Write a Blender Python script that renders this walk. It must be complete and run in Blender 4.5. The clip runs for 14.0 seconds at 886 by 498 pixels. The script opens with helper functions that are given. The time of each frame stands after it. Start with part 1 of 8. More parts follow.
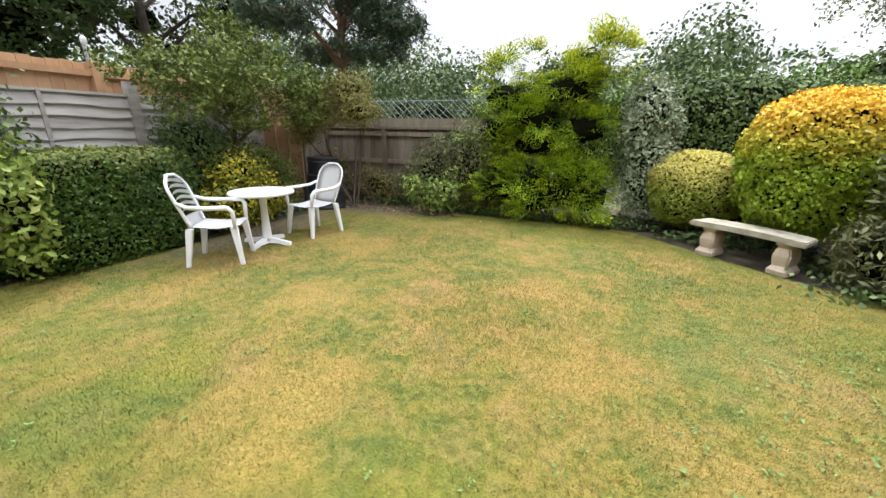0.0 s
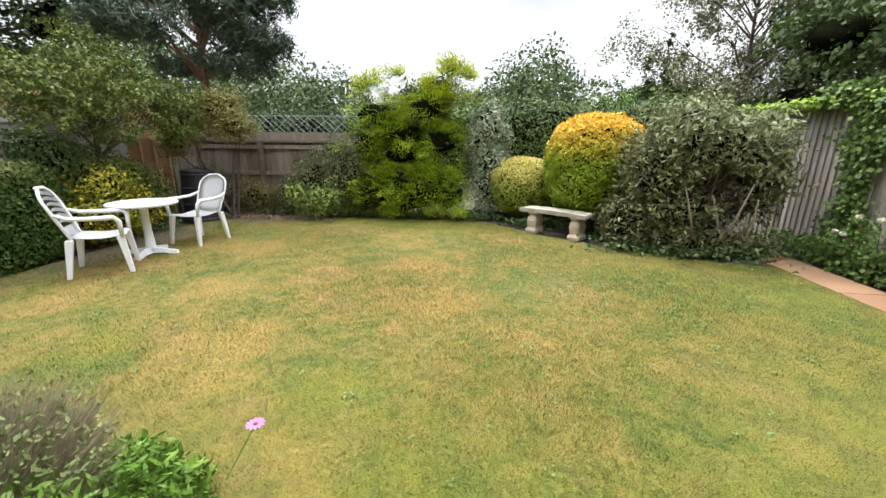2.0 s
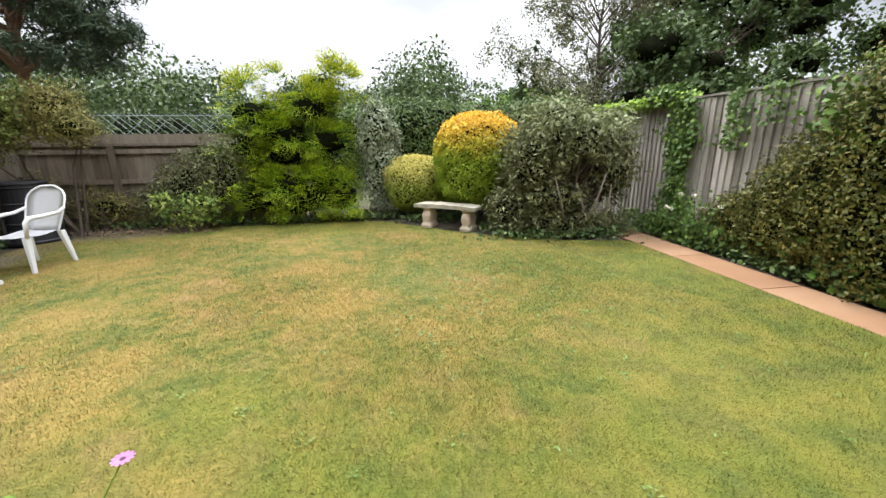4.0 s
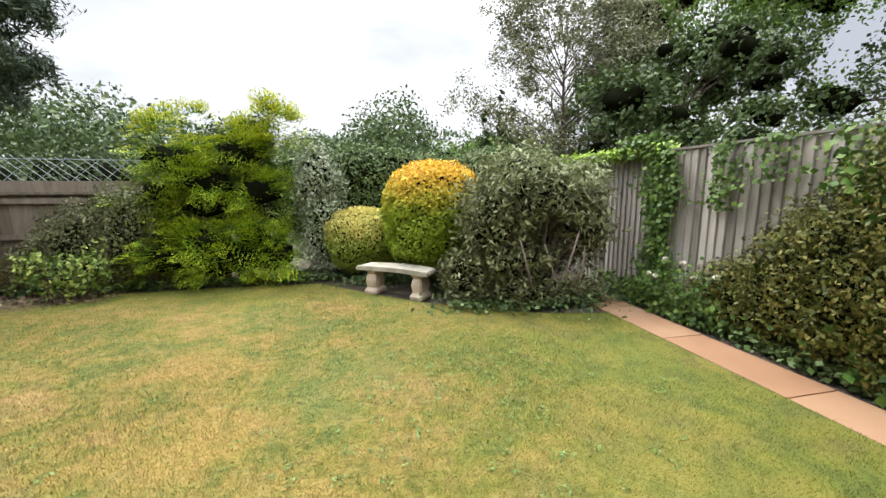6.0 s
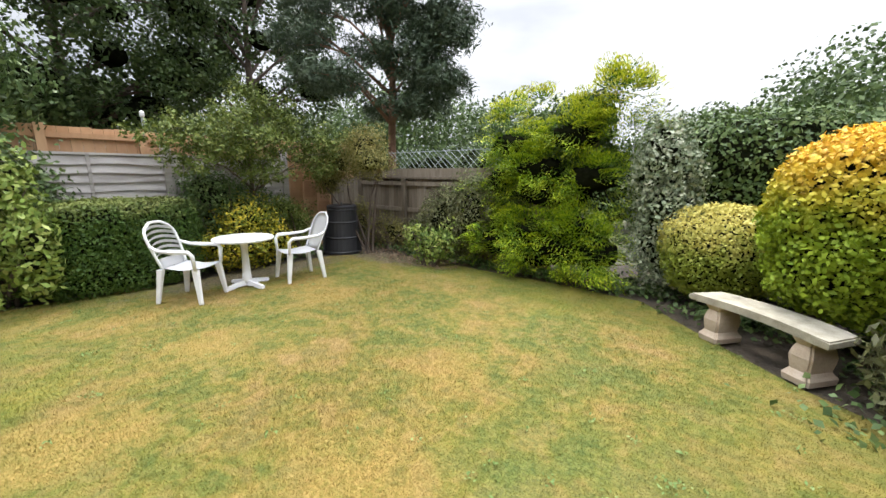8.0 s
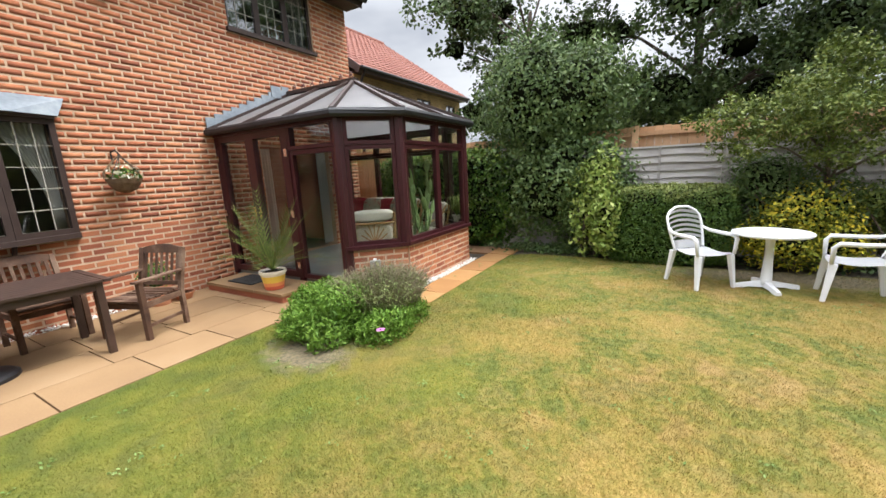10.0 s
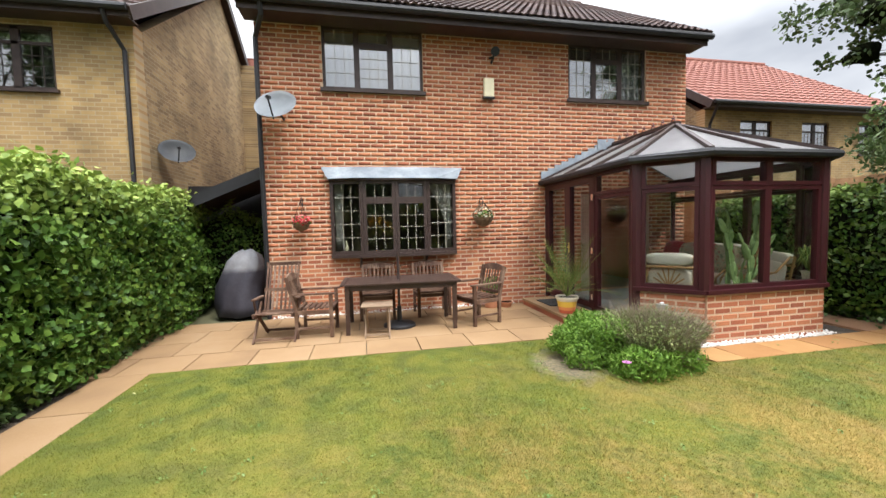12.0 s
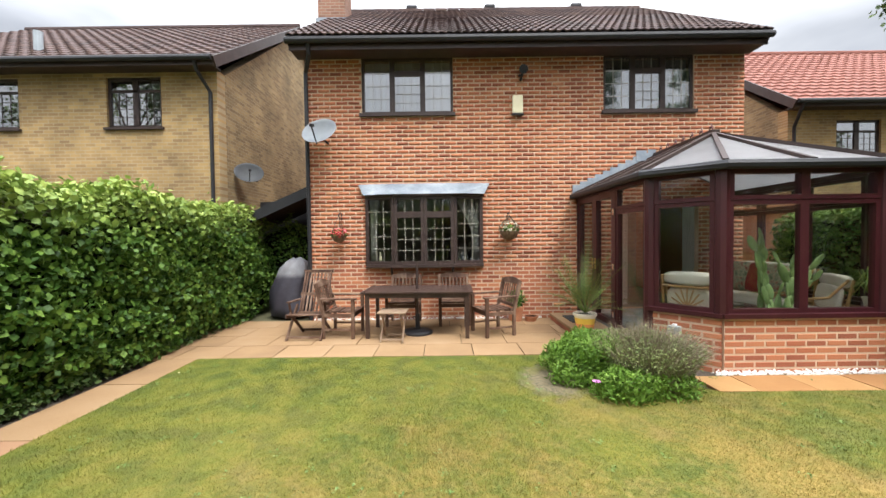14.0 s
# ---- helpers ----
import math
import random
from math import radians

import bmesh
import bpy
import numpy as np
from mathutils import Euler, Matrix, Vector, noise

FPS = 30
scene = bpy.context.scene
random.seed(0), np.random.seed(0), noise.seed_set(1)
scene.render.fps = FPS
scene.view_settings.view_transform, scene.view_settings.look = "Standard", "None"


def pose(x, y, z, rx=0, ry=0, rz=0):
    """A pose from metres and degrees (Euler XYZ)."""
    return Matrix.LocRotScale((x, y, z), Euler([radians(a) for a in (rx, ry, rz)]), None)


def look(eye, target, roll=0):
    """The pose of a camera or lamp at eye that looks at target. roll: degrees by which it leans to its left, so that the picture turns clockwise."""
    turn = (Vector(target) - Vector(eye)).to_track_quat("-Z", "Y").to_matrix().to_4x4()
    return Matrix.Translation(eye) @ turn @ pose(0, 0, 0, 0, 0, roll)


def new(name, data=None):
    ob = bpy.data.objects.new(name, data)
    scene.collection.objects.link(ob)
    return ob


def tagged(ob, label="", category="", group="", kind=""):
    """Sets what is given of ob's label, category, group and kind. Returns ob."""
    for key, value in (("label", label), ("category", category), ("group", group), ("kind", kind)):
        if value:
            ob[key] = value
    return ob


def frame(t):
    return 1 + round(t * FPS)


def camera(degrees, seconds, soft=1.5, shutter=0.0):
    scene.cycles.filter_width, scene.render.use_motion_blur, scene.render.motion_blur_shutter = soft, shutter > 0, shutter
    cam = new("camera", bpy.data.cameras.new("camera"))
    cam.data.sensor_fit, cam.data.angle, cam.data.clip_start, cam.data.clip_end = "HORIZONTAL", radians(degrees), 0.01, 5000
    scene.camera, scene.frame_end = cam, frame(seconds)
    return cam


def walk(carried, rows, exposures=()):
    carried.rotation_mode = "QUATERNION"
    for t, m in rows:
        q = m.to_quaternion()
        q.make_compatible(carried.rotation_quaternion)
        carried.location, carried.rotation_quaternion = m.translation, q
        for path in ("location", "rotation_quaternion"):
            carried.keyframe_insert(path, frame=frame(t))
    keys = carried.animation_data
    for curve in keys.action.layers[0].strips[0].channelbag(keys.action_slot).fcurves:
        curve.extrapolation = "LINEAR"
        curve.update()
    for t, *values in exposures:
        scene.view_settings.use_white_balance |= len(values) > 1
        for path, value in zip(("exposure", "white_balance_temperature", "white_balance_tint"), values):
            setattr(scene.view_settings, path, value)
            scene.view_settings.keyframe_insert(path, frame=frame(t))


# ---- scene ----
cam = camera(98.1, 14.0)
METRES, EYE, TILT, LEAN, TURN = 7.6, 1.475, 0.0, 0.0, 23.5
ROWS = [
    (0.0, 0.0, 0.0, 0.0, 0.26, -17.38, -0.84),
    (0.5, -0.0001, -0.0436, 0.0038, -6.28, -15.4, 0.24),
    (1.0, -0.0185, -0.0791, -0.0025, -11.25, -15.8, 0.13),
    (1.5, -0.0251, -0.111, -0.0, -15.22, -15.71, -0.22),
    (2.0, -0.0163, -0.1379, -0.0032, -17.77, -15.25, -0.59),
    (2.5, -0.0158, -0.1583, -0.0071, -19.35, -15.3, -0.55),
    (3.0, -0.0194, -0.1688, -0.0118, -21.0, -15.53, -0.28),
    (3.5, -0.0199, -0.169, -0.0128, -24.01, -15.73, 0.09),
    (4.0, -0.0096, -0.151, -0.0076, -32.86, -15.21, 0.63),
    (6.5, 0.1506, -0.0326, 0.0105, -36.63, -8.36, 0.07),
    (7.0, 0.1879, -0.0019, 0.0122, -22.13, -9.47, -0.11),
    (9.5, 0.3062, 0.1821, 0.011, 73.49, -12.31, 1.81),
    (10.0, 0.342, 0.1961, 0.0142, 96.13, -11.35, 2.84),
    (10.5, 0.3777, 0.2155, 0.013, 116.35, -10.08, 3.37),
    (11.0, 0.3937, 0.2408, 0.0141, 131.13, -8.76, 2.55),
    (11.5, 0.3838, 0.2821, 0.0114, 139.89, -6.39, 1.38),
    (12.0, 0.3788, 0.3197, 0.01, 144.97, -3.42, 1.38),
    (12.5, 0.3662, 0.3486, 0.017, 149.25, -1.01, 1.45),
    (13.0, 0.3344, 0.3695, 0.0143, 152.76, -0.09, 1.27),
    (13.5, 0.308, 0.39, 0.0142, 155.14, -0.58, 0.99),
    (14.0, 0.286, 0.4164, 0.0135, 156.57, -1.61, 0.72),
]
walk(cam, [(t, pose(0, 0, EYE, TILT, LEAN, TURN) @ pose(METRES * x, METRES * y, METRES * z, 90 + pitch, roll, yaw)) for t, x, y, z, yaw, pitch, roll in ROWS])

# ---- world, sun, exposure ----
EV = 1.19
scene.view_settings.exposure = EV
world = bpy.data.worlds.new("sky")
scene.world = world
world.use_nodes = True
wn, wl = world.node_tree.nodes, world.node_tree.links
bgd = wn["Background"]
bgd.inputs["Strength"].default_value = 0.1
sky = wn.new("ShaderNodeTexSky")
sky.sky_type = "NISHITA"
sky.sun_disc = False
sky.sun_elevation, sky.sun_rotation = radians(61), radians(323)
wco = wn.new("ShaderNodeTexCoord")
wmap = wn.new("ShaderNodeMapping")
wmap.inputs["Scale"].default_value = (1.0, 1.0, 2.6)
wno = wn.new("ShaderNodeTexNoise")
wno.inputs["Scale"].default_value, wno.inputs["Detail"].default_value = 1.6, 5
wra = wn.new("ShaderNodeValToRGB")
wra.color_ramp.elements[0].position, wra.color_ramp.elements[1].position = 0.36, 0.62
wra.color_ramp.elements[0].color = (5.0, 5.3, 5.9, 1)
wra.color_ramp.elements[1].color = (9.8, 10.0, 10.4, 1)
wmi = wn.new("ShaderNodeMix")
wmi.data_type = "RGBA"
wmi.inputs[0].default_value = 0.92
wl.new(wco.outputs["Generated"], wmap.inputs[0])
wl.new(wmap.outputs[0], wno.inputs["Vector"])
wl.new(wno.outputs["Fac"], wra.inputs[0])
wl.new(sky.outputs[0], wmi.inputs[6])
wl.new(wra.outputs[0], wmi.inputs[7])
wsp = wn.new("ShaderNodeSeparateXYZ")
wl.new(wco.outputs["Generated"], wsp.inputs[0])
wmr = wn.new("ShaderNodeMapRange")
wmr.inputs["From Min"].default_value, wmr.inputs["From Max"].default_value = 0.35, 1.0
wmr.inputs["To Min"].default_value, wmr.inputs["To Max"].default_value = 0.55, 3.3
wl.new(wsp.outputs["Z"], wmr.inputs[0])
wvm = wn.new("ShaderNodeVectorMath")
wvm.operation = "SCALE"
wl.new(wmi.outputs[2], wvm.inputs[0])
wl.new(wmr.outputs[0], wvm.inputs["Scale"])
wl.new(wvm.outputs[0], bgd.inputs["Color"])
sun_data = bpy.data.lights.new("sun", "SUN")
sun_data.energy, sun_data.angle, sun_data.color = 1.5, radians(14), (1.0, 0.97, 0.92)
sun = new("sun", sun_data)
sun.matrix_world = look((-3.0, 4.0, 9.0), (0, 0, 0))


# ---- materials ----
def rgba(c):
    return (c[0], c[1], c[2], 1.0)


def surface(name, cols, scale=4.0, rough=0.75, bump=0.3, fine=60.0, island=0.0, metal=0.0, stretch=(1, 1, 1), depth=0.004,
            spread=(0.3, 0.7), finemix=0.25, lucent=0.0, tone=0.0):
    """Two scales of noise on a Principled surface. cols run along the coarse noise; island varies each loose piece or object."""
    m = bpy.data.materials.new(name)
    m.use_nodes = True
    n, l = m.node_tree.nodes, m.node_tree.links
    p = n["Principled BSDF"]
    p.inputs["Roughness"].default_value, p.inputs["Metallic"].default_value = rough, metal
    co = n.new("ShaderNodeTexCoord")
    mp = n.new("ShaderNodeMapping")
    mp.inputs["Scale"].default_value = stretch
    l.new(co.outputs["Object"], mp.inputs[0])
    a = n.new("ShaderNodeTexNoise")
    a.inputs["Scale"].default_value, a.inputs["Detail"].default_value = scale, 5
    b = n.new("ShaderNodeTexNoise")
    b.inputs["Scale"].default_value, b.inputs["Detail"].default_value = fine, 3
    l.new(mp.outputs[0], a.inputs["Vector"])
    l.new(mp.outputs[0], b.inputs["Vector"])
    mixf = n.new("ShaderNodeMix")
    mixf.inputs[0].default_value = finemix
    l.new(a.outputs["Fac"], mixf.inputs[2])
    l.new(b.outputs["Fac"], mixf.inputs[3])
    ramp = n.new("ShaderNodeValToRGB")
    e = ramp.color_ramp.elements
    lo, hi = spread
    e[0].position, e[0].color = lo, rgba(cols[0])
    e[1].position, e[1].color = hi, rgba(cols[-1])
    for i, c in enumerate(cols[1:-1]):
        x = e.new(lo + (hi - lo) * (i + 1) / (len(cols) - 1))
        x.color = rgba(c)
    fac = mixf.outputs[0]
    out = ramp.outputs[0]
    if island:
        geo, obi = n.new("ShaderNodeNewGeometry"), n.new("ShaderNodeObjectInfo")
        add = n.new("ShaderNodeMath")
        add.operation = "ADD"
        l.new(geo.outputs["Random Per Island"], add.inputs[0])
        l.new(obi.outputs["Random"], add.inputs[1])
        fr = n.new("ShaderNodeMath")
        fr.operation = "FRACT"
        l.new(add.outputs[0], fr.inputs[0])
        mx = n.new("ShaderNodeMix")
        mx.inputs[0].default_value = island
        l.new(fac, mx.inputs[2])
        mr = n.new("ShaderNodeMapRange")
        mr.inputs["To Min"].default_value, mr.inputs["To Max"].default_value = lo - 0.05, hi + 0.05
        l.new(fr.outputs[0], mr.inputs[0])
        l.new(mr.outputs[0], mx.inputs[3])
        fac = mx.outputs[0]
    l.new(fac, ramp.inputs[0])
    l.new(out, p.inputs["Base Color"])
    if bump:
        bp = n.new("ShaderNodeBump")
        bp.inputs["Strength"].default_value, bp.inputs["Distance"].default_value = bump, depth
        l.new(b.outputs["Fac"], bp.inputs["Height"])
        l.new(bp.outputs[0], p.inputs["Normal"])
    if lucent:
        tr, ms = n.new("ShaderNodeBsdfTranslucent"), n.new("ShaderNodeMixShader")
        ms.inputs[0].default_value = lucent
        l.new(out, tr.inputs["Color"])
        l.new(p.outputs[0], ms.inputs[1])
        l.new(tr.outputs[0], ms.inputs[2])
        l.new(ms.outputs[0], n["Material Output"].inputs["Surface"])
    return m


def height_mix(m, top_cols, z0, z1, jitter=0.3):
    """Shifts a material towards other colours with height: gold tops, painted light on hedges."""
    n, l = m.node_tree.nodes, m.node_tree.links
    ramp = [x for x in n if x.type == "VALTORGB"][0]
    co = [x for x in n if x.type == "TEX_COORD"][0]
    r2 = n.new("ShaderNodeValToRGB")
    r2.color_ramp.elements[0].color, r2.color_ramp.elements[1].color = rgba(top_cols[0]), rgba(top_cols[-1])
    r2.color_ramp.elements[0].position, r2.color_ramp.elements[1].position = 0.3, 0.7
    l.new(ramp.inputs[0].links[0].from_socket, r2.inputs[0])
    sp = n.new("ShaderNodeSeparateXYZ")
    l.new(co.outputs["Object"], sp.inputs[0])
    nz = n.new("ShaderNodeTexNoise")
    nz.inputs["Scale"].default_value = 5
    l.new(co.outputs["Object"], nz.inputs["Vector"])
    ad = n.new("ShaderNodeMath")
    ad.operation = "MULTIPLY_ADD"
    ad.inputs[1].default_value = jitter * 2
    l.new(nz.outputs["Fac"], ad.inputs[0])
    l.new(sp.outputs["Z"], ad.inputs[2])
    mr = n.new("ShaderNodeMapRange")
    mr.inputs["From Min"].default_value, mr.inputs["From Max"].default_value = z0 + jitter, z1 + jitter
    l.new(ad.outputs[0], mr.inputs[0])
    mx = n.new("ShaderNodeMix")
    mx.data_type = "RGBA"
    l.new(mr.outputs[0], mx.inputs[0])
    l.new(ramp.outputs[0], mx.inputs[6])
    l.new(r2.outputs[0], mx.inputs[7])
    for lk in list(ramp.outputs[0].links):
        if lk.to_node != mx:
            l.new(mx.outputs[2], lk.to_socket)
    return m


def leafy(name, cols, top=None, z0=0, z1=1, rough=0.5, lucent=0.14, scale=2.5):
    m = surface(name, cols, scale=scale, rough=rough, bump=0, fine=30, island=0.55, lucent=lucent, finemix=0.4)
    m.node_tree.nodes["Principled BSDF"].inputs["Specular IOR Level"].default_value = 0.22
    return height_mix(m, top, z0, z1) if top else m


BRICK = surface("red_brick", [(0.20, 0.062, 0.036), (0.37, 0.118, 0.057), (0.44, 0.155, 0.072), (0.52, 0.22, 0.105)], scale=2.2, rough=0.9, bump=0.5, fine=90, island=0.62, spread=(0.25, 0.72))
MORTAR = surface("mortar", [(0.50, 0.34, 0.225), (0.65, 0.47, 0.33)], scale=1.2, rough=0.95, bump=0.4, fine=120)
BUFFBRICK = surface("buff_mortar", [(0.3, 0.22, 0.12), (0.42, 0.31, 0.17)], scale=2, rough=0.95, bump=0.4)
SLAB = surface("buff_slab", [(0.21, 0.125, 0.062), (0.29, 0.18, 0.088), (0.34, 0.225, 0.125)], scale=1.4, rough=0.85, bump=0.35, fine=70, island=0.3)
ORANGESLAB = surface("terracotta_slab", [(0.22, 0.112, 0.055), (0.28, 0.152, 0.08), (0.34, 0.212, 0.122)], scale=1.6, rough=0.85, bump=0.35, fine=70, island=0.4)
WARMSLAB = surface("warm_orange_slab", [(0.27, 0.125, 0.042), (0.35, 0.18, 0.062), (0.41, 0.25, 0.1)], scale=1.6, rough=0.85, bump=0.35, fine=70, island=0.4)
SOIL = surface("soil", [(0.03, 0.024, 0.016), (0.07, 0.055, 0.04), (0.13, 0.10, 0.07)], scale=3, rough=1, bump=1.0, fine=40, depth=0.02)
ROSEWOOD = surface("rosewood_frame", [(0.034, 0.0055, 0.008), (0.052, 0.009, 0.012)], scale=5, rough=0.4, bump=0.05, stretch=(1, 1, 0.2))
BROWNFRAME = surface("brown_window_frame", [(0.030, 0.017, 0.014), (0.056, 0.034, 0.028)], scale=6, rough=0.5, bump=0.1)
BLACKPLASTIC = surface("dark_plastic", [(0.010, 0.010, 0.012), (0.02, 0.02, 0.024)], scale=6, rough=0.55, bump=0.1)
LEAD = surface("lead_flashing", [(0.14, 0.17, 0.2), (0.24, 0.28, 0.32), (0.36, 0.4, 0.44)], scale=3, rough=0.6, bump=0.3, fine=25)
ROOFTILE = surface("brown_roof_tile", [(0.035, 0.022, 0.02), (0.07, 0.04, 0.035), (0.11, 0.065, 0.05)], scale=1.5, rough=0.85, bump=0.4, island=0.5)
REDTILE = surface("red_roof_tile", [(0.20, 0.07, 0.05), (0.27, 0.105, 0.075)], scale=1, rough=0.85, bump=0.3, island=0.4)
PANEL = surface("polycarbonate", [(0.40, 0.39, 0.395), (0.48, 0.47, 0.475)], scale=3, rough=0.35, bump=0.0, lucent=0.25)
WHITEPLASTIC = surface("white_plastic", [(0.74, 0.74, 0.76), (0.82, 0.82, 0.84)], scale=5, rough=0.4, bump=0.05)
STONE = surface("cast_stone", [(0.32, 0.26, 0.2), (0.46, 0.37, 0.28), (0.55, 0.47, 0.38)], scale=6, rough=0.9, bump=0.6, fine=80)
STONETOP = surface("weathered_stone", [(0.22, 0.2, 0.15), (0.36, 0.33, 0.26), (0.48, 0.44, 0.36)], scale=7, rough=0.9, bump=0.6, fine=80)
TEAK = surface("weathered_teak", [(0.038, 0.017, 0.010), (0.105, 0.052, 0.030), (0.27, 0.18, 0.125)], scale=6, rough=0.8, bump=0.4, stretch=(1, 1, 1), island=0.3)
TABLEWOOD = surface("dark_table_wood", [(0.032, 0.017, 0.012), (0.065, 0.034, 0.024)], scale=5, rough=0.5, bump=0.2)
PALETEAK = surface("pale_teak", [(0.2, 0.13, 0.08), (0.34, 0.24, 0.16)], scale=6, rough=0.8, bump=0.3, island=0.3)
FENCEGREY = surface("grey_fence_wood", [(0.24, 0.215, 0.205), (0.40, 0.37, 0.36), (0.52, 0.49, 0.475)], scale=3, rough=0.95, bump=0.5, stretch=(1, 1, 5), island=0.4)
FENCEORANGE = surface("orange_fence_wood", [(0.40, 0.225, 0.12), (0.56, 0.35, 0.20)], scale=3, rough=0.9, bump=0.4, stretch=(5, 5, 1), island=0.4)
FENCEDARK = surface("dark_fence_wood", [(0.09, 0.072, 0.05), (0.17, 0.14, 0.105), (0.27, 0.23, 0.18)], scale=3, rough=0.95, bump=0.5, stretch=(5, 5, 1), island=0.4)
FENCESIDE = surface("silver_fence_wood", [(0.15, 0.132, 0.112), (0.31, 0.28, 0.245), (0.49, 0.455, 0.41)], finemix=0.42, scale=3, rough=0.95, bump=0.5, stretch=(5, 5, 1), island=0.6)
BARK = surface("bark", [(0.06, 0.045, 0.035), (0.14, 0.105, 0.08)], scale=8, rough=1, bump=0.9, fine=40, depth=0.02)
BARESTEM = surface("bare_stem_bark", [(0.12, 0.095, 0.07), (0.26, 0.21, 0.16)], scale=14, rough=0.9, bump=0.5)
PINEBARK = surface("pine_bark", [(0.14, 0.08, 0.055), (0.26, 0.15, 0.10)], scale=5, rough=1, bump=0.9, fine=20, depth=0.03)
# near-black lumps stand in for the shade between leaves and twigs
CORE = surface("painted_shade", [(0.005, 0.007, 0.003), (0.014, 0.015, 0.008)], scale=9, rough=1, bump=0.8, depth=0.03, fine=25)
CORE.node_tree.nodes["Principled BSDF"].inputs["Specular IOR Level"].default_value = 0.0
CURTAIN = surface("cream_curtain", [(0.62, 0.6, 0.54), (0.72, 0.7, 0.65)], scale=4, rough=0.9, bump=0.1)
NET = surface("net_curtain", [(0.78, 0.82, 0.86), (0.86, 0.9, 0.92)], scale=2, rough=0.9, bump=0.1)
ROOM = surface("room_wall", [(0.25, 0.22, 0.18), (0.3, 0.27, 0.22)], scale=1, rough=0.9, bump=0)
METALGREY = surface("grey_dish_metal", [(0.30, 0.34, 0.37), (0.40, 0.44, 0.47)], scale=4, rough=0.45, bump=0.05)
WHITEGRAVEL = surface("white_gravel", [(0.5, 0.46, 0.4), (0.8, 0.78, 0.74)], scale=12, rough=0.9, bump=0.6, island=0.7)


def glass_mat(name, tint=(0.92, 0.94, 0.94), gloss=0.05):
    m = bpy.data.materials.new(name)
    m.use_nodes = True
    n, l = m.node_tree.nodes, m.node_tree.links
    n.remove(n["Principled BSDF"])
    t, g, mx, lw = (n.new(k) for k in ("ShaderNodeBsdfTransparent", "ShaderNodeBsdfGlossy", "ShaderNodeMixShader", "ShaderNodeLayerWeight"))
    t.inputs[0].default_value = rgba(tint)
    g.inputs["Roughness"].default_value = 0.02
    lw.inputs["Blend"].default_value = 0.5
    pw, ad = n.new("ShaderNodeMath"), n.new("ShaderNodeMath")
    pw.operation, ad.operation = "POWER", "MULTIPLY_ADD"
    pw.inputs[1].default_value = 3.5
    ad.inputs[1].default_value, ad.inputs[2].default_value = 0.6, gloss
    l.new(lw.outputs["Facing"], pw.inputs[0])
    l.new(pw.outputs[0], ad.inputs[0])
    l.new(ad.outputs[0], mx.inputs[0])
    l.new(t.outputs[0], mx.inputs[1])
    l.new(g.outputs[0], mx.inputs[2])
    l.new(mx.outputs[0], n["Material Output"].inputs["Surface"])
    return m


GLASS = glass_mat("window_glass")
COATED = glass_mat("double_glazing", (0.85, 0.88, 0.9), 0.34)


# ---- building helpers ----
def part(name, bm, material, parent=None, label="", kind="", smooth=False):
    me = bpy.data.meshes.new(name)
    bmesh.ops.recalc_face_normals(bm, faces=bm.faces)
    if smooth:
        for f in bm.faces:
            f.smooth = True
    bm.to_mesh(me)
    bm.free()
    me.materials.append(material)
    ob = new(name, me)
    if parent:
        ob.parent = parent
    return tagged(ob, label, "", "", kind)


def thing(name, x=0, y=0, z=0, turn=0, label="", category="", group="", kind=""):
    ob = new(name)
    ob.empty_display_size = 0.2
    ob.matrix_basis = pose(x, y, z, 0, 0, turn)
    return tagged(ob, label, category, group, kind)


def share(name, me, parent, m):
    """One more piece on a shared mesh."""
    ob = new(name, me)
    ob.parent = parent
    ob.matrix_basis = m
    return ob


def bx(bm, x0, x1, y0, y1, z0, z1, m=None):
    v = [bm.verts.new((x, y, z)) for x in (x0, x1) for y in (y0, y1) for z in (z0, z1)]
    for q in ((0, 1, 3, 2), (4, 6, 7, 5), (0, 4, 5, 1), (2, 3, 7, 6), (0, 2, 6, 4), (1, 5, 7, 3)):
        bm.faces.new([v[i] for i in q])
    if m is not None:
        bmesh.ops.transform(bm, matrix=m, verts=v)
    return v


def box(*a, m=None, soft=0.0):
    bm = bmesh.new()
    bx(bm, *a, m=m)
    if soft:
        bmesh.ops.bevel(bm, geom=bm.edges[:], offset=soft, segments=2, affect="EDGES", profile=0.6)
    return bm


def rod(bm, pts, radii, seg=8, caps=True):
    """A tube through pts; radii: one or one a point."""
    pts = [Vector(p) for p in pts]
    if not isinstance(radii, (list, tuple)):
        radii = [radii] * len(pts)
    rings = []
    side = None
    for i, p in enumerate(pts):
        d = (pts[min(i + 1, len(pts) - 1)] - pts[max(i - 1, 0)]).normalized()
        if side is None:
            side = d.cross(Vector((0.31, 0.17, 0.93))).normalized()
        side = (side - d * side.dot(d)).normalized()
        up = d.cross(side)
        rings.append([bm.verts.new(p + (side * math.cos(a) + up * math.sin(a)) * radii[i]) for a in [2 * math.pi * k / seg for k in range(seg)]])
    for a, b in zip(rings, rings[1:]):
        for k in range(seg):
            bm.faces.new((a[k], a[(k + 1) % seg], b[(k + 1) % seg], b[k]))
    if caps:
        bm.faces.new(rings[0])
        bm.faces.new(rings[-1])
    return bm


def bar(bm, a, b, w, h):
    """A square bar from a to b, w wide across and h high."""
    a, b = Vector(a), Vector(b)
    d = b - a
    q = d.to_track_quat("X", "Z").to_matrix().to_4x4()
    bx(bm, 0, d.length, -w / 2, w / 2, -h / 2, h / 2, Matrix.Translation(a) @ q)
    return bm


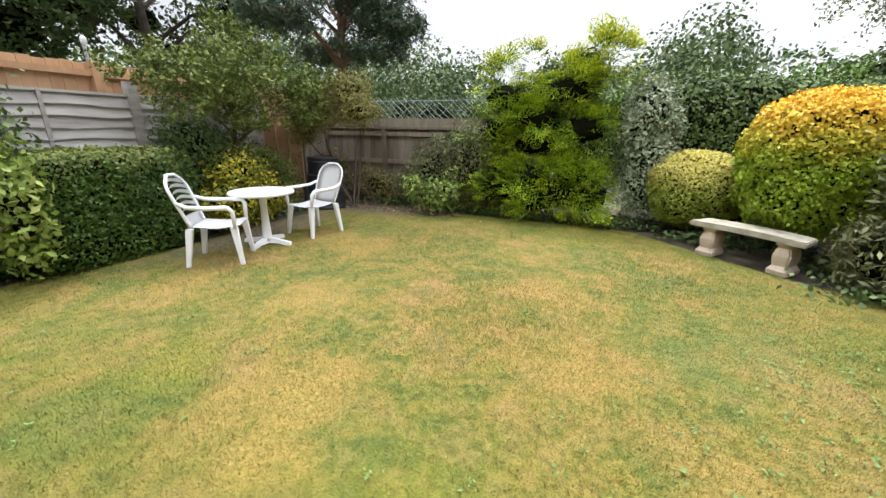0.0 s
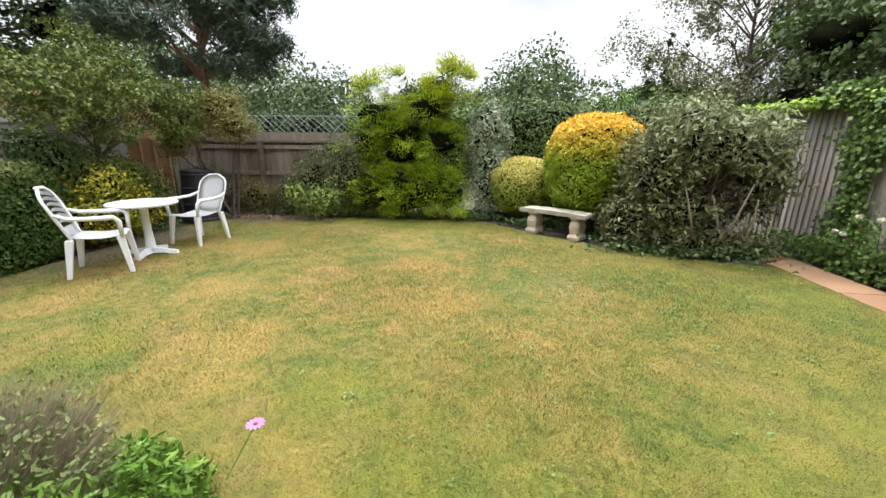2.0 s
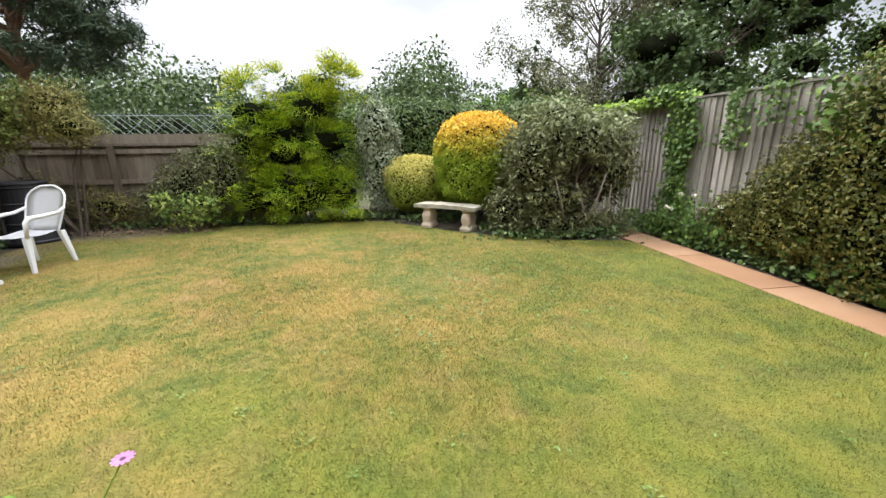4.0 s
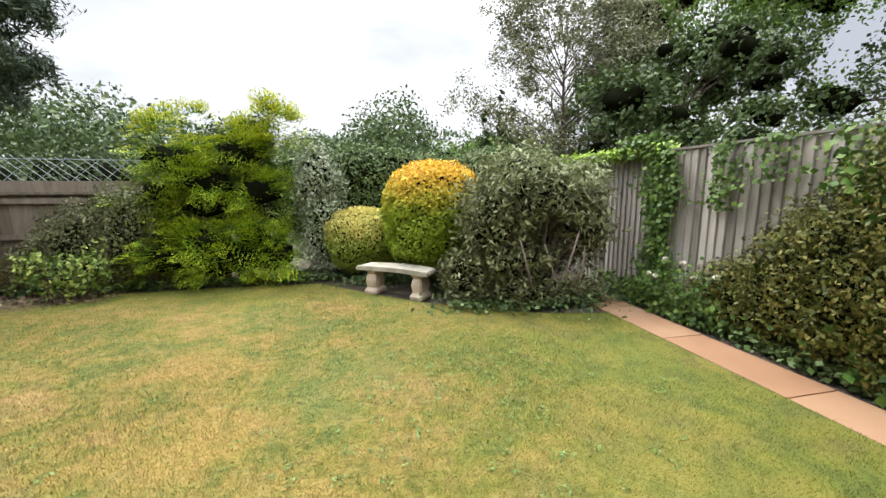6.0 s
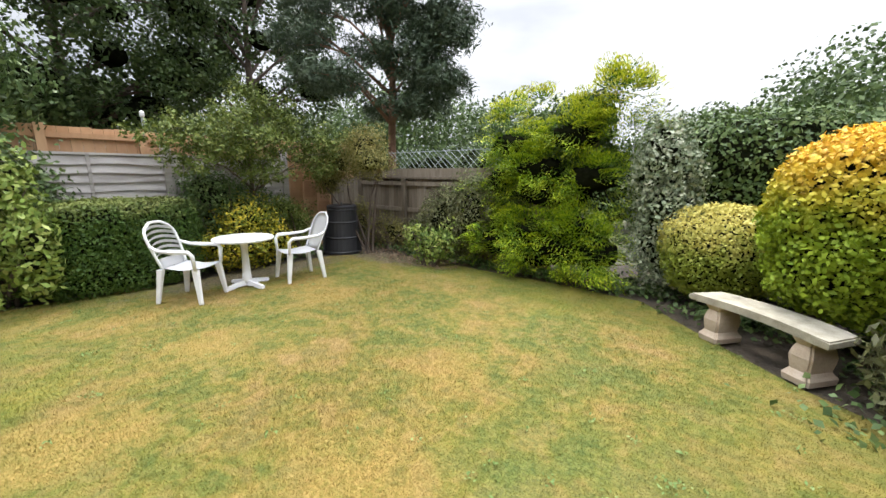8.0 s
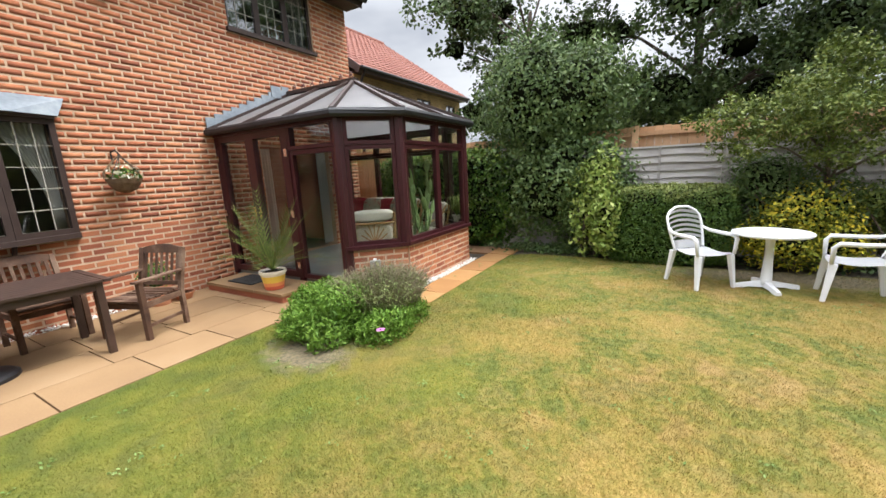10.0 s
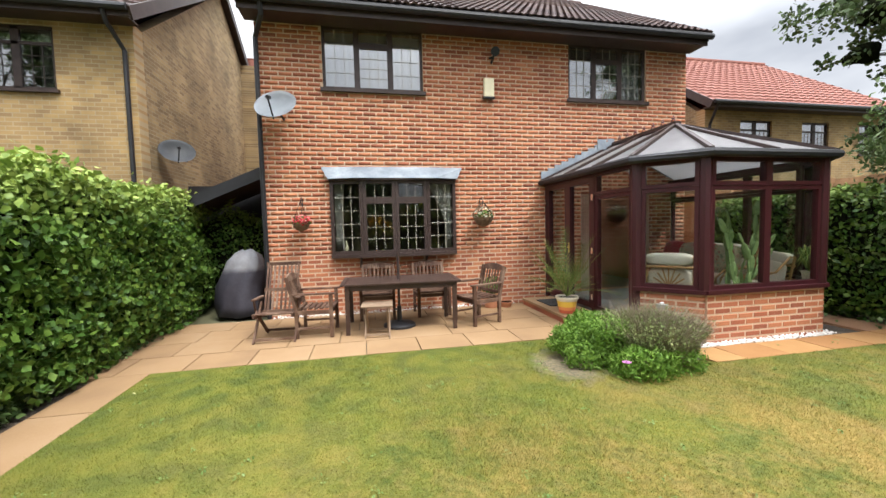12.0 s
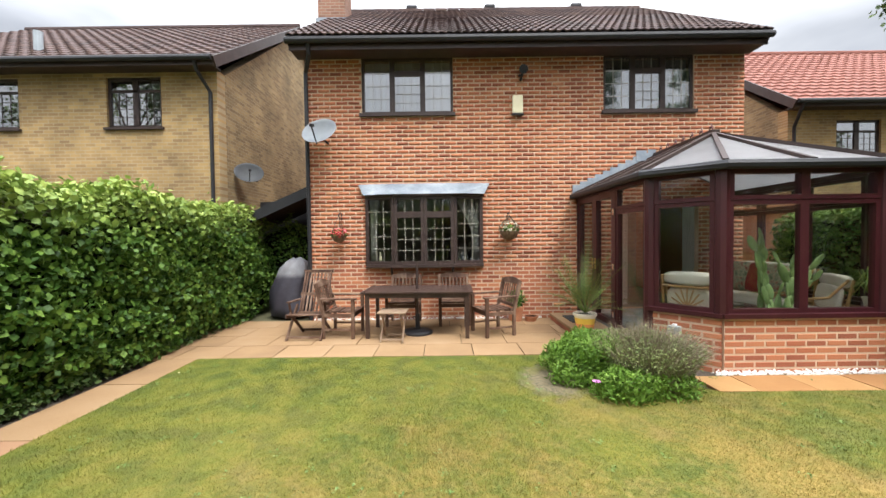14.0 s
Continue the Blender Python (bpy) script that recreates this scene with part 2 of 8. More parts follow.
def lathe(profile, seg=24, cx=0, cy=0):
    """profile: (radius, z) from bottom to top."""
    bm = bmesh.new()
    rings = []
    for r, z in profile:
        rings.append([bm.verts.new((cx + r * math.cos(2 * math.pi * k / seg), cy + r * math.sin(2 * math.pi * k / seg), z)) for k in range(seg)])
    for a, b in zip(rings, rings[1:]):
        for k in range(seg):
            bm.faces.new((a[k], a[(k + 1) % seg], b[(k + 1) % seg], b[k]))
    bm.faces.new(rings[0])
    bm.faces.new(rings[-1])
    return bm


def prism(outline, z0, z1):
    """A flat outline given thickness."""
    bm = bmesh.new()
    a = [bm.verts.new((x, y, z0)) for x, y in outline]
    b = [bm.verts.new((x, y, z1)) for x, y in outline]
    bm.faces.new(a)
    bm.faces.new(b)
    for i in range(len(a)):
        j = (i + 1) % len(a)
        bm.faces.new((a[i], a[j], b[j], b[i]))
    return bm


def mesh_np(name, verts, faces_per, nv, material, parent, kind="stuff", smooth=False):
    """A mesh out of equal polygons: verts (n*nv,3), faces_per: index tuples within a piece."""
    n = len(verts) // nv
    me = bpy.data.meshes.new(name)
    idx = np.concatenate([np.array(f) for f in faces_per])
    sizes = np.array([len(f) for f in faces_per])
    loops = (np.arange(n)[:, None] * nv + idx[None, :]).ravel()
    tot = np.tile(sizes, n)
    me.vertices.add(len(verts))
    me.vertices.foreach_set("co", verts.astype(np.float32).ravel())
    me.loops.add(len(loops))
    me.loops.foreach_set("vertex_index", loops.astype(np.int32))
    me.polygons.add(len(tot))
    me.polygons.foreach_set("loop_start", np.concatenate([[0], np.cumsum(tot)[:-1]]).astype(np.int32))
    me.polygons.foreach_set("loop_total", tot.astype(np.int32))
    me.update(calc_edges=True)
    me.materials.append(material)
    ob = new(name, me)
    if parent:
        ob.parent = parent
    return tagged(ob, kind=kind)


def unit(v):
    return v / np.maximum(np.linalg.norm(v, axis=1, keepdims=True), 1e-9)


def lumps(d, rs, amp, freq):
    """Smooth uneven factor over directions or places d."""
    out = np.zeros(len(d))
    for k in range(5):
        w = rs.normal(size=3) * freq * (1 + 0.6 * k)
        out += np.sin(d @ w + rs.uniform(0, 6.28)) / (1 + 0.5 * k)
    return 1 + amp * out / 2.2


def shell(rs, blob, n, inner=0.8, amp=0.12, freq=3.0, p=2.0):
    """Places and outward directions in the outer layer of an uneven, rounded block."""
    c, r = np.array(blob[:3]), np.array(blob[3:6])
    d = unit(rs.normal(size=(n, 3)))
    s = (np.abs(d) ** p).sum(1) ** (-1 / p)
    lum = lumps(d * 1.0, rs, amp, freq)
    k = inner + (1 - inner) * rs.uniform(0, 1, n) ** 0.6
    pts = c + d * (s * lum * k)[:, None] * r
    nor = unit(np.sign(d) * np.abs(d) ** (p - 1) / r)
    return pts, nor


def leaves(rs, pts, nor, length, width, droop=0.0, tilt=0.8, vary=0.35):
    """Folded four-cornered leaves, about square to nor."""
    n = len(pts)
    nn = unit(nor + rs.normal(size=(n, 3)) * tilt * 0.6)
    t = rs.normal(size=(n, 3))
    t = unit(t - nn * (t * nn).sum(1, keepdims=True) + nor * 0.35)
    t[:, 2] -= droop
    t = unit(t)
    s = unit(np.cross(nn, t))
    size = rs.uniform(1 - vary, 1 + vary, n)[:, None]
    a = pts - t * length * 0.5 * size
    b = pts + s * width * 0.5 * size + nn * width * 0.12 * size
    c = pts + t * length * 0.5 * size
    d = pts - s * width * 0.5 * size + nn * width * 0.12 * size
    return np.stack([a, b, c, d], 1).reshape(-1, 3)


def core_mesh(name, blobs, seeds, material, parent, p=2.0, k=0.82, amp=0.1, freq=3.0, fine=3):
    """The shade inside a bush as near-black colour: a rough closed lump per blob."""
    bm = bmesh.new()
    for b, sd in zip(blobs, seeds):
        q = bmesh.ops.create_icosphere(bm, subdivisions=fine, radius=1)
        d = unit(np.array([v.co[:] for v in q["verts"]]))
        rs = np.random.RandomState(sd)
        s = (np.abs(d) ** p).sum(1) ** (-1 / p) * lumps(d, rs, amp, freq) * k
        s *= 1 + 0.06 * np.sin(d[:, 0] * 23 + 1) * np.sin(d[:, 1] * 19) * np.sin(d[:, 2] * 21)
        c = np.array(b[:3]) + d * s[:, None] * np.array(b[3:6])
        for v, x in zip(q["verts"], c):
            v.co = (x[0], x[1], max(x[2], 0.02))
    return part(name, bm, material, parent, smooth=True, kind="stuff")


def bush(name, x, y, blobs, count, length, width, mat_, label, category="shrub", seed=1, inner=0.8, amp=0.12, freq=3.0, p=2.0, core=0.84,
         droop=0.0, tilt=0.8, stems=0, group="", inner_mat=None):
    """A bush or hedge: blobs (x, y, z, rx, ry, rz) about its foot."""
    th = thing(name, x, y, 0, 0, label, category, group)
    rs = np.random.RandomState(seed)
    w = np.array([(b[3] * b[4] + b[4] * b[5] + b[3] * b[5]) for b in blobs])
    out = []
    for i, b in enumerate(blobs):
        n = int(count * w[i] / w.sum())
        r1 = np.random.RandomState(seed * 100 + i)
        # the lump field must match the core's, so the same seed draws it first
        d = unit(rs.normal(size=(n, 3)))
        lum = lumps(d, r1, amp, freq)
        s = (np.abs(d) ** p).sum(1) ** (-1 / p)
        k = inner + (1 - inner) * rs.uniform(0, 1, n) ** 0.6
        k += 0.05 * rs.normal(size=n) * (1 - inner) * 2
        pts = np.array(b[:3]) + d * (s * lum * k)[:, None] * np.array(b[3:6])
        nor = unit(np.sign(d) * np.abs(d) ** (p - 1) / np.array(b[3:6]))
        keep = pts[:, 2] > 0.02
        out.append(leaves(rs, pts[keep], nor[keep], length, width, droop, tilt))
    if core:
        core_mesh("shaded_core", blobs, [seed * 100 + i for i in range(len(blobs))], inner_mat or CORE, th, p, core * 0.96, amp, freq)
    mesh_np("foliage", np.concatenate(out), [(0, 1, 2, 3)] if length < 0.05 else [(0, 1, 2), (0, 2, 3)], 4, mat_, th)
    if stems:
        bm = bmesh.new()
        for i in range(stems):
            b = blobs[i % len(blobs)]
            a = rs.uniform(0, 6.28)
            foot = Vector((rs.uniform(-0.12, 0.12), rs.uniform(-0.12, 0.12), 0))
            tip = Vector((b[0] + 0.75 * b[3] * math.cos(a), b[1] + 0.75 * b[4] * math.sin(a), b[2] + 0.4 * b[5] * rs.uniform(-0.3, 1)))
            mid = foot.lerp(tip, 0.5) + Vector(rs.normal(size=3) * 0.08)
            mid.z += 0.1
            rod(bm, [foot, mid, tip], [0.025, 0.017, 0.006], 6)
        part("stem_tangle", bm, BARK, th, kind="stuff")
    return th


def fronds(rs, blobs, count, per, length, width, amp, freq, seed, reach):
    """Flat, drooping, overlapping fans of leaflets on the blobs, as on a cypress. Returns the inner leaflets and those of the young tips."""
    w = np.array([(b[3] * b[4] + b[4] * b[5] + b[3] * b[5]) for b in blobs]) + 0.08
    inner, tips = [], []
    for i, b in enumerate(blobs):
        n = int(count * w[i] / w.sum())
        r1 = np.random.RandomState(seed * 100 + i)
        d = unit(rs.normal(size=(n, 3)))
        d = d[d[:, 2] > -0.75]
        n = len(d)
        k = max(4, n // 11)
        own = rs.randint(0, k, n)
        d = unit(d[own] + rs.normal(size=(n, 3)) * 0.085 / np.array(b[3:6]))
        out_ = rs.uniform(0.68, 1.04, k)[own] + rs.normal(size=n) * 0.04
        foot = np.array(b[:3]) + d * (lumps(d, r1, amp, freq) * out_)[:, None] * np.array(b[3:6])
        ax = unit(unit(d / np.array(b[3:6])) * np.array([1, 1, 0.75]) + rs.normal(size=(n, 3)) * 0.28 + np.array([0, 0, 0.12]))
        sd = unit(np.cross(ax, np.array([0, 0, 1.0]) + rs.normal(size=(n, 3)) * 0.35))
        L = (reach * rs.uniform(0.55, 1.25, n))[:, None]
        for j in range(per):
            u = ((j // 4) + rs.uniform(0, 1)) / (per / 4)
            v = (j % 4 - 1.5) / 1.5 * (0.08 + 0.34 * math.sin(math.pi * min(1, u * 0.85 + 0.12)))
            c = foot + ax * (L * u) + sd * (L * v) - np.array([0, 0, 1.0]) * (L * (0.30 * u * u - 0.10 * u ** 4))
            t = unit(ax + sd * v * 2.2 + rs.normal(size=(n, 3)) * 0.16)
            q = unit(np.cross(unit(np.cross(ax, sd) + rs.normal(size=(n, 3)) * 0.2), t))
            z = rs.uniform(0.7, 1.25, n)[:, None]
            piece = np.stack([c - t * length * 0.5 * z, c + q * width * 0.5 * z, c + t * length * 0.6 * z, c - q * width * 0.5 * z], 1)
            piece = piece[piece[:, :, 2].min(1) > 0]
            (tips if u + rs.uniform(-0.12, 0.12) > 0.4 else inner).append(piece.reshape(-1, 3))
    return np.concatenate(inner), np.concatenate(tips)


def tree(name, x, y, trunk_h, trunk_r, clumps, count, length, width, leaf, label, seed=1, bark=None, lean=(0, 0), inner=0.35, droop=0.1, limbs=14, core=0.0):
    """A tapered trunk, limbs to the clumps and a crown of separate leaf clumps with gaps."""
    th = thing(name, x, y, 0, 0, label, "tree")
    rs = np.random.RandomState(seed)
    bm = bmesh.new()
    top = Vector((lean[0], lean[1], trunk_h))
    n = 7
    pts = [Vector((lean[0] * (i / n) ** 1.3, lean[1] * (i / n) ** 1.3, trunk_h * i / n)) + Vector((rs.normal() * 0.04, rs.normal() * 0.04, 0)) * (i > 0) for i in range(n + 1)]
    rod(bm, pts, [trunk_r * (1.25 if i == 0 else 1) * (1 - 0.75 * i / n) for i in range(n + 1)], 10)
    part("trunk", bm, bark or BARK, th, smooth=True)
    bm = bmesh.new()
    for i, c in enumerate(clumps[:limbs]):
        t = min(0.92, max(0.3, (c[2] - 0.5 * c[5]) / trunk_h * 0.8))
        a = Vector((lean[0] * t ** 1.3, lean[1] * t ** 1.3, trunk_h * t))
        b = Vector(c[:3])
        m = a.lerp(b, 0.5) + Vector((0, 0, 0.12 * (b - a).length))
        r = trunk_r * (1 - 0.75 * t)
        rod(bm, [a, m, b], [r * 0.6, r * 0.35, r * 0.1], 6)
        for k in range(3):
            e = b + Vector(rs.normal(size=3)) * 0.5 * min(c[3:6])
            rod(bm, [m, m.lerp(e, 0.6) + Vector((0, 0, 0.1)), e], [r * 0.25, r * 0.14, r * 0.04], 5)
    part("branchwork", bm, bark or BARK, th, kind="stuff")
    w = np.array([c[3] * c[4] * c[5] for c in clumps]) ** 0.67
    out = []
    for i, c in enumerate(clumps):
        nn = int(count * w[i] / w.sum())
        # sprays: leaves gathered round twig ends
        k = max(6, nn // 22)
        tw, no = shell(rs, c, k, inner, 0.22, 3.2)
        ix = rs.randint(0, k, nn)
        pts = tw[ix] + rs.normal(size=(nn, 3)) * np.array(c[3:6]).mean() * 0.11
        out.append(leaves(rs, pts, no[ix] * 0.5 + np.array([0, 0, 0.5]), length, width, droop, 1.2))
    mesh_np("crown", np.concatenate(out), [(0, 1, 2, 3)], 4, leaf, th)
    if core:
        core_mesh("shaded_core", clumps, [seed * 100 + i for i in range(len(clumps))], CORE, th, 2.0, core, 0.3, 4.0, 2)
    return th

# ---- ground, lawn, paths ----
HOUSE_Y, HX0, HX1 = -3.83, -5.18, 3.39
LAWN_EDGE = [(4.04, -1.35), (4.04, 3.98), (3.1, 4.2), (2.32, 4.64), (1.78, 5.0), (1.15, 5.6), (0.4, 6.38), (-0.6, 6.44), (-2.15, 6.4), (-3.35, 6.44),
             (-4.33, 6.24), (-4.87, 5.5), (-4.92, 4.23), (-4.87, 3.05), (-5.1, 1.57), (-5.08, 0.28), (-4.88, -0.05), (-2.05, -0.05), (-1.25, -0.75), (-0.76, -1.33)]


def build_ground():
    bm = bmesh.new()
    bmesh.ops.create_grid(bm, x_segments=60, y_segments=60, size=400)
    for v in bm.verts:
        v.co.z = -0.06
    part("ground", bm, surface("earth", [(0.05, 0.06, 0.025), (0.1, 0.1, 0.05), (0.13, 0.12, 0.07)], scale=0.6, rough=1, bump=0.6), kind="structure",
         label="dark bare earth under the beds and hedges")
    bm = prism([(-6.4, -1.2), (5.5, -1.2), (5.5, 8.5), (-6.4, 8.5)], -0.055, -0.03)
    part("flower_bed", bm, SOIL, kind="structure", label="dark brown soil of the border beds round the lawn")


def lawn_material():
    m = bpy.data.materials.new("lawn_grass")
    m.use_nodes = True
    n, l = m.node_tree.nodes, m.node_tree.links
    p = n["Principled BSDF"]
    p.inputs["Roughness"].default_value = 0.85
    geo = n.new("ShaderNodeNewGeometry")
    mp = n.new("ShaderNodeMapping")
    mp.inputs["Scale"].default_value = (1, 1, 0)
    l.new(geo.outputs["Position"], mp.inputs[0])

    def nz(scale, det, x=0.0):
        k = n.new("ShaderNodeTexNoise")
        k.inputs["Scale"].default_value, k.inputs["Detail"].default_value = scale, det
        k.inputs["Distortion"].default_value = x
        l.new(mp.outputs[0], k.inputs["Vector"])
        return k.outputs["Fac"]

    def ramp(fac, stops):
        r = n.new("ShaderNodeValToRGB")
        e = r.color_ramp.elements
        e[0].position, e[0].color = stops[0][0], rgba(stops[0][1])
        e[1].position, e[1].color = stops[-1][0], rgba(stops[-1][1])
        for s, c in stops[1:-1]:
            e.new(s).color = rgba(c)
        l.new(fac, r.inputs[0])
        return r.outputs[0]

    def mix(f, a, b):
        k = n.new("ShaderNodeMix")
        k.data_type = "RGBA"
        if isinstance(f, float):
            k.inputs[0].default_value = f
        else:
            l.new(f, k.inputs[0])
        l.new(a, k.inputs[6])
        l.new(b, k.inputs[7])
        return k.outputs[2]

    GREEN, YELLOW, STRAW, LUSH = (0.122, 0.130, 0.010), (0.205, 0.165, 0.016), (0.300, 0.178, 0.040), (0.082, 0.108, 0.005)
    big = ramp(nz(1.15, 6, 0.4), [(0.38, LUSH), (0.45, GREEN), (0.5, YELLOW), (0.57, STRAW), (0.64, (0.36, 0.20, 0.075))])
    patch = ramp(nz(4.5, 9, 0.3), [(0.42, (0.055, 0.100, 0.012)), (0.47, GREEN), (0.52, YELLOW), (0.58, (0.34, 0.21, 0.08))])
    c = mix(0.42, big, patch)
    tuft = ramp(nz(17, 5, 0.5), [(0.42, (0.040, 0.058, 0.006)), (0.5, (0.18, 0.155, 0.018)), (0.58, (0.38, 0.28, 0.085))])
    c = mix(0.27, c, tuft)
    gi = n.new("ShaderNodeMapRange")
    gi.inputs["From Min"].default_value, gi.inputs["From Max"].default_value = 0.0, 1.0
    l.new(geo.outputs["Random Per Island"], gi.inputs[0])
    blade = ramp(gi.outputs[0], [(0.0, (0.05, 0.08, 0.008)), (0.45, (0.14, 0.14, 0.02)), (1.0, (0.33, 0.25, 0.07))])
    c = mix(0.26, c, blade)
    # dry and lush patches that stand out in the turf
    def patch_at(c, x, y, rad, stops, amount):
        mp2, ln_, ad, mr = n.new("ShaderNodeMapping"), n.new("ShaderNodeVectorMath"), n.new("ShaderNodeMath"), n.new("ShaderNodeMapRange")
        mp2.inputs["Location"].default_value = (-x / rad, -y / rad, 0)
        mp2.inputs["Scale"].default_value = (1 / rad, 1 / rad, 0)
        ln_.operation, ad.operation = "LENGTH", "MULTIPLY_ADD"
        ad.inputs[1].default_value = 2.6
        l.new(geo.outputs["Position"], mp2.inputs[0])
        l.new(mp2.outputs[0], ln_.inputs[0])
        l.new(ragged, ad.inputs[0])
        l.new(ln_.outputs["Value"], ad.inputs[2])
        mr.inputs["From Min"].default_value, mr.inputs["From Max"].default_value = 1.5, 2.5
        mr.inputs["To Min"].default_value, mr.inputs["To Max"].default_value = amount, 0.0
        l.new(ad.outputs[0], mr.inputs[0])
        return mix(mr.outputs[0], c, stops)
    ragged, speck = nz(5.5, 6, 0.4), nz(38, 4)
    dry = ramp(speck, [(0.4, (0.22, 0.15, 0.025)), (0.6, (0.38, 0.245, 0.07))])
    fresh = ramp(speck, [(0.4, (0.085, 0.115, 0.005)), (0.6, (0.22, 0.215, 0.018))])
    blueish = ramp(speck, [(0.4, (0.055, 0.085, 0.012)), (0.6, (0.145, 0.165, 0.03))])
    for x, y, rad, kind_, amount in ((-1.5, 1.37, 0.5, dry, 0.8), (-0.1, 2.3, 0.5, dry, 0.65), (-2.8, 3.9, 0.55, dry, 0.6), (-2.3, 2.5, 0.45, dry, 0.6), (0.6, 1.75, 0.35, dry, 0.55),
                                     (0.75, 1.0, 0.35, dry, 0.5), (1.0, 1.5, 0.3, dry, 0.55), (-0.43, 3.5, 0.5, dry, 0.5), (-0.44, 0.42, 0.28, dry, 0.7), (2.2, 0.6, 0.4, dry, 0.45),
                                     (-1.45, 0.95, 0.35, dry, 0.6), (-3.45, 4.1, 0.5, dry, 0.55), (-2.5, 1.25, 0.4, fresh, 0.6), (0.5, 4.2, 0.4, blueish, 0.55), (0.7, 2.8, 0.45, blueish, 0.55),
                                     (-2.4, 0.65, 0.4, blueish, 0.6), (-0.4, 5.7, 0.5, fresh, 0.6), (-0.55, 0.95, 0.35, fresh, 0.5), (3.25, 2.8, 0.55, blueish, 0.5), (1.5, 0.2, 0.45, fresh, 0.5),
                                     (1.2, 3.25, 0.5, blueish, 0.5), (1.5, -0.2, 0.5, blueish, 0.5), (0.15, 0.2, 0.5, fresh, 0.5), (2.6, 1.6, 0.5, dry, 0.4), (-3.6, 2.2, 0.4, dry, 0.5)):
        c = patch_at(c, x, y, rad, kind_, amount)
    # greener towards the path and the back border, drier in the open middle
    sep = n.new("ShaderNodeSeparateXYZ")
    l.new(geo.outputs["Position"], sep.inputs[0])
    mx = n.new("ShaderNodeMapRange")
    mx.inputs["From Min"].default_value, mx.inputs["From Max"].default_value = 0.7, 3.0
    mx.inputs["To Max"].default_value = 0.62
    l.new(sep.outputs["X"], mx.inputs[0])
    lush = ramp(nz(3.0, 6), [(0.36, (0.074, 0.098, 0.006)), (0.5, (0.115, 0.130, 0.006)), (0.66, (0.17, 0.16, 0.012))])
    lush2 = ramp(nz(3.6, 7, 0.3), [(0.38, (0.060, 0.088, 0.004)), (0.5, (0.097, 0.116, 0.005)), (0.62, (0.138, 0.142, 0.010))])
    c = mix(mx.outputs[0], c, lush2)
    my = n.new("ShaderNodeMapRange")
    my.inputs["From Min"].default_value, my.inputs["From Max"].default_value = 5.0, 6.3
    my.inputs["To Max"].default_value = 0.62
    l.new(sep.outputs["Y"], my.inputs[0])
    c = mix(my.outputs[0], c, lush)
    me = n.new("ShaderNodeMapRange")
    me.inputs["From Min"].default_value, me.inputs["From Max"].default_value = 2.0, -0.8
    me.inputs["To Max"].default_value = 0.82
    l.new(sep.outputs["Y"], me.inputs[0])
    c = mix(me.outputs[0], c, lush2)
    # worn bare earth beside the flower clump and under the far corner
    def worn(c, x, y, rx, ry, lo, hi):
        mp2, ln_, ad, mr = n.new("ShaderNodeMapping"), n.new("ShaderNodeVectorMath"), n.new("ShaderNodeMath"), n.new("ShaderNodeMapRange")
        mp2.inputs["Location"].default_value = (-x / rx, -y / ry, 0)
        mp2.inputs["Scale"].default_value = (1 / rx, 1 / ry, 0)
        ln_.operation = "LENGTH"
        ad.operation = "MULTIPLY_ADD"
        ad.inputs[1].default_value = 1.6
        l.new(geo.outputs["Position"], mp2.inputs[0])
        l.new(mp2.outputs[0], ln_.inputs[0])
        l.new(nz(7, 5), ad.inputs[0])
        l.new(ln_.outputs["Value"], ad.inputs[2])
        mr.inputs["From Min"].default_value, mr.inputs["From Max"].default_value = lo, hi
        mr.inputs["To Min"].default_value, mr.inputs["To Max"].default_value = 0.9, 0.0
        l.new(ad.outputs[0], mr.inputs[0])
        return mix(mr.outputs[0], c, ramp(nz(30, 3), [(0.35, (0.08, 0.065, 0.04)), (0.65, (0.20, 0.155, 0.095))]))
    c = worn(c, -0.45, -0.4, 0.34, 0.5, 1.35, 1.95)
    c = worn(c, -4.2, 6.1, 1.3, 0.45, 1.4, 2.0)
    c = worn(c, -4.6, 4.0, 0.4, 1.6, 1.3, 2.0)
    l.new(c, p.inputs["Base Color"])
    b = n.new("ShaderNodeBump")
    b.inputs["Strength"].default_value, b.inputs["Distance"].default_value = 0.8, 0.02
    l.new(nz(70, 4), b.inputs["Height"])
    l.new(b.outputs[0], p.inputs["Normal"])
    return m


LAWN = lawn_material()


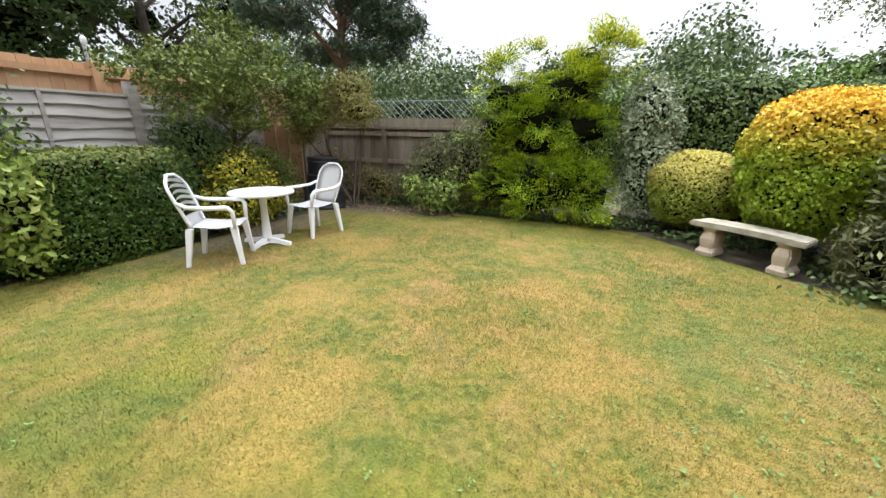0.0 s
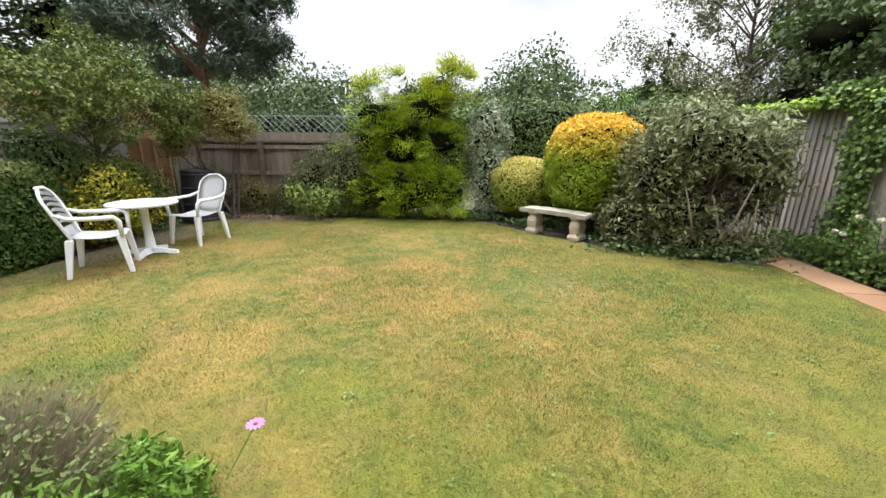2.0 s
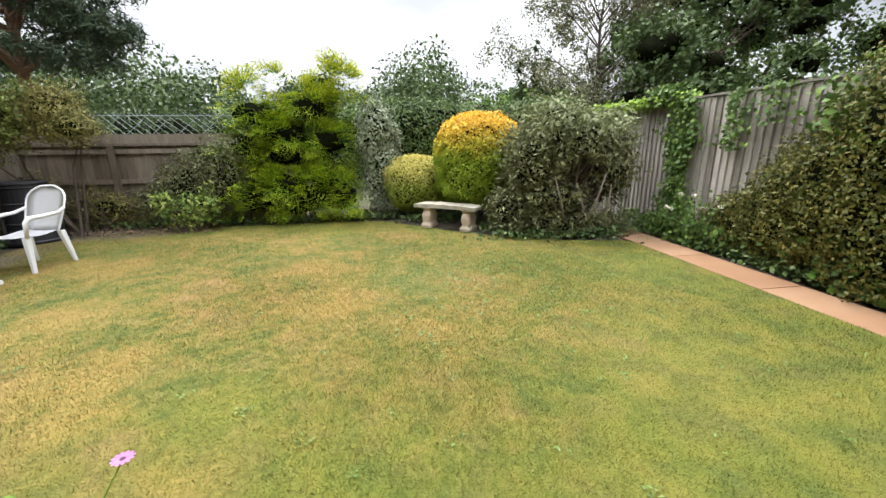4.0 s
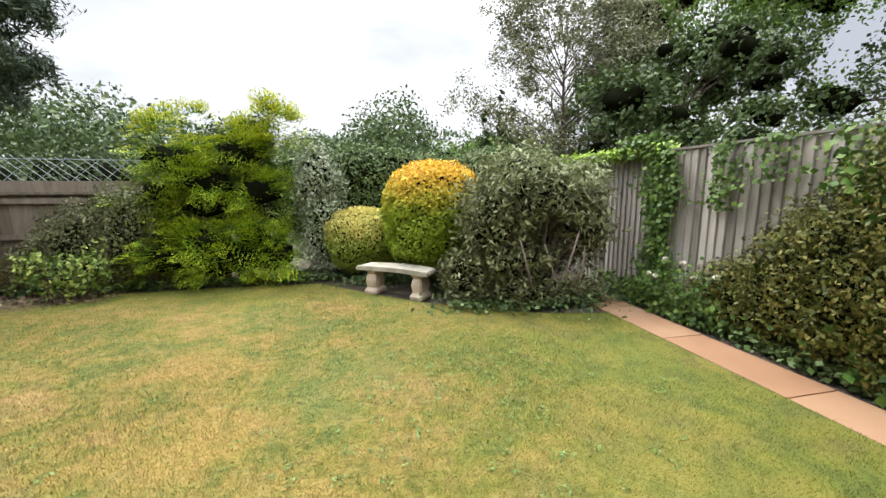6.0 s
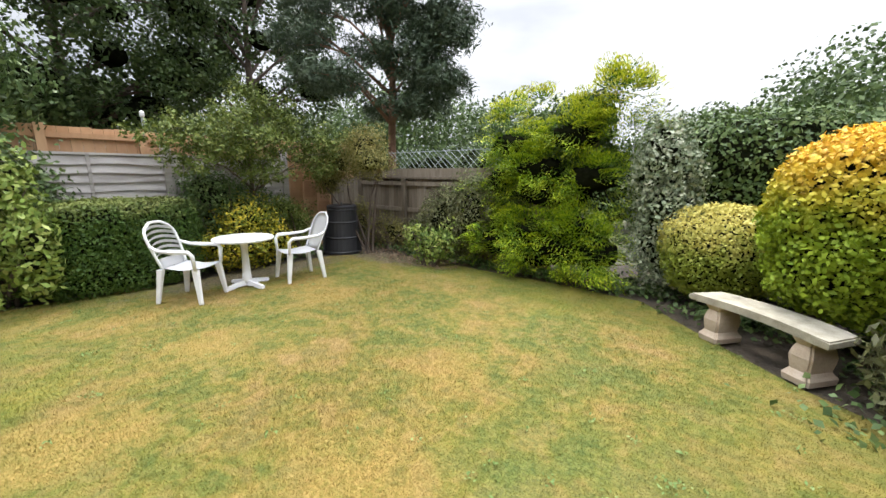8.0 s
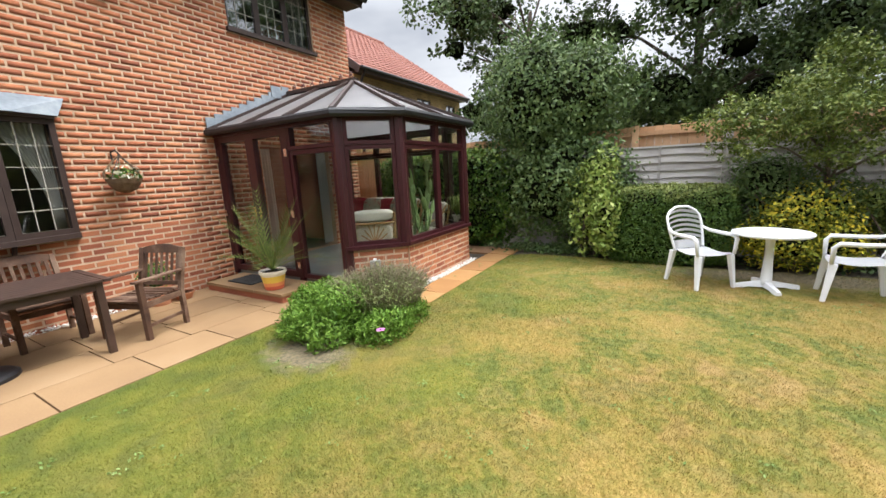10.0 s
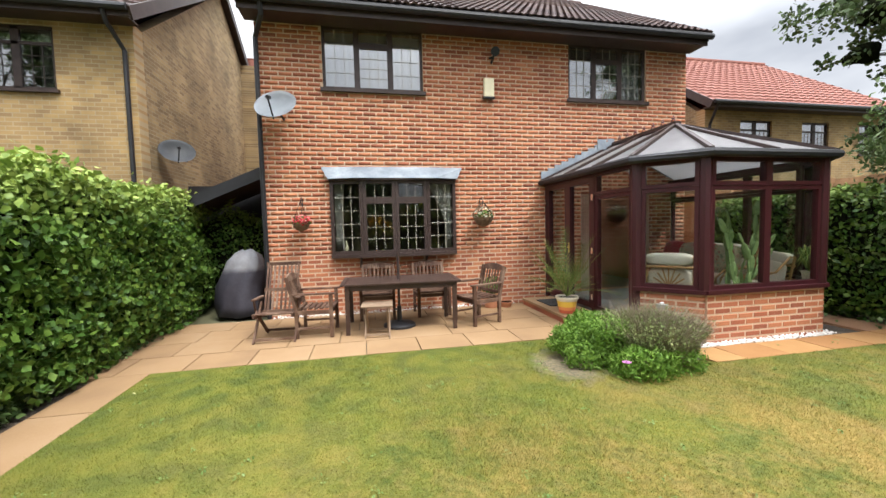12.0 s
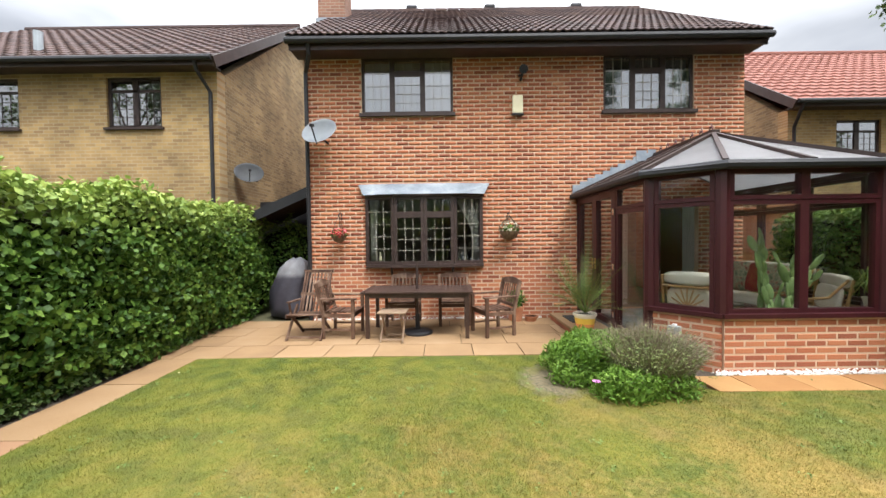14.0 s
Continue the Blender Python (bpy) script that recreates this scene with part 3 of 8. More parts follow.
def build_paths():
    # lawn
    me_bm = prism(LAWN_EDGE, -0.05, 0.0)
    part("lawn", me_bm, LAWN, kind="structure", label="short lawn of patchy green and straw-dry grass")
    bed = thing("paving_bed", label="grey mortar bed under the slabs", kind="structure")
    part("bedding", prism([(-6.2, -3.8), (5.5, -3.8), (5.5, 4.8), (4.04, 4.8), (4.04, -1.35), (-0.76, -1.35), (-2.05, -0.06), (-6.2, -0.06)], -0.056, -0.036),
         surface("bedding", [(0.1, 0.07, 0.045), (0.2, 0.15, 0.1)], scale=6, rough=1, bump=0.5), bed, kind="structure")
    pav = thing("pavement", label="buff sandstone-coloured patio slabs with dark joints", kind="structure")
    rs = np.random.RandomState(5)

    def slab(x0, x1, y0, y1, mat_, g=0.006):
        bm = bmesh.new()
        t = rs.uniform(-0.003, 0.003, 4)
        v = [bm.verts.new(p) for p in ((x0 + g, y0 + g, t[0]), (x1 - g, y0 + g, t[1]), (x1 - g, y1 - g, t[2]), (x0 + g, y1 - g, t[3]))]
        w = [bm.verts.new((q.co.x, q.co.y, -0.045)) for q in v]
        bm.faces.new(v)
        for i in range(4):
            bm.faces.new((v[i], v[(i + 1) % 4], w[(i + 1) % 4], w[i]))
        o = part("slab", bm, mat_, pav)
        return o

    ys = [-1.35, -1.94, -2.53, -3.12, -3.70]
    for j, (a, b) in enumerate(zip(ys, ys[1:])):
        x = 5.1 - (0.0, 0.32, 0.14, 0.4)[j]
        while x > -1.9:
            w = 0.68 if rs.rand() < 0.7 else 0.9
            x0 = max(x - w, -2.0)
            slab(x0, x, b, a, SLAB)
            x = x0
    for a, b in ((-1.35, -0.45), (-0.45, 0.74), (0.74, 1.93), (1.93, 3.12), (3.12, 4.31), (4.31, 4.9)):
        slab(4.04, 4.55, a, b, SLAB if a < 0.7 else ORANGESLAB)
    # round the garden room
    x = -2.03
    for w in (0.42, 0.6, 0.62, 0.63, 0.62):
        slab(x - w, x, -0.5, -0.05, WARMSLAB)
        x -= w
    for y0 in (-3.7, -3.06, -2.42, -1.78, -1.14):
        slab(-5.55, -4.93, y0, y0 + 0.64, ORANGESLAB)
    slab(-5.5, -4.93, -0.5, -0.05, WARMSLAB)
    for a, b in (((-1.95, -1.4), (-1.24, -0.6)),):
        slab(a[0], b[0], a[1], b[1], SLAB)
    # white gravel strip
    gr = thing("gravel_strip", label="narrow strip of white gravel along the brick base", category="gravel", kind="stuff")
    vs = []
    for x0, x1, y0, y1, n in ((-4.4, -2.35, -0.64, -0.5, 900), (-1.2, 3.3, -3.82, -3.70, 900)):
        p = np.stack([rs.uniform(x0, x1, n), rs.uniform(y0, y1, n), rs.uniform(-0.02, 0.02, n)], 1)
        vs.append(p)
    p = np.concatenate(vs)
    r = rs.uniform(0.008, 0.02, (len(p), 1))
    dirs = np.array([(1, 0, 0), (0, 1, 0), (-1, 0, 0), (0, -1, 0), (0, 0, 1)], float)
    q = p[:, None, :] + dirs[None] * r[:, None, :] * rs.uniform(0.7, 1.3, (len(p), 5, 1))
    mesh_np("stones", q.reshape(-1, 3), [(0, 1, 4), (1, 2, 4), (2, 3, 4), (3, 0, 4)], 5, WHITEGRAVEL, gr)


# ---- walls with openings ----
def holed(bm, x0, x1, z0, z1, y0, y1, holes):
    xs = sorted({x0, x1, *[h[0] for h in holes], *[h[1] for h in holes]})
    for a, b in zip(xs, xs[1:]):
        zz = z0
        for h in sorted([h for h in holes if h[0] <= a + 1e-6 and h[1] >= b - 1e-6], key=lambda h: h[2]):
            if h[2] > zz:
                bx(bm, a, b, y0, y1, zz, h[2])
            zz = h[3]
        if zz < z1:
            bx(bm, a, b, y0, y1, zz, z1)
    return bm


W1, W2, BAY, DOORWAY = (0.51, 2.30, 4.0, 5.12), (-4.2, -2.43, 4.0, 5.12), (-0.04, 2.25, 1.08, 2.40), (-4.3, -2.7, 0.12, 2.2)
COURSE = 0.08
BRICKS_LAST = []


def brick_material(name, c1, c2, mortar, axis="xz"):
    m = bpy.data.materials.new(name)
    m.use_nodes = True
    n, l = m.node_tree.nodes, m.node_tree.links
    p = n["Principled BSDF"]
    p.inputs["Roughness"].default_value = 0.92
    co, sp, cb, br = (n.new(k) for k in ("ShaderNodeTexCoord", "ShaderNodeSeparateXYZ", "ShaderNodeCombineXYZ", "ShaderNodeTexBrick"))
    l.new(co.outputs["Object"], sp.inputs[0])
    l.new(sp.outputs["X" if axis == "xz" else "Y"], cb.inputs[0])
    l.new(sp.outputs["Z"], cb.inputs[1])
    l.new(cb.outputs[0], br.inputs["Vector"])
    br.inputs["Scale"].default_value = 1.0
    br.inputs["Brick Width"].default_value, br.inputs["Row Height"].default_value, br.inputs["Mortar Size"].default_value = 0.225, 0.075, 0.008
    br.inputs["Color1"].default_value, br.inputs["Color2"].default_value, br.inputs["Mortar"].default_value = rgba(c1), rgba(c2), rgba(mortar)
    nz = n.new("ShaderNodeTexNoise")
    nz.inputs["Scale"].default_value, nz.inputs["Detail"].default_value = 1.3, 6
    l.new(co.outputs["Object"], nz.inputs["Vector"])
    ra = n.new("ShaderNodeMapRange")
    ra.inputs["From Min"].default_value, ra.inputs["From Max"].default_value = 0.3, 0.7
    ra.inputs["To Min"].default_value, ra.inputs["To Max"].default_value = 0.72, 1.3
    l.new(nz.outputs["Fac"], ra.inputs[0])
    hs = n.new("ShaderNodeHueSaturation")
    l.new(ra.outputs[0], hs.inputs["Value"])
    l.new(br.outputs["Color"], hs.inputs["Color"])
    l.new(hs.outputs[0], p.inputs["Base Color"])
    bp = n.new("ShaderNodeBump")
    bp.invert = True
    bp.inputs["Strength"].default_value, bp.inputs["Distance"].default_value = 0.7, 0.01
    l.new(br.outputs["Fac"], bp.inputs["Height"])
    l.new(bp.outputs[0], p.inputs["Normal"])
    return m


CHIMNEY_BRICK = brick_material("chimney_brick", (0.30, 0.15, 0.10), (0.22, 0.11, 0.075), (0.32, 0.24, 0.18))


def build_house():
    h = thing("house", label="two-storey red brick house with brown windows and a dark tiled roof", category="house", kind="structure")
    bm = holed(bmesh.new(), HX0, HX1, -0.06, 5.14, HOUSE_Y - 0.28, HOUSE_Y, [W1, W2, BAY, DOORWAY])
    part("wall", bm, MORTAR, h)
    for nm, a in (("side_wall", (HX0, HX0 + 0.28, -12, HOUSE_Y - 0.28, -0.06, 5.14)), ("side_wall", (HX1 - 0.28, HX1, -12, HOUSE_Y - 0.28, -0.06, 5.14)),
                  ("back_wall", (HX0, HX1, -12.28, -12, -0.06, 5.14))):
        part(nm, box(*a), BRICK, h)
    part("ground_floor", box(HX0 + 0.28, HX1 - 0.28, -12, HOUSE_Y - 0.28, -0.05, 0.1), ROOM, h)
    part("upper_floor", box(HX0 + 0.28, HX1 - 0.28, -12, HOUSE_Y - 0.28, 2.7, 2.95), ROOM, h)
    part("ceiling", box(HX0 + 0.28, HX1 - 0.28, -12, HOUSE_Y - 0.28, 5.10, 5.13), ROOM, h)
    part("inner_wall", box(HX0 + 0.28, HX1 - 0.28, -7.6, -7.5, 0.1, 5.08), ROOM, h)
    part("inner_wall", box(-1.6, -1.5, -7.5, HOUSE_Y - 0.28, 0.1, 5.08), ROOM, h)
    gab = []
    for x in (HX0, HX1 - 0.28):
        bm = bmesh.new()
        v0 = [bm.verts.new(p) for p in ((x, HOUSE_Y, 5.14), (x, -12.28, 5.14), (x, -8.05, 8.15))]
        v1 = [bm.verts.new((p.co.x + 0.28, p.co.y, p.co.z)) for p in v0]
        bm.faces.new(v0)
        bm.faces.new(v1)
        for i in range(3):
            bm.faces.new((v0[i], v0[(i + 1) % 3], v1[(i + 1) % 3], v1[i]))
        part("gable", bm, BRICK, h)
    # eaves
    part("soffit", box(HX0 - 0.08, HX1 + 0.14, HOUSE_Y + 0.002, HOUSE_Y + 0.42, 5.09, 5.12), BROWNFRAME, h)
    part("fascia", box(HX0 - 0.08, HX1 + 0.14, HOUSE_Y + 0.42, HOUSE_Y + 0.45, 5.06, 5.25), BROWNFRAME, h)
    bm = bmesh.new()
    rod(bm, [(HX0 - 0.12, HOUSE_Y + 0.52, 5.21), (HX1 + 0.18, HOUSE_Y + 0.52, 5.21)], 0.06, 10)
    part("gutter", bm, BLACKPLASTIC, h)
    bm = bmesh.new()
    rod(bm, [(HX1 - 0.22, HOUSE_Y + 0.5, 5.2), (HX1 - 0.22, HOUSE_Y + 0.42, 5.0), (HX1 - 0.04, HOUSE_Y + 0.1, 4.78), (HX1 - 0.04, HOUSE_Y + 0.07, 0.0)], 0.04, 8)
    part("downpipe", bm, BLACKPLASTIC, h)
    # roof boards under the tiles
    ridge = Vector((0, -8.05, 8.42))
    ey, ez = HOUSE_Y + 0.5, 5.28
    sl = math.atan2(ridge.z - ez, ey - ridge.y)
    L = math.hypot(ridge.z - ez, ey - ridge.y)
    for sgn, y0 in ((1, ey), (-1, 2 * ridge.y - ey)):
        bm = bmesh.new()
        a = [(HX0 - 0.06, y0, ez - 0.09), (HX1 + 0.12, y0, ez - 0.09), (HX1 + 0.12, ridge.y, ridge.z - 0.09), (HX0 - 0.06, ridge.y, ridge.z - 0.09)]
        v = [bm.verts.new(p) for p in a] + [bm.verts.new((p[0], p[1], p[2] + 0.04)) for p in a]
        for q in ((0, 1, 2, 3), (4, 5, 6, 7), (0, 1, 5, 4), (1, 2, 6, 5), (2, 3, 7, 6), (3, 0, 4, 7)):
            bm.faces.new([v[i] for i in q])
        part("roof_deck", bm, ROOFTILE, h)
    # verge boards
    for x in (HX0 - 0.08, HX1 + 0.14):
        for s in (1, -1):
            bm = bmesh.new()
            bar(bm, (x, ridge.y, ridge.z - 0.06), (x, ridge.y + s * (ey - ridge.y), ez - 0.06), 0.03, 0.2)
            part("verge_board", bm, BROWNFRAME, h)
    bm = bmesh.new()
    n = 24
    for i in range(n):
        x0 = HX0 - 0.06 + i * (HX1 - HX0 + 0.1) / n
        rod(bm, [(x0, ridge.y, ridge.z + 0.0), (x0 + 0.35, ridge.y, ridge.z + 0.008)], 0.1, 8)
    part("ridge_tiles", bm, ROOFTILE, h)
    for x in (1.6, -0.75, -3.35):
        part("ridge_vent", box(x - 0.16, x + 0.16, ridge.y - 0.09, ridge.y + 0.09, ridge.z + 0.06, ridge.z + 0.17, soft=0.03), BLACKPLASTIC, h, "dark ridge vent")
    part("chimney", box(3.12, 3.8, -6.7, -6.0, -0.05, 9.4), CHIMNEY_BRICK, h, "pinkish brown brick chimney stack")
    part("chimney_flashing", box(3.06, 3.84, -6.76, -5.94, 6.4, 7.1), LEAD, h)
    # pantiles: wavy in section, each a few facets
    def tile_mesh():
        me_bm = bmesh.new()
        w, ln, prof = 0.295, 0.40, []
        for k in range(13):
            u = k / 12
            prof.append((u * w, 0.014 * math.sin(u * 4 * math.pi) + 0.02))
        lo = [me_bm.verts.new((x, -0.02, z + 0.03)) for x, z in prof]
        hi = [me_bm.verts.new((x, ln, z)) for x, z in prof]
        bt = [me_bm.verts.new((x, -0.02, z + 0.005)) for x, z in prof]
        for k in range(12):
            me_bm.faces.new((lo[k], lo[k + 1], hi[k + 1], hi[k]))
            me_bm.faces.new((bt[k], bt[k + 1], lo[k + 1], lo[k]))
        me = bpy.data.meshes.new("roof_tile")
        me_bm.to_mesh(me)
        me_bm.free()
        me.materials.append(ROOFTILE)
        return me
    tm = tile_mesh()
    rows, cols = int(L / 0.34), int((HX1 - HX0 + 0.24) / 0.292)
    base = Matrix.Translation((HX1 + 0.14, ey + 0.02, ez)) @ Matrix.Rotation(math.pi, 4, "Z") @ Matrix.Rotation(sl, 4, "X")
    far = []
    for r in range(rows):
        for c in range(cols):
            m = base @ Matrix.Translation((c * 0.292, r * 0.34, 0.0))
            if r < 9:
                BRICKS_LAST.append(("roof_tile", tm, h, m))
            else:
                far.append(m)
    co = np.array([v.co[:] for v in tm.vertices])
    co1 = np.concatenate([co, np.ones((len(co), 1))], 1)
    vv = np.concatenate([(np.array(m) @ co1.T).T[:, :3] for m in far])
    mesh_np("roof_tiles", vv, [tuple(p.vertices) for p in tm.polygons], len(co), ROOFTILE, h)
    return h


def brick_shared(w, hgt, dep, mat_, name="brick"):
    bm = bmesh.new()
    bx(bm, -w / 2, w / 2, -dep, 0, -hgt / 2, hgt / 2)
    top = [e for e in bm.edges if all(abs(v.co.y + dep) < 1e-6 for v in e.verts)]
    bmesh.ops.bevel(bm, geom=top, offset=0.004, segments=1, affect="EDGES")
    me = bpy.data.meshes.new(name)
    bm.to_mesh(me)
    bm.free()
    me.materials.append(mat_)
    return me


def brick_face(parent, p0, along, length, z0, z1, holes, near, cache={}):
    """Stretcher courses on a wall whose outward face runs from p0 along a level direction; near(x) picks the pieces kept as parts."""
    ax = Vector((along[0], along[1], 0)).normalized()
    ang = math.atan2(ax.y, ax.x)
    rs = np.random.RandomState(int(abs(p0[0] * 100) + 7))
    rest = []
    rows = int((z1 - z0) / COURSE)
    for r in range(rows):
        z = z0 + (r + 0.5) * COURSE
        s = -0.1175 * (r % 2)
        while s < length:
            a, b = max(s + 0.011, 0.004), min(s + 0.235 - 0.011, length - 0.004)
            s += 0.235
            segs = [(a, b)]
            for (ha, hb, hz0, hz1) in holes:
                if hz0 - 0.03 < z < hz1 + 0.03:
                    nx = []
                    for (c, d) in segs:
                        if d <= ha or c >= hb:
                            nx.append((c, d))
                        else:
                            if c < ha:
                                nx.append((c, ha - 0.004))
                            if d > hb:
                                nx.append((hb + 0.004, d))
                    segs = nx
            for c, d in segs:
                if d - c < 0.03:
                    continue
                w = round(d - c, 3)
                m = Matrix.Translation(Vector(p0) + ax * (c + d) / 2 + Vector((0, 0, z))) @ Matrix.Rotation(ang, 4, "Z") @ Matrix.Translation((0, rs.uniform(0.0155, 0.0175), 0))
                if near((c + d) / 2, z):
                    if w not in cache:
                        cache[w] = brick_shared(w, 0.057, 0.02, BRICK)
                    BRICKS_LAST.append(("brick", cache[w], parent, m))
                else:
                    rest.append((m, w))
    if rest:
        vv = []
        base = np.array([(x, y, z) for x in (-0.5, 0.5) for z in (-0.5, 0.5) for y in (-0.02, 0)])
        for m, w in rest:
            q = base * np.array([w, 1, 0.057])
            vv.append((np.array(m)[:3, :3] @ q.T).T + np.array(m.translation))
        # corners: index = x*4 + z*2 + y
        mesh_np("brickwork", np.concatenate(vv), [(0, 2, 6, 4), (0, 1, 3, 2), (4, 6, 7, 5), (0, 4, 5, 1), (2, 3, 7, 6)], 8, BRICK, parent)


# ---- windows ----
def leaded(bm, x0, x1, z0, z1, nx, nz_, y, t=0.008):
    for i in range(1, nx):
        x = x0 + (x1 - x0) * i / nx
        bx(bm, x - t / 2, x + t / 2, y - 0.004, y + 0.004, z0, z1)
    for j in range(1, nz_):
        z = z0 + (z1 - z0) * j / nz_
        bx(bm, x0, x1, y - 0.0035, y + 0.0035, z - t / 2, z + t / 2)


LEADWHITE = surface("pale_glazing_lead", [(0.34, 0.31, 0.26), (0.46, 0.43, 0.37)], scale=4, rough=0.5, bump=0)


def casement(parent, x0, x1, z0, z1, y, nx=3, nz_=4, fr=0.05, mat_=None, lattice=True, glass=None):
    mat_ = mat_ or BROWNFRAME
    bm = bmesh.new()
    for a in ((x0, x0 + fr, z0, z1), (x1 - fr, x1, z0, z1), (x0 + fr, x1 - fr, z0, z0 + fr), (x0 + fr, x1 - fr, z1 - fr, z1)):
        bx(bm, a[0], a[1], y - 0.05, y, a[2], a[3])
    part("window_frame", bm, mat_, parent)
    part("pane", box(x0 + fr, x1 - fr, y - 0.030, y - 0.024, z0 + fr, z1 - fr), glass or GLASS, parent).visible_shadow = False
    if lattice:
        bm = bmesh.new()
        leaded(bm, x0 + fr, x1 - fr, z0 + fr, z1 - fr, nx, nz_, y - 0.018)
        part("glazing_lattice", bm, LEADWHITE, parent)


def curtain(parent, x0, x1, z0, z1, y, mat_, name="curtain", lean=0.0, amp=0.025, folds=9):
    bm = bmesh.new()
    n = 36
    prev = None
    for i in range(n + 1):
        u = i / n
        col = []
        for j in range(7):
            v = j / 6
            k = 1 - abs(lean) * math.sin(min(1, (1 - v) * 1.25) * math.pi / 2)
            xx = (x0 + (x1 - x0) * u * k) if lean >= 0 else (x1 - (x1 - x0) * (1 - u) * k)
            col.append(bm.verts.new((xx, y + amp * math.sin(u * folds * 2 * math.pi), z0 + (z1 - z0) * v)))
        if prev:
            for j in range(6):
                bm.faces.new((prev[j], col[j], col[j + 1], prev[j + 1]))
        prev = col
    bmesh.ops.solidify(bm, geom=bm.faces[:], thickness=0.004)
    return part(name, bm, mat_, parent, smooth=True)


def upper_window(name, w, label):
    x0, x1, z0, z1 = w
    y = HOUSE_Y - 0.04
    th = thing(name, label=label, category="window", kind="structure")
    part("window_sill", box(x0 - 0.04, x1 + 0.04, y - 0.1, HOUSE_Y + 0.06, z0 - 0.03, z0 + 0.03), BROWNFRAME, th)
    c1, c2 = x0 + (x1 - x0) / 3, x0 + 2 * (x1 - x0) / 3
    zz = z0 + 0.03
    casement(th, x0, c1, zz, z1, y, 3, 4, glass=COATED)
    casement(th, c2, x1, zz, z1, y, 3, 4, glass=COATED)
    casement(th, c1, c2, zz, z1 - 0.3, y - 0.002, 3, 4, glass=COATED)
    casement(th, c1, c2, z1 - 0.3, z1, y - 0.002, 3, 1, glass=COATED)
    return th


def bay_window():
    x0, x1, z0, z1 = BAY
    th = thing("window_3", label="leaded bow window with brown frame, under a lead canopy", category="window", kind="structure")
    xs = [x0, x0 + 0.57, (x0 + x1) / 2, x1 - 0.57, x1]
    ys = [0.02, 0.14, 0.17, 0.14, 0.02]
    for i in range(4):
        a, b = Vector((xs[i], HOUSE_Y + ys[i], 0)), Vector((xs[i + 1], HOUSE_Y + ys[i + 1], 0))
        d = b - a
        sub = thing("light", label="")
        sub.parent = th
        sub.matrix_basis = Matrix.Translation(a) @ Matrix.Rotation(math.atan2(d.y, d.x), 4, "Z")
        w = d.length
        if i in (1, 2):
            casement(sub, 0, w, z0, z1 - 0.36, 0.03, 3, 4, 0.06)
            casement(sub, 0, w, z1 - 0.36, z1, 0.03, 3, 1, 0.06)
        else:
            casement(sub, 0, w, z0, z1, 0.03, 3, 5, 0.06)
    out = [(x0 - 0.02, HOUSE_Y + 0.005), *[(x, HOUSE_Y + y + 0.09) for x, y in zip(xs, ys)], (x1 + 0.02, HOUSE_Y + 0.005)]
    part("window_sill", prism(out, z0 - 0.06, z0), BROWNFRAME, th)
    part("window_head", prism(out, z1, z1 + 0.03), BROWNFRAME, th)
    # canopy: slopes from the wall down to the front
    bm = bmesh.new()
    hi = [(x0 - 0.15, HOUSE_Y + 0.004, z1 + 0.25), (x1 + 0.15, HOUSE_Y + 0.004, z1 + 0.25)]
    lo = [(x0 - 0.03, HOUSE_Y + 0.12, z1 + 0.03), (x0 + 0.4, HOUSE_Y + 0.26, z1 + 0.03), (x1 - 0.4, HOUSE_Y + 0.26, z1 + 0.03), (x1 + 0.03, HOUSE_Y + 0.12, z1 + 0.03)]
    H = [bm.verts.new(p) for p in (hi[0], (x0 + 0.5, HOUSE_Y + 0.004, z1 + 0.26), (x1 - 0.5, HOUSE_Y + 0.004, z1 + 0.26), hi[1])]
    G = [bm.verts.new(p) for p in lo]
    B = [bm.verts.new((p[0], HOUSE_Y + 0.004, z1 + 0.03)) for p in (lo[0], lo[1], lo[2], lo[3])]
    for i in range(3):
        bm.faces.new((H[i], H[i + 1], G[i + 1], G[i]))
        bm.faces.new((G[i], G[i + 1], B[i + 1], B[i]))
        bm.faces.new((B[i], B[i + 1], H[i + 1], H[i]))
    bm.faces.new((H[0], G[0], B[0]))
    bm.faces.new((H[3], G[3], B[3]))
    part("canopy", bm, LEAD, th, "blue-grey lead sheet canopy")
    for x in (0.55, 1.75):
        bm = bmesh.new()
        rod(bm, [(x, HOUSE_Y + 0.01, z0 - 0.25), (x, HOUSE_Y + 0.06, z0 - 0.18), (x, HOUSE_Y + 0.16, z0 - 0.06)], 0.022, 8)
        part("bracket", bm, BROWNFRAME, th)
    for a, b, ln in ((x0 + 0.07, x0 + 0.52, 0.5), (x1 - 0.24, x1 - 0.07, 0.1)):
        cu = curtain(None, a, b, z0 + 0.05, z1 - 0.05, HOUSE_Y - 0.06, CURTAIN, lean=0.78 if a < 1 else -0.25)
        tagged(cu, "cream tied-back curtain inside the bow window", "curtain")
    return th

# ---- garden room ----
CX0, CX1 = -4.83, -1.95
CY, CCH = -0.66, -1.22
APEX_X, APEX_Y, APEX_Z, EAVE_Z, DWARF, TRANSOM = -3.44, -2.2, 3.12, 2.38, 0.62, 1.97
CPTS = [(CX1, HOUSE_Y), (CX1, CCH), (-2.47, CY), (-4.31, CY), (CX0, CCH), (CX0, HOUSE_Y)]


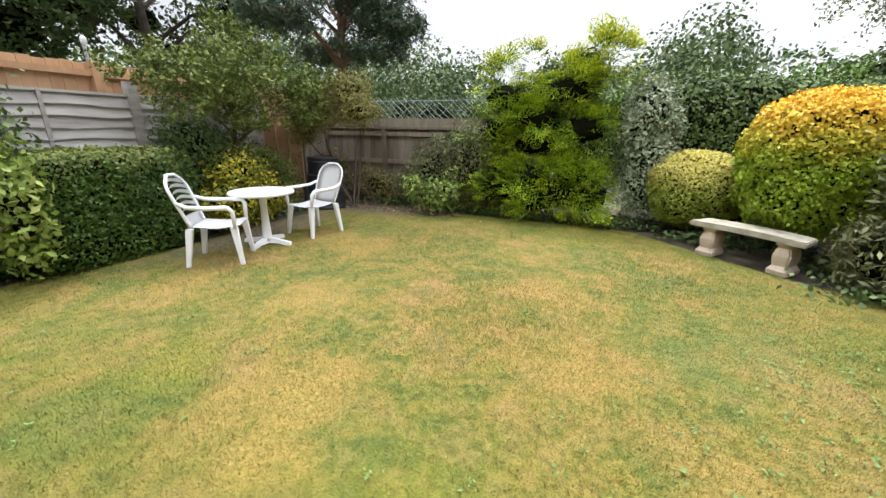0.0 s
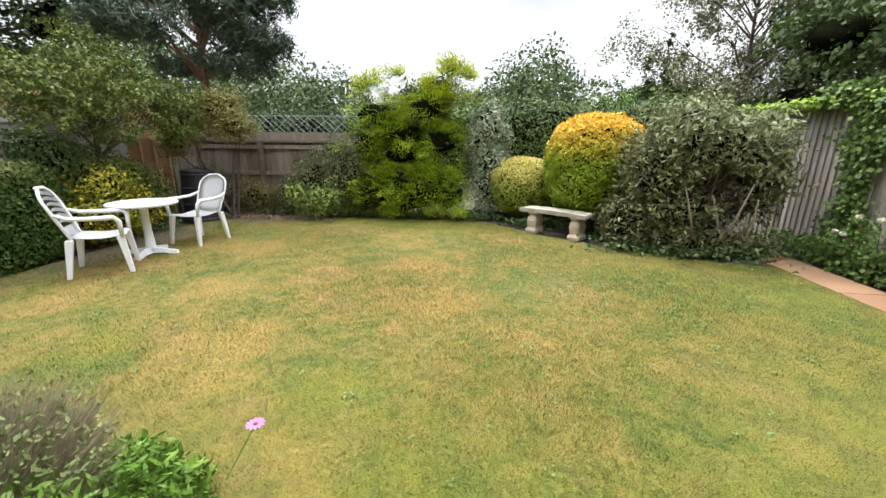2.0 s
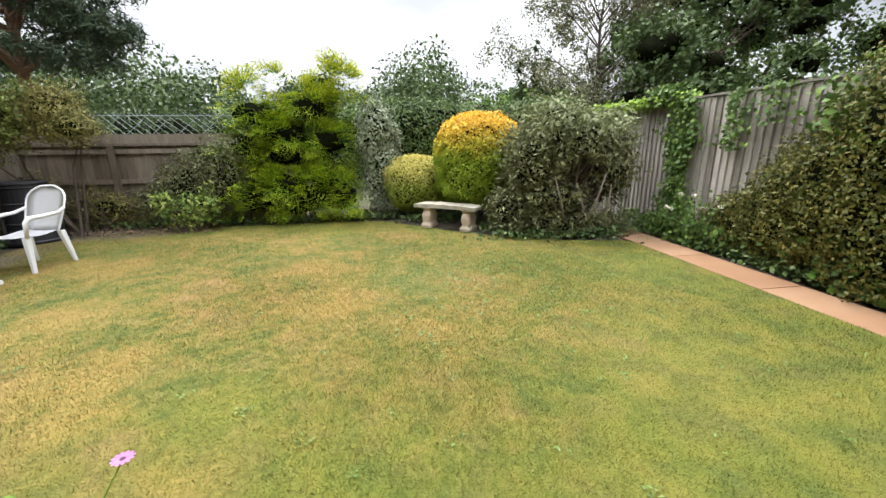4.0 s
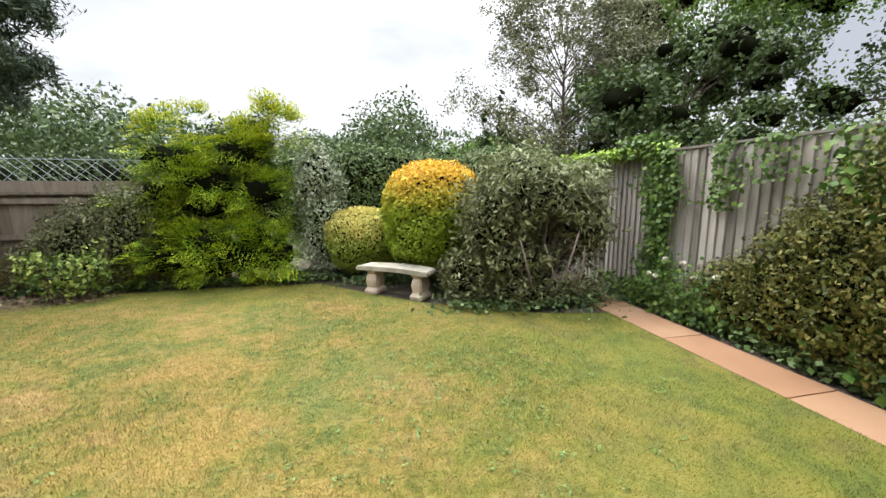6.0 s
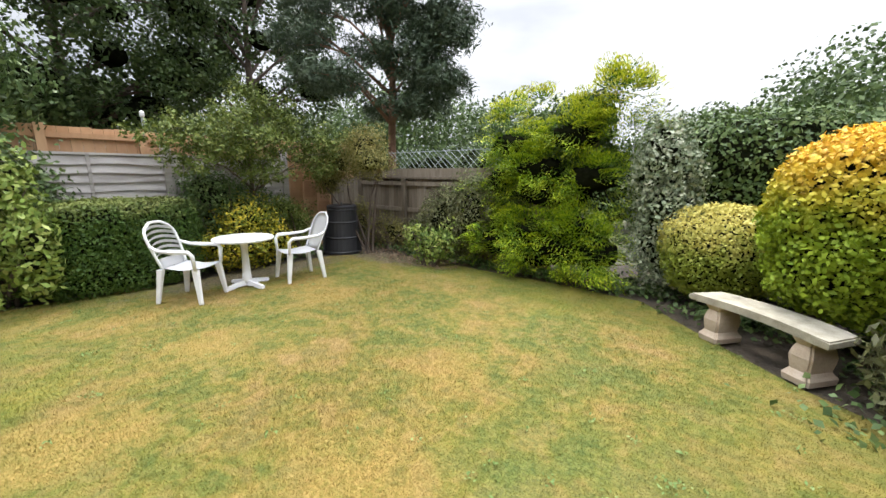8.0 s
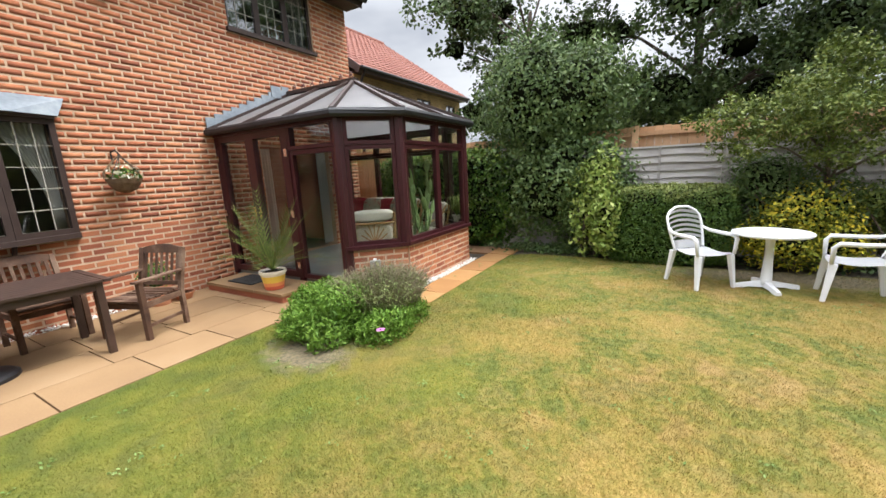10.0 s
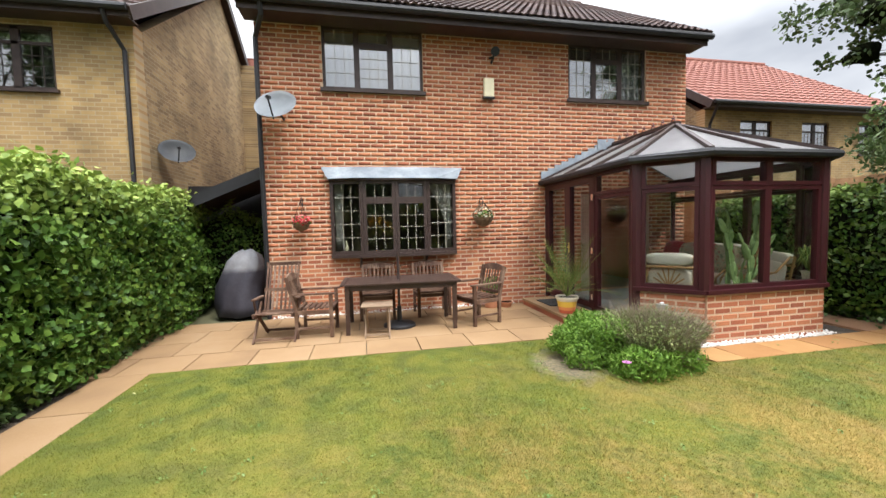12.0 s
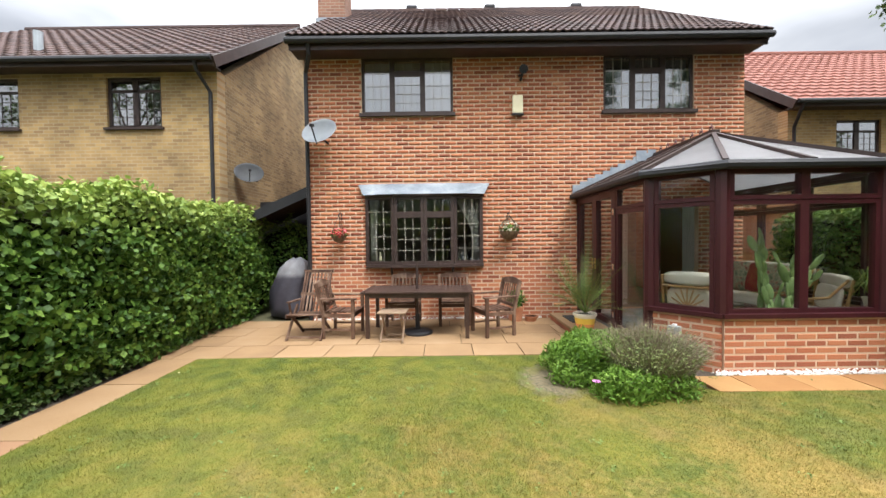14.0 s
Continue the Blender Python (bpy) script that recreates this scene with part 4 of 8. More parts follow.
def room_side(th, a, b, spec, mat_=None):
    """One flat side of the garden room: spec is a list of (from, to, kind) along it, kinds: w glazed over a brick base, d door, f full glass."""
    a, b = Vector((*a, 0)), Vector((*b, 0))
    d = b - a
    sub = thing("side_frame")
    sub.parent = th
    sub.matrix_basis = Matrix.Translation(a) @ Matrix.Rotation(math.atan2(d.y, d.x), 4, "Z")
    L = d.length
    # local x along, y: outward is +y or -y; centred frames suit both
    def glazed(x0, x1, z0, z1, f, t=0.035):
        bm = bmesh.new()
        for q in ((x0, x0 + f, z0, z1), (x1 - f, x1, z0, z1), (x0 + f, x1 - f, z0, z0 + f), (x0 + f, x1 - f, z1 - f, z1)):
            bx(bm, q[0], q[1], -t, t, q[2], q[3])
        part("window_frame", bm, ROSEWOOD, sub)
        part("pane", box(x0 + f, x1 - f, -0.006, 0.006, z0 + f, z1 - f), GLASS, sub).visible_shadow = False
    for x0, x1, kind in spec:
        if kind == "w":
            glazed(x0, x1, DWARF + 0.05, TRANSOM, 0.05)
            glazed(x0, x1, TRANSOM + 0.005, EAVE_Z - 0.06, 0.05, 0.045)
        elif kind == "f":
            glazed(x0, x1, 0.16, TRANSOM, 0.06)
            glazed(x0, x1, TRANSOM + 0.005, EAVE_Z - 0.06, 0.05, 0.045)
        elif kind == "d":
            glazed(x0, x1, 0.16, EAVE_Z - 0.1, 0.09, 0.045)
    return sub


def build_garden_room():
    th = thing("conservatory", label="rosewood-framed glass conservatory on a low red brick wall", category="conservatory", kind="structure")
    part("floor_slab", prism([(p[0] * 0.995 - 0.017, p[1]) for p in CPTS], -0.05, 0.14), surface("room_tiles", [(0.2, 0.23, 0.22), (0.3, 0.33, 0.32)], scale=3, rough=0.5, bump=0.1), th)
    # brick base, leaving the doors free
    base = thing("base_wall", label="low red brick base wall", kind="structure")
    base.parent = th
    t = 0.1
    for i in (1, 2, 3, 4):
        a, b = Vector((*CPTS[i], 0)), Vector((*CPTS[i + 1], 0))
        d = (b - a).normalized()
        nrm = Vector((-d.y, d.x, 0)) * -1
        if nrm.dot(Vector(((a + b) / 2)) - Vector((-3.4, -2.4, 0))) < 0:
            nrm = -nrm
        m = Matrix.Translation(a) @ Matrix.Rotation(math.atan2(d.y, d.x), 4, "Z")
        s = 1 if (Matrix.Rotation(math.atan2(d.y, d.x), 4, "Z") @ Vector((0, 1, 0))).dot(nrm) > 0 else -1
        bm = bmesh.new()
        bx(bm, 0.0, (b - a).length, *sorted((-s * t, s * 0.05)), -0.05, DWARF, m)
        part("wall", bm, MORTAR, base)
        bm = bmesh.new()
        bx(bm, -0.03, (b - a).length + 0.03, *sorted((-s * t, s * 0.1)), DWARF, DWARF + 0.05, m)
        part("sill", bm, ROSEWOOD, th)
        bm = bmesh.new()
        bx(bm, -0.03, (b - a).length + 0.03, *sorted((-s * 0.06, s * 0.07)), EAVE_Z - 0.06, EAVE_Z + 0.02, m)
        part("eaves_beam", bm, ROSEWOOD, th)
        f0, f1 = a + nrm * 0.0505, b + nrm * 0.0505
        BASES.append((base, f0, f1 - f0, (f1 - f0).length + (0.02 if i < 3 else 0)))
    bm = bmesh.new()
    bx(bm, CX1 - 0.06, CX1 + 0.07, HOUSE_Y + 0.02, CCH, EAVE_Z - 0.1, EAVE_Z + 0.02)
    part("eaves_beam", bm, ROSEWOOD, th)
    L = -HOUSE_Y + CCH
    room_side(th, CPTS[0], CPTS[1], [(0.08, 0.86, "d"), (0.86, 1.64, "d"), (1.70, L - 0.05, "f")])
    c = (Vector(CPTS[2]) - Vector(CPTS[1])).length
    room_side(th, CPTS[1], CPTS[2], [(0.06, c - 0.06, "w")])
    f = CPTS[2][0] - CPTS[3][0]
    room_side(th, CPTS[2], CPTS[3], [(0.06, f / 2, "w"), (f / 2, f - 0.06, "w")])
    room_side(th, CPTS[3], CPTS[4], [(0.06, c - 0.06, "w")])
    room_side(th, CPTS[4], CPTS[5], [(0.06, 0.9, "w"), (0.9, 1.75, "w"), (1.75, L - 0.05, "w")])
    for i, p in enumerate(CPTS[1:5]):
        bm = lathe([(0.075, DWARF + 0.05 if i else 0.1), (0.075, EAVE_Z - 0.06)], 8, p[0], p[1])
        part("corner_post", bm, ROSEWOOD, th)
    for p in ((CX1, HOUSE_Y + 0.05), (CX1, HOUSE_Y + 1.66)):
        part("door_post", box(p[0] - 0.05, p[0] + 0.05, p[1] - 0.04, p[1] + 0.04, 0.1, EAVE_Z - 0.1), ROSEWOOD, th)
    # roof: a hipped glass-like roof with ridge back to the house
    r = thing("roof", label="pale grey polycarbonate roof with dark bars", kind="structure")
    r.parent = th
    top, back = Vector((APEX_X, APEX_Y, APEX_Z)), Vector((APEX_X, HOUSE_Y + 0.01, APEX_Z))
    o = 0.14
    ev = [Vector((CX1 + o, HOUSE_Y + 0.01, EAVE_Z)), Vector((CX1 + o, CCH + 0.06, EAVE_Z)), Vector((-2.41, CY + o, EAVE_Z)), Vector((-4.37, CY + o, EAVE_Z)),
          Vector((CX0 - o, CCH + 0.06, EAVE_Z)), Vector((CX0 - o, HOUSE_Y + 0.01, EAVE_Z))]

    def sheet(name, pts, mat_, t=0.025):
        bm = bmesh.new()
        f0 = bm.faces.new([bm.verts.new(p) for p in pts])
        bmesh.ops.solidify(bm, geom=[f0], thickness=t)
        return part(name, bm, mat_, r)
    m1 = ev[0].lerp(ev[1], 0.36), back.lerp(top, 0.5)
    m2 = ev[0].lerp(ev[1], 0.68), back.lerp(top, 0.95)
    sheet("roof_panel", [ev[0], m1[0], m1[1], back], PANEL)
    sheet("roof_panel", [m1[0], m2[0], m2[1], m1[1]], PANEL)
    sheet("roof_panel", [m2[0], ev[1], top, m2[1]], PANEL)
    sheet("roof_panel", [ev[1], ev[2], top], PANEL)
    mid = ev[2].lerp(ev[3], 0.5)
    sheet("roof_panel", [ev[2], mid, top], PANEL)
    sheet("roof_panel", [mid, ev[3], top], PANEL)
    sheet("roof_panel", [ev[3], ev[4], top], PANEL)
    sheet("roof_panel", [ev[4], ev[5], back, top], PANEL)
    for a, b in ((ev[0], back), m1, m2, (ev[1], top), (ev[2], top), (mid, top), (ev[3], top), (ev[4], top), (ev[5], back)):
        bm = bmesh.new()
        bar(bm, a + Vector((0, 0, 0.02)), b + Vector((0, 0, 0.02)), 0.055, 0.05)
        part("roof_bar", bm, BROWNFRAME, r)
    bm = bmesh.new()
    bar(bm, back + Vector((0, 0, 0.03)), top + Vector((0, 0.06, 0.03)), 0.12, 0.06)
    part("ridge", bm, BROWNFRAME, r)
    for k in range(7):
        y = HOUSE_Y + 0.15 + k * 0.23
        bm = bmesh.new()
        rod(bm, [(APEX_X, y, APEX_Z + 0.05), (APEX_X, y + 0.02, APEX_Z + 0.11), (APEX_X, y + 0.08, APEX_Z + 0.13), (APEX_X, y + 0.05, APEX_Z + 0.17)], 0.01, 5)
        rod(bm, [(APEX_X, y + 0.1, APEX_Z + 0.05), (APEX_X, y + 0.07, APEX_Z + 0.12), (APEX_X, y + 0.02, APEX_Z + 0.14)], 0.01, 5)
        part("crest", bm, FINIAL, r)
    bm = bmesh.new()
    rod(bm, [p + Vector((0, 0, -0.02)) for p in ev[0:]], 0.055, 8)
    part("gutter", bm, BLACKPLASTIC, th)
    # lead flashing up the wall
    n = 11
    for k in range(n):
        u = k / n
        a, b = ev[0].lerp(back, u), ev[0].lerp(back, (k + 1) / n)
        part("flashing", box(b.x, a.x, HOUSE_Y + 0.02, HOUSE_Y + 0.035, a.z + 0.01, b.z + 0.14), LEAD, r)
    part("flashing", box(-3.25, -3.05, HOUSE_Y + 0.036, HOUSE_Y + 0.05, 3.04, 3.24), LEAD, r)
    # handles and hinges
    for y, z in ((HOUSE_Y + 1.66, 1.95), (HOUSE_Y + 1.66, 1.1), (HOUSE_Y + 1.66, 0.35), (HOUSE_Y + 0.06, 1.95), (HOUSE_Y + 0.06, 1.1), (HOUSE_Y + 0.06, 0.35)):
        part("hinge", box(CX1 + 0.046, CX1 + 0.07, y - 0.03, y + 0.03, z - 0.05, z + 0.05), CHROME, th, "chrome hinge")
    for y in (HOUSE_Y + 0.80, HOUSE_Y + 0.92):
        bm = box(CX1 + 0.046, CX1 + 0.055, y - 0.015, y + 0.015, 1.02, 1.2)
        bar(bm, (CX1 + 0.06, y, 1.12), (CX1 + 0.09, y, 1.12), 0.015, 0.015)
        bar(bm, (CX1 + 0.09, y, 1.12), (CX1 + 0.09, y + (0.1 if y > HOUSE_Y + 0.85 else -0.1), 1.12), 0.015, 0.015)
        part("door_handle", bm, BRASS, th, "brass lever handle")
    # step with mat
    st = thing("door_step", label="low step of buff slabs on brick, by the conservatory doors", category="step", kind="structure")
    part("brick_riser", box(CX1 + 0.06, -1.3, -3.55, -1.85, -0.04, 0.08), BRICK, st)
    for y0, y1 in ((-3.56, -3.0), (-2.99, -2.42), (-2.41, -1.84)):
        part("slab", box(CX1 + 0.06, -1.28, y0, y1, 0.082, 0.125, soft=0.006), SLAB, st)
    return th


BASES = []
FINIAL = surface("dark_finial", [(0.1, 0.03, 0.03), (0.14, 0.05, 0.05)], scale=5, rough=0.5, bump=0)
CHROME = surface("chrome", [(0.6, 0.6, 0.6), (0.7, 0.7, 0.7)], scale=5, rough=0.2, bump=0, metal=1)
BRASS = surface("brass", [(0.6, 0.42, 0.15), (0.7, 0.5, 0.2)], scale=5, rough=0.3, bump=0, metal=1)


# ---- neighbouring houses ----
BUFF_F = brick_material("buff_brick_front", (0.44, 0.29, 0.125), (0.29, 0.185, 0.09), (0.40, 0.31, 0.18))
# same brick as the front, its side shade put in as darker colour
BUFF_S = brick_material("buff_brick_side_shade", (0.33, 0.235, 0.115), (0.19, 0.13, 0.065), (0.3, 0.24, 0.15), "yz")


def tiled_slope(parent, x0, x1, ye, ze, yr, zr, mat_, w=0.3, ln=0.34):
    """Rows of wavy tiles on a slope from the eaves (ye, ze) to the ridge (yr, zr), as one roof covering."""
    n = int((x1 - x0) / w * 4)
    L = math.hypot(yr - ye, zr - ze)
    dy, dz = (yr - ye) / L, (zr - ze) / L
    rows = int(L / ln) + 1
    vs = []
    k = np.arange(n + 1)
    x = x0 + (x1 - x0) * k / n
    wave = 0.018 * np.sin(k / 4 * 2 * math.pi)
    for r in range(rows):
        for s, lift in ((r * ln - 0.03, 0.045), (min((r + 1) * ln, L), 0.0)):
            off = wave + lift
            vs.append(np.stack([x, np.full(n + 1, ye + dy * s) - dz * off * (1 if yr < ye else -1) * -1, ze + dz * s + abs(dy) * off], 1))
    a = []
    for r in range(rows):
        p, q = vs[2 * r], vs[2 * r + 1]
        a.append(np.stack([p[:-1], p[1:], q[1:], q[:-1]], 1).reshape(-1, 3))
        low = p.copy()
        low[:, 2] -= 0.035
        a.append(np.stack([low[:-1], low[1:], p[1:], p[:-1]], 1).reshape(-1, 3))
    return mesh_np("roof_tiles", np.concatenate(a), [(0, 1, 2, 3)], 4, mat_, parent)


def neighbour(label, x0, x1, y0, y1, ze, yr, zr, wins, roofmat, gable_east=False, over=0.4):
    h = thing("neighbour_house", label=label, category="house", kind="structure")
    holes = [w for w in wins]
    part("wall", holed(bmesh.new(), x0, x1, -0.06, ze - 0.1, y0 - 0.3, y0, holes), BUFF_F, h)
    for x in (x0, x1 - 0.3):
        bm = bmesh.new()
        prof = [(y0 - 0.3, -0.06), (y0 - 0.3, ze - 0.1), (yr, zr - 0.25), (y1, ze - 0.1), (y1, -0.06)]
        v0 = [bm.verts.new((x, y, z)) for y, z in prof]
        v1 = [bm.verts.new((x + 0.3, y, z)) for y, z in prof]
        bm.faces.new(v0)
        bm.faces.new(v1)
        for i in range(5):
            bm.faces.new((v0[i], v0[(i + 1) % 5], v1[(i + 1) % 5], v1[i]))
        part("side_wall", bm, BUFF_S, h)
    part("room", box(x0 + 0.3, x1 - 0.3, y0 - 3.0, y0 - 2.9, 0, ze - 0.12), ROOM, h)
    part("room_floor", box(x0 + 0.3, x1 - 0.3, y0 - 2.9, y0 - 0.3, 2.6, 2.8), ROOM, h)
    part("ceiling", box(x0 + 0.3, x1 - 0.3, y1, y0 - 0.3, ze - 0.12, ze - 0.08), ROOM, h)
    ye = y0 + over
    part("soffit", box(x0 - 0.1, x1 + 0.1, y0 + 0.002, ye - 0.03, ze - 0.14, ze - 0.11), BROWNFRAME, h)
    part("fascia", box(x0 - 0.15, x1 + 0.15, ye - 0.03, ye, ze - 0.16, ze), BROWNFRAME, h)
    bm = bmesh.new()
    rod(bm, [(x0 - 0.15, ye + 0.06, ze - 0.03), (x1 + 0.15, ye + 0.06, ze - 0.03)], 0.06, 8)
    part("gutter", bm, BLACKPLASTIC, h)
    px_ = x0 + 0.12 if x0 > 0 else x1 - 0.12
    bm = bmesh.new()
    rod(bm, [(px_ + 0.1, ye + 0.04, ze - 0.08), (px_ + 0.1, ye - 0.05, ze - 0.25), (px_, y0 + 0.06, ze - 0.6), (px_, y0 + 0.06, 0.0)], 0.04, 8)
    part("downpipe", bm, BLACKPLASTIC, h)
    if x0 > 0:
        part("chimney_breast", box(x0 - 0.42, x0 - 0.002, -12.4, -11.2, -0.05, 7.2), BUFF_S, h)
        part("chimney_pot", lathe([(0.14, 7.2), (0.12, 7.6), (0.14, 7.65)], 12, x0 - 0.2, -11.8), REDTILE, h)
        bm = bmesh.new()
        rod(bm, [(10.0, -5.2, 5.85), (10.0, -5.2, 6.45)], 0.085, 10)
        part("vent_pipe", bm, METALGREY, h)
    tiled_slope(h, x0 - 0.15, x1 + 0.15, ye, ze, yr, zr, roofmat)
    tiled_slope(h, x0 - 0.15, x1 + 0.15, 2 * yr - ye, ze, yr, zr, roofmat)
    bm = bmesh.new()
    rod(bm, [(x0 - 0.15, yr, zr + 0.02), (x1 + 0.15, yr, zr + 0.02)], 0.1, 8)
    part("ridge_tiles", bm, roofmat, h)
    for x in (x0 - 0.17, x1 + 0.17):
        for s in (1, -1):
            bm = bmesh.new()
            bar(bm, (x, yr, zr - 0.1), (x, yr + s * (ye - yr), ze - 0.1), 0.04, 0.22)
            part("verge_board", bm, BROWNFRAME, h)
            bm = bmesh.new()
            a = bar(bm, (x + (0.09 if x < x0 else -0.09), yr, zr - 0.16), (x + (0.09 if x < x0 else -0.09), yr + s * (ye - yr), ze - 0.16), 0.16, 0.03)
            part("verge_soffit", bm, BROWNFRAME, h)
    for i, w in enumerate(wins):
        wd = thing("window", label="brown-framed leaded upstairs window")
        wd.parent = h
        y = y0 - 0.05
        bm = bmesh.new()
        bx(bm, w[0] - 0.05, w[1] + 0.05, y - 0.05, y0 + 0.06, w[2] - 0.05, w[2])
        part("window_sill", bm, BROWNFRAME, wd)
        c = (w[0] + w[1]) / 2
        for a, b in ((w[0], c), (c, w[1])):
            bm = bmesh.new()
            for q in ((a, a + 0.06, w[2], w[3]), (b - 0.06, b, w[2], w[3]), (a, b, w[2], w[2] + 0.06), (a, b, w[3] - 0.06, w[3]), (a, b, w[3] - 0.32, w[3] - 0.27)):
                bx(bm, q[0], q[1], y - 0.05, y, q[2], q[3])
            leaded(bm, a + 0.06, b - 0.06, w[2] + 0.06, w[3] - 0.32, 3, 4, y - 0.02, 0.01)
            part("window_frame", bm, BROWNFRAME, wd)
            part("pane", box(a + 0.06, b - 0.06, y - 0.03, y - 0.024, w[2] + 0.06, w[3] - 0.06), COATED, wd).visible_shadow = False
        cu = curtain(wd, w[0] + 0.05, w[0] + 0.35, w[2], w[3], y - 0.15, CURTAIN, folds=4)
    return h


# ---- fences ----
def build_fences():
    # west: grey waney-lap panels, taller new boards behind
    f = thing("fence_west", label="silver-grey overlapping board fence with orange fence behind", category="fence", kind="structure")
    X = -5.8
    posts = [-0.45, 1.38, 3.21, 5.1]
    rs = np.random.RandomState(9)
    for i, y in enumerate(posts):
        part("fence_post", box(X - 0.02, X + 0.1, y - 0.055, y + 0.055, -0.05, 1.98), FENCEGREY, f)
    for a, b in zip(posts, posts[1:]):
        for k in range(14):
            z = 0.06 + k * 0.124
            bm = bmesh.new()
            n = 8
            lo, hi = [], []
            ph = rs.uniform(0, 6)
            for j in range(n + 1):
                y = a + 0.056 + (b - a - 0.112) * j / n
                wv = 0.012 * math.sin(j * 1.3 + ph) + rs.uniform(-0.004, 0.004)
                lo.append((y, z + wv))
                hi.append((y, z + 0.145))
            v = [[bm.verts.new((x, y, zz)) for (y, zz), x in zip(row, [xx] * (n + 1))] for row, xx in ((lo, X + 0.066), (hi, X + 0.026), (lo, X + 0.046), (hi, X + 0.014))]
            for j in range(n):
                bm.faces.new((v[0][j], v[0][j + 1], v[1][j + 1], v[1][j]))
                bm.faces.new((v[2][j], v[2][j + 1], v[0][j + 1], v[0][j]))
            part("board", bm, FENCEGREY, f)
        m = (a + b) / 2
        part("batten", box(X + 0.052, X + 0.072, m - 0.02, m + 0.02, 0.05, 1.82), FENCEGREY, f)
        part("top_rail", box(X + 0.0, X + 0.06, a + 0.056, b - 0.056, 1.80, 1.83), FENCEGREY, f)
    g = thing("fence_far", label="new orange-brown close-board fence behind the grey one", category="fence", kind="structure")
    XO = -6.07
    k = 0
    y = -5.0
    while y < 6.9:
        part("board", box(XO, XO + 0.015, y, y + 0.118, 0.0, 2.18 + rs.uniform(-0.01, 0.01)), FENCEORANGE, g)
        y += 0.122
    for y in (-3.5, -1.7, 0.1, 1.9, 3.0, 5.2):
        part("fence_post", box(XO + 0.016, XO + 0.11, y - 0.05, y + 0.05, -0.05, 2.2), FENCEORANGE, g)
    for z in (0.4, 1.3, 2.06):
        part("rail", box(XO + 0.016, XO + 0.07, -5, 6.9, z - 0.035, z + 0.035), FENCEORANGE, g)
    # corner lattice panel
    lt = thing("lap_panel", label="pale orange lap fence panel in the far corner", category="fence panel", kind="structure")
    for k in range(19):
        z = 0.08 + k * 0.1
        bm = bmesh.new()
        v = [bm.verts.new(p) for p in ((X + 0.046, 5.16, z), (X + 0.046, 6.1, z), (X + 0.022, 6.1, z + 0.115), (X + 0.022, 5.16, z + 0.115))]
        bm.faces.new(v)
        bmesh.ops.solidify(bm, geom=bm.faces[:], thickness=0.009)
        part("board", bm, FENCEORANGE, lt)
    for y in (5.18, 5.48, 5.78, 6.08):
        part("batten", box(X + 0.050, X + 0.075, y - 0.02, y + 0.02, 0.05, 1.98), FENCEORANGE, lt)
    part("top_rail", box(X + 0.02, X + 0.078, 5.16, 6.1, 1.985, 2.015), FENCEORANGE, lt)
    for y in (5.1, 6.14):
        part("fence_post", box(X - 0.03, X + 0.08, y + 0.001 if y > 6 else y - 0.0, y + 0.05, -0.05, 2.05), FENCEDARK, lt)
    k, y = 0, 6.2
    while y < 7.0:
        part("board", box(X, X + 0.016, y, y + 0.13, -0.05, 1.42 + 0.02 * (k % 2)), FENCEDARK, lt, "weathered dark board")
        y, k = y + 0.135, k + 1
    # north
    n = thing("fence_north", label="weathered grey-brown fence with rails, along the back border", category="fence", kind="structure")
    x = -6.0
    while x < -1.2:
        part("board", box(x, x + 0.135, 7.0, 7.018, -0.05, 1.43 + rs.uniform(-0.02, 0.02)), FENCEDARK, n)
        x += 0.14
    for z in (0.82, 1.36):
        part("rail", box(-6.0, -1.1, 6.955, 6.998, z - 0.04, z + 0.04), FENCEDARK, n)
    part("capping", box(-6.0, -1.1, 6.93, 7.04, 1.455, 1.495), FENCEDARK, n)
    part("gravel_board", box(-6.0, -1.1, 7.05, 7.08, 1.42, 1.66), FENCEDARK, n, "plain weathered board above the capping")
    for x in (-5.95, -4.35, -2.6):
        part("fence_post", box(x - 0.05, x + 0.05, 6.90, 6.953, -0.05, 1.45), FENCEDARK, n)
    tr = thing("wire_trellis", label="thin grey diagonal wire trellis on top of the fence", category="trellis", kind="structure")
    bm = bmesh.new()
    wr = np.random.RandomState(13)
    for k in range(25):
        x = -4.55 + k * 0.142
        u = wr.uniform(-0.02, 0.02)
        bar(bm, (x, 7.06, 1.66), (x - 0.42 + u, 7.06, 2.03 + u), 0.006, 0.006)
        if k % 3 == 0:
            bar(bm, (x - 0.4, 7.072, 1.66), (x, 7.072, 2.0 + u), 0.005, 0.005)
    part("lattice", bm, METALGREY, tr)
    part("rail", box(-4.95, -1.1, 7.08, 7.092, 1.98, 1.99), METALGREY, tr)
    # east
    e = thing("fence_east", label="tall silver-grey close-board fence with climbing ivy", category="fence", kind="structure")
    y = -5.2
    XE = 4.95
    k = 0
    while y < 7.0:
        zt, ins = 2.0 + rs.uniform(-0.012, 0.012), rs.uniform(-0.003, 0.003)
        part("board", prism([(XE - 0.024 + ins, y), (XE - 0.001 + ins, y + 0.104), (XE + 0.022, y + 0.104), (XE + 0.022, y)], -0.05, zt), FENCESIDE, e)
        y += 0.108
        k += 1
    for z in (0.4, 1.2, 1.95):
        part("rail", box(XE + 0.03, XE + 0.09, -5.2, 7.0, z - 0.04, z + 0.04), FENCESIDE, e)
    part("capping", box(XE - 0.035, XE + 0.06, -5.2, 7.0, 2.014, 2.04), FENCESIDE, e)


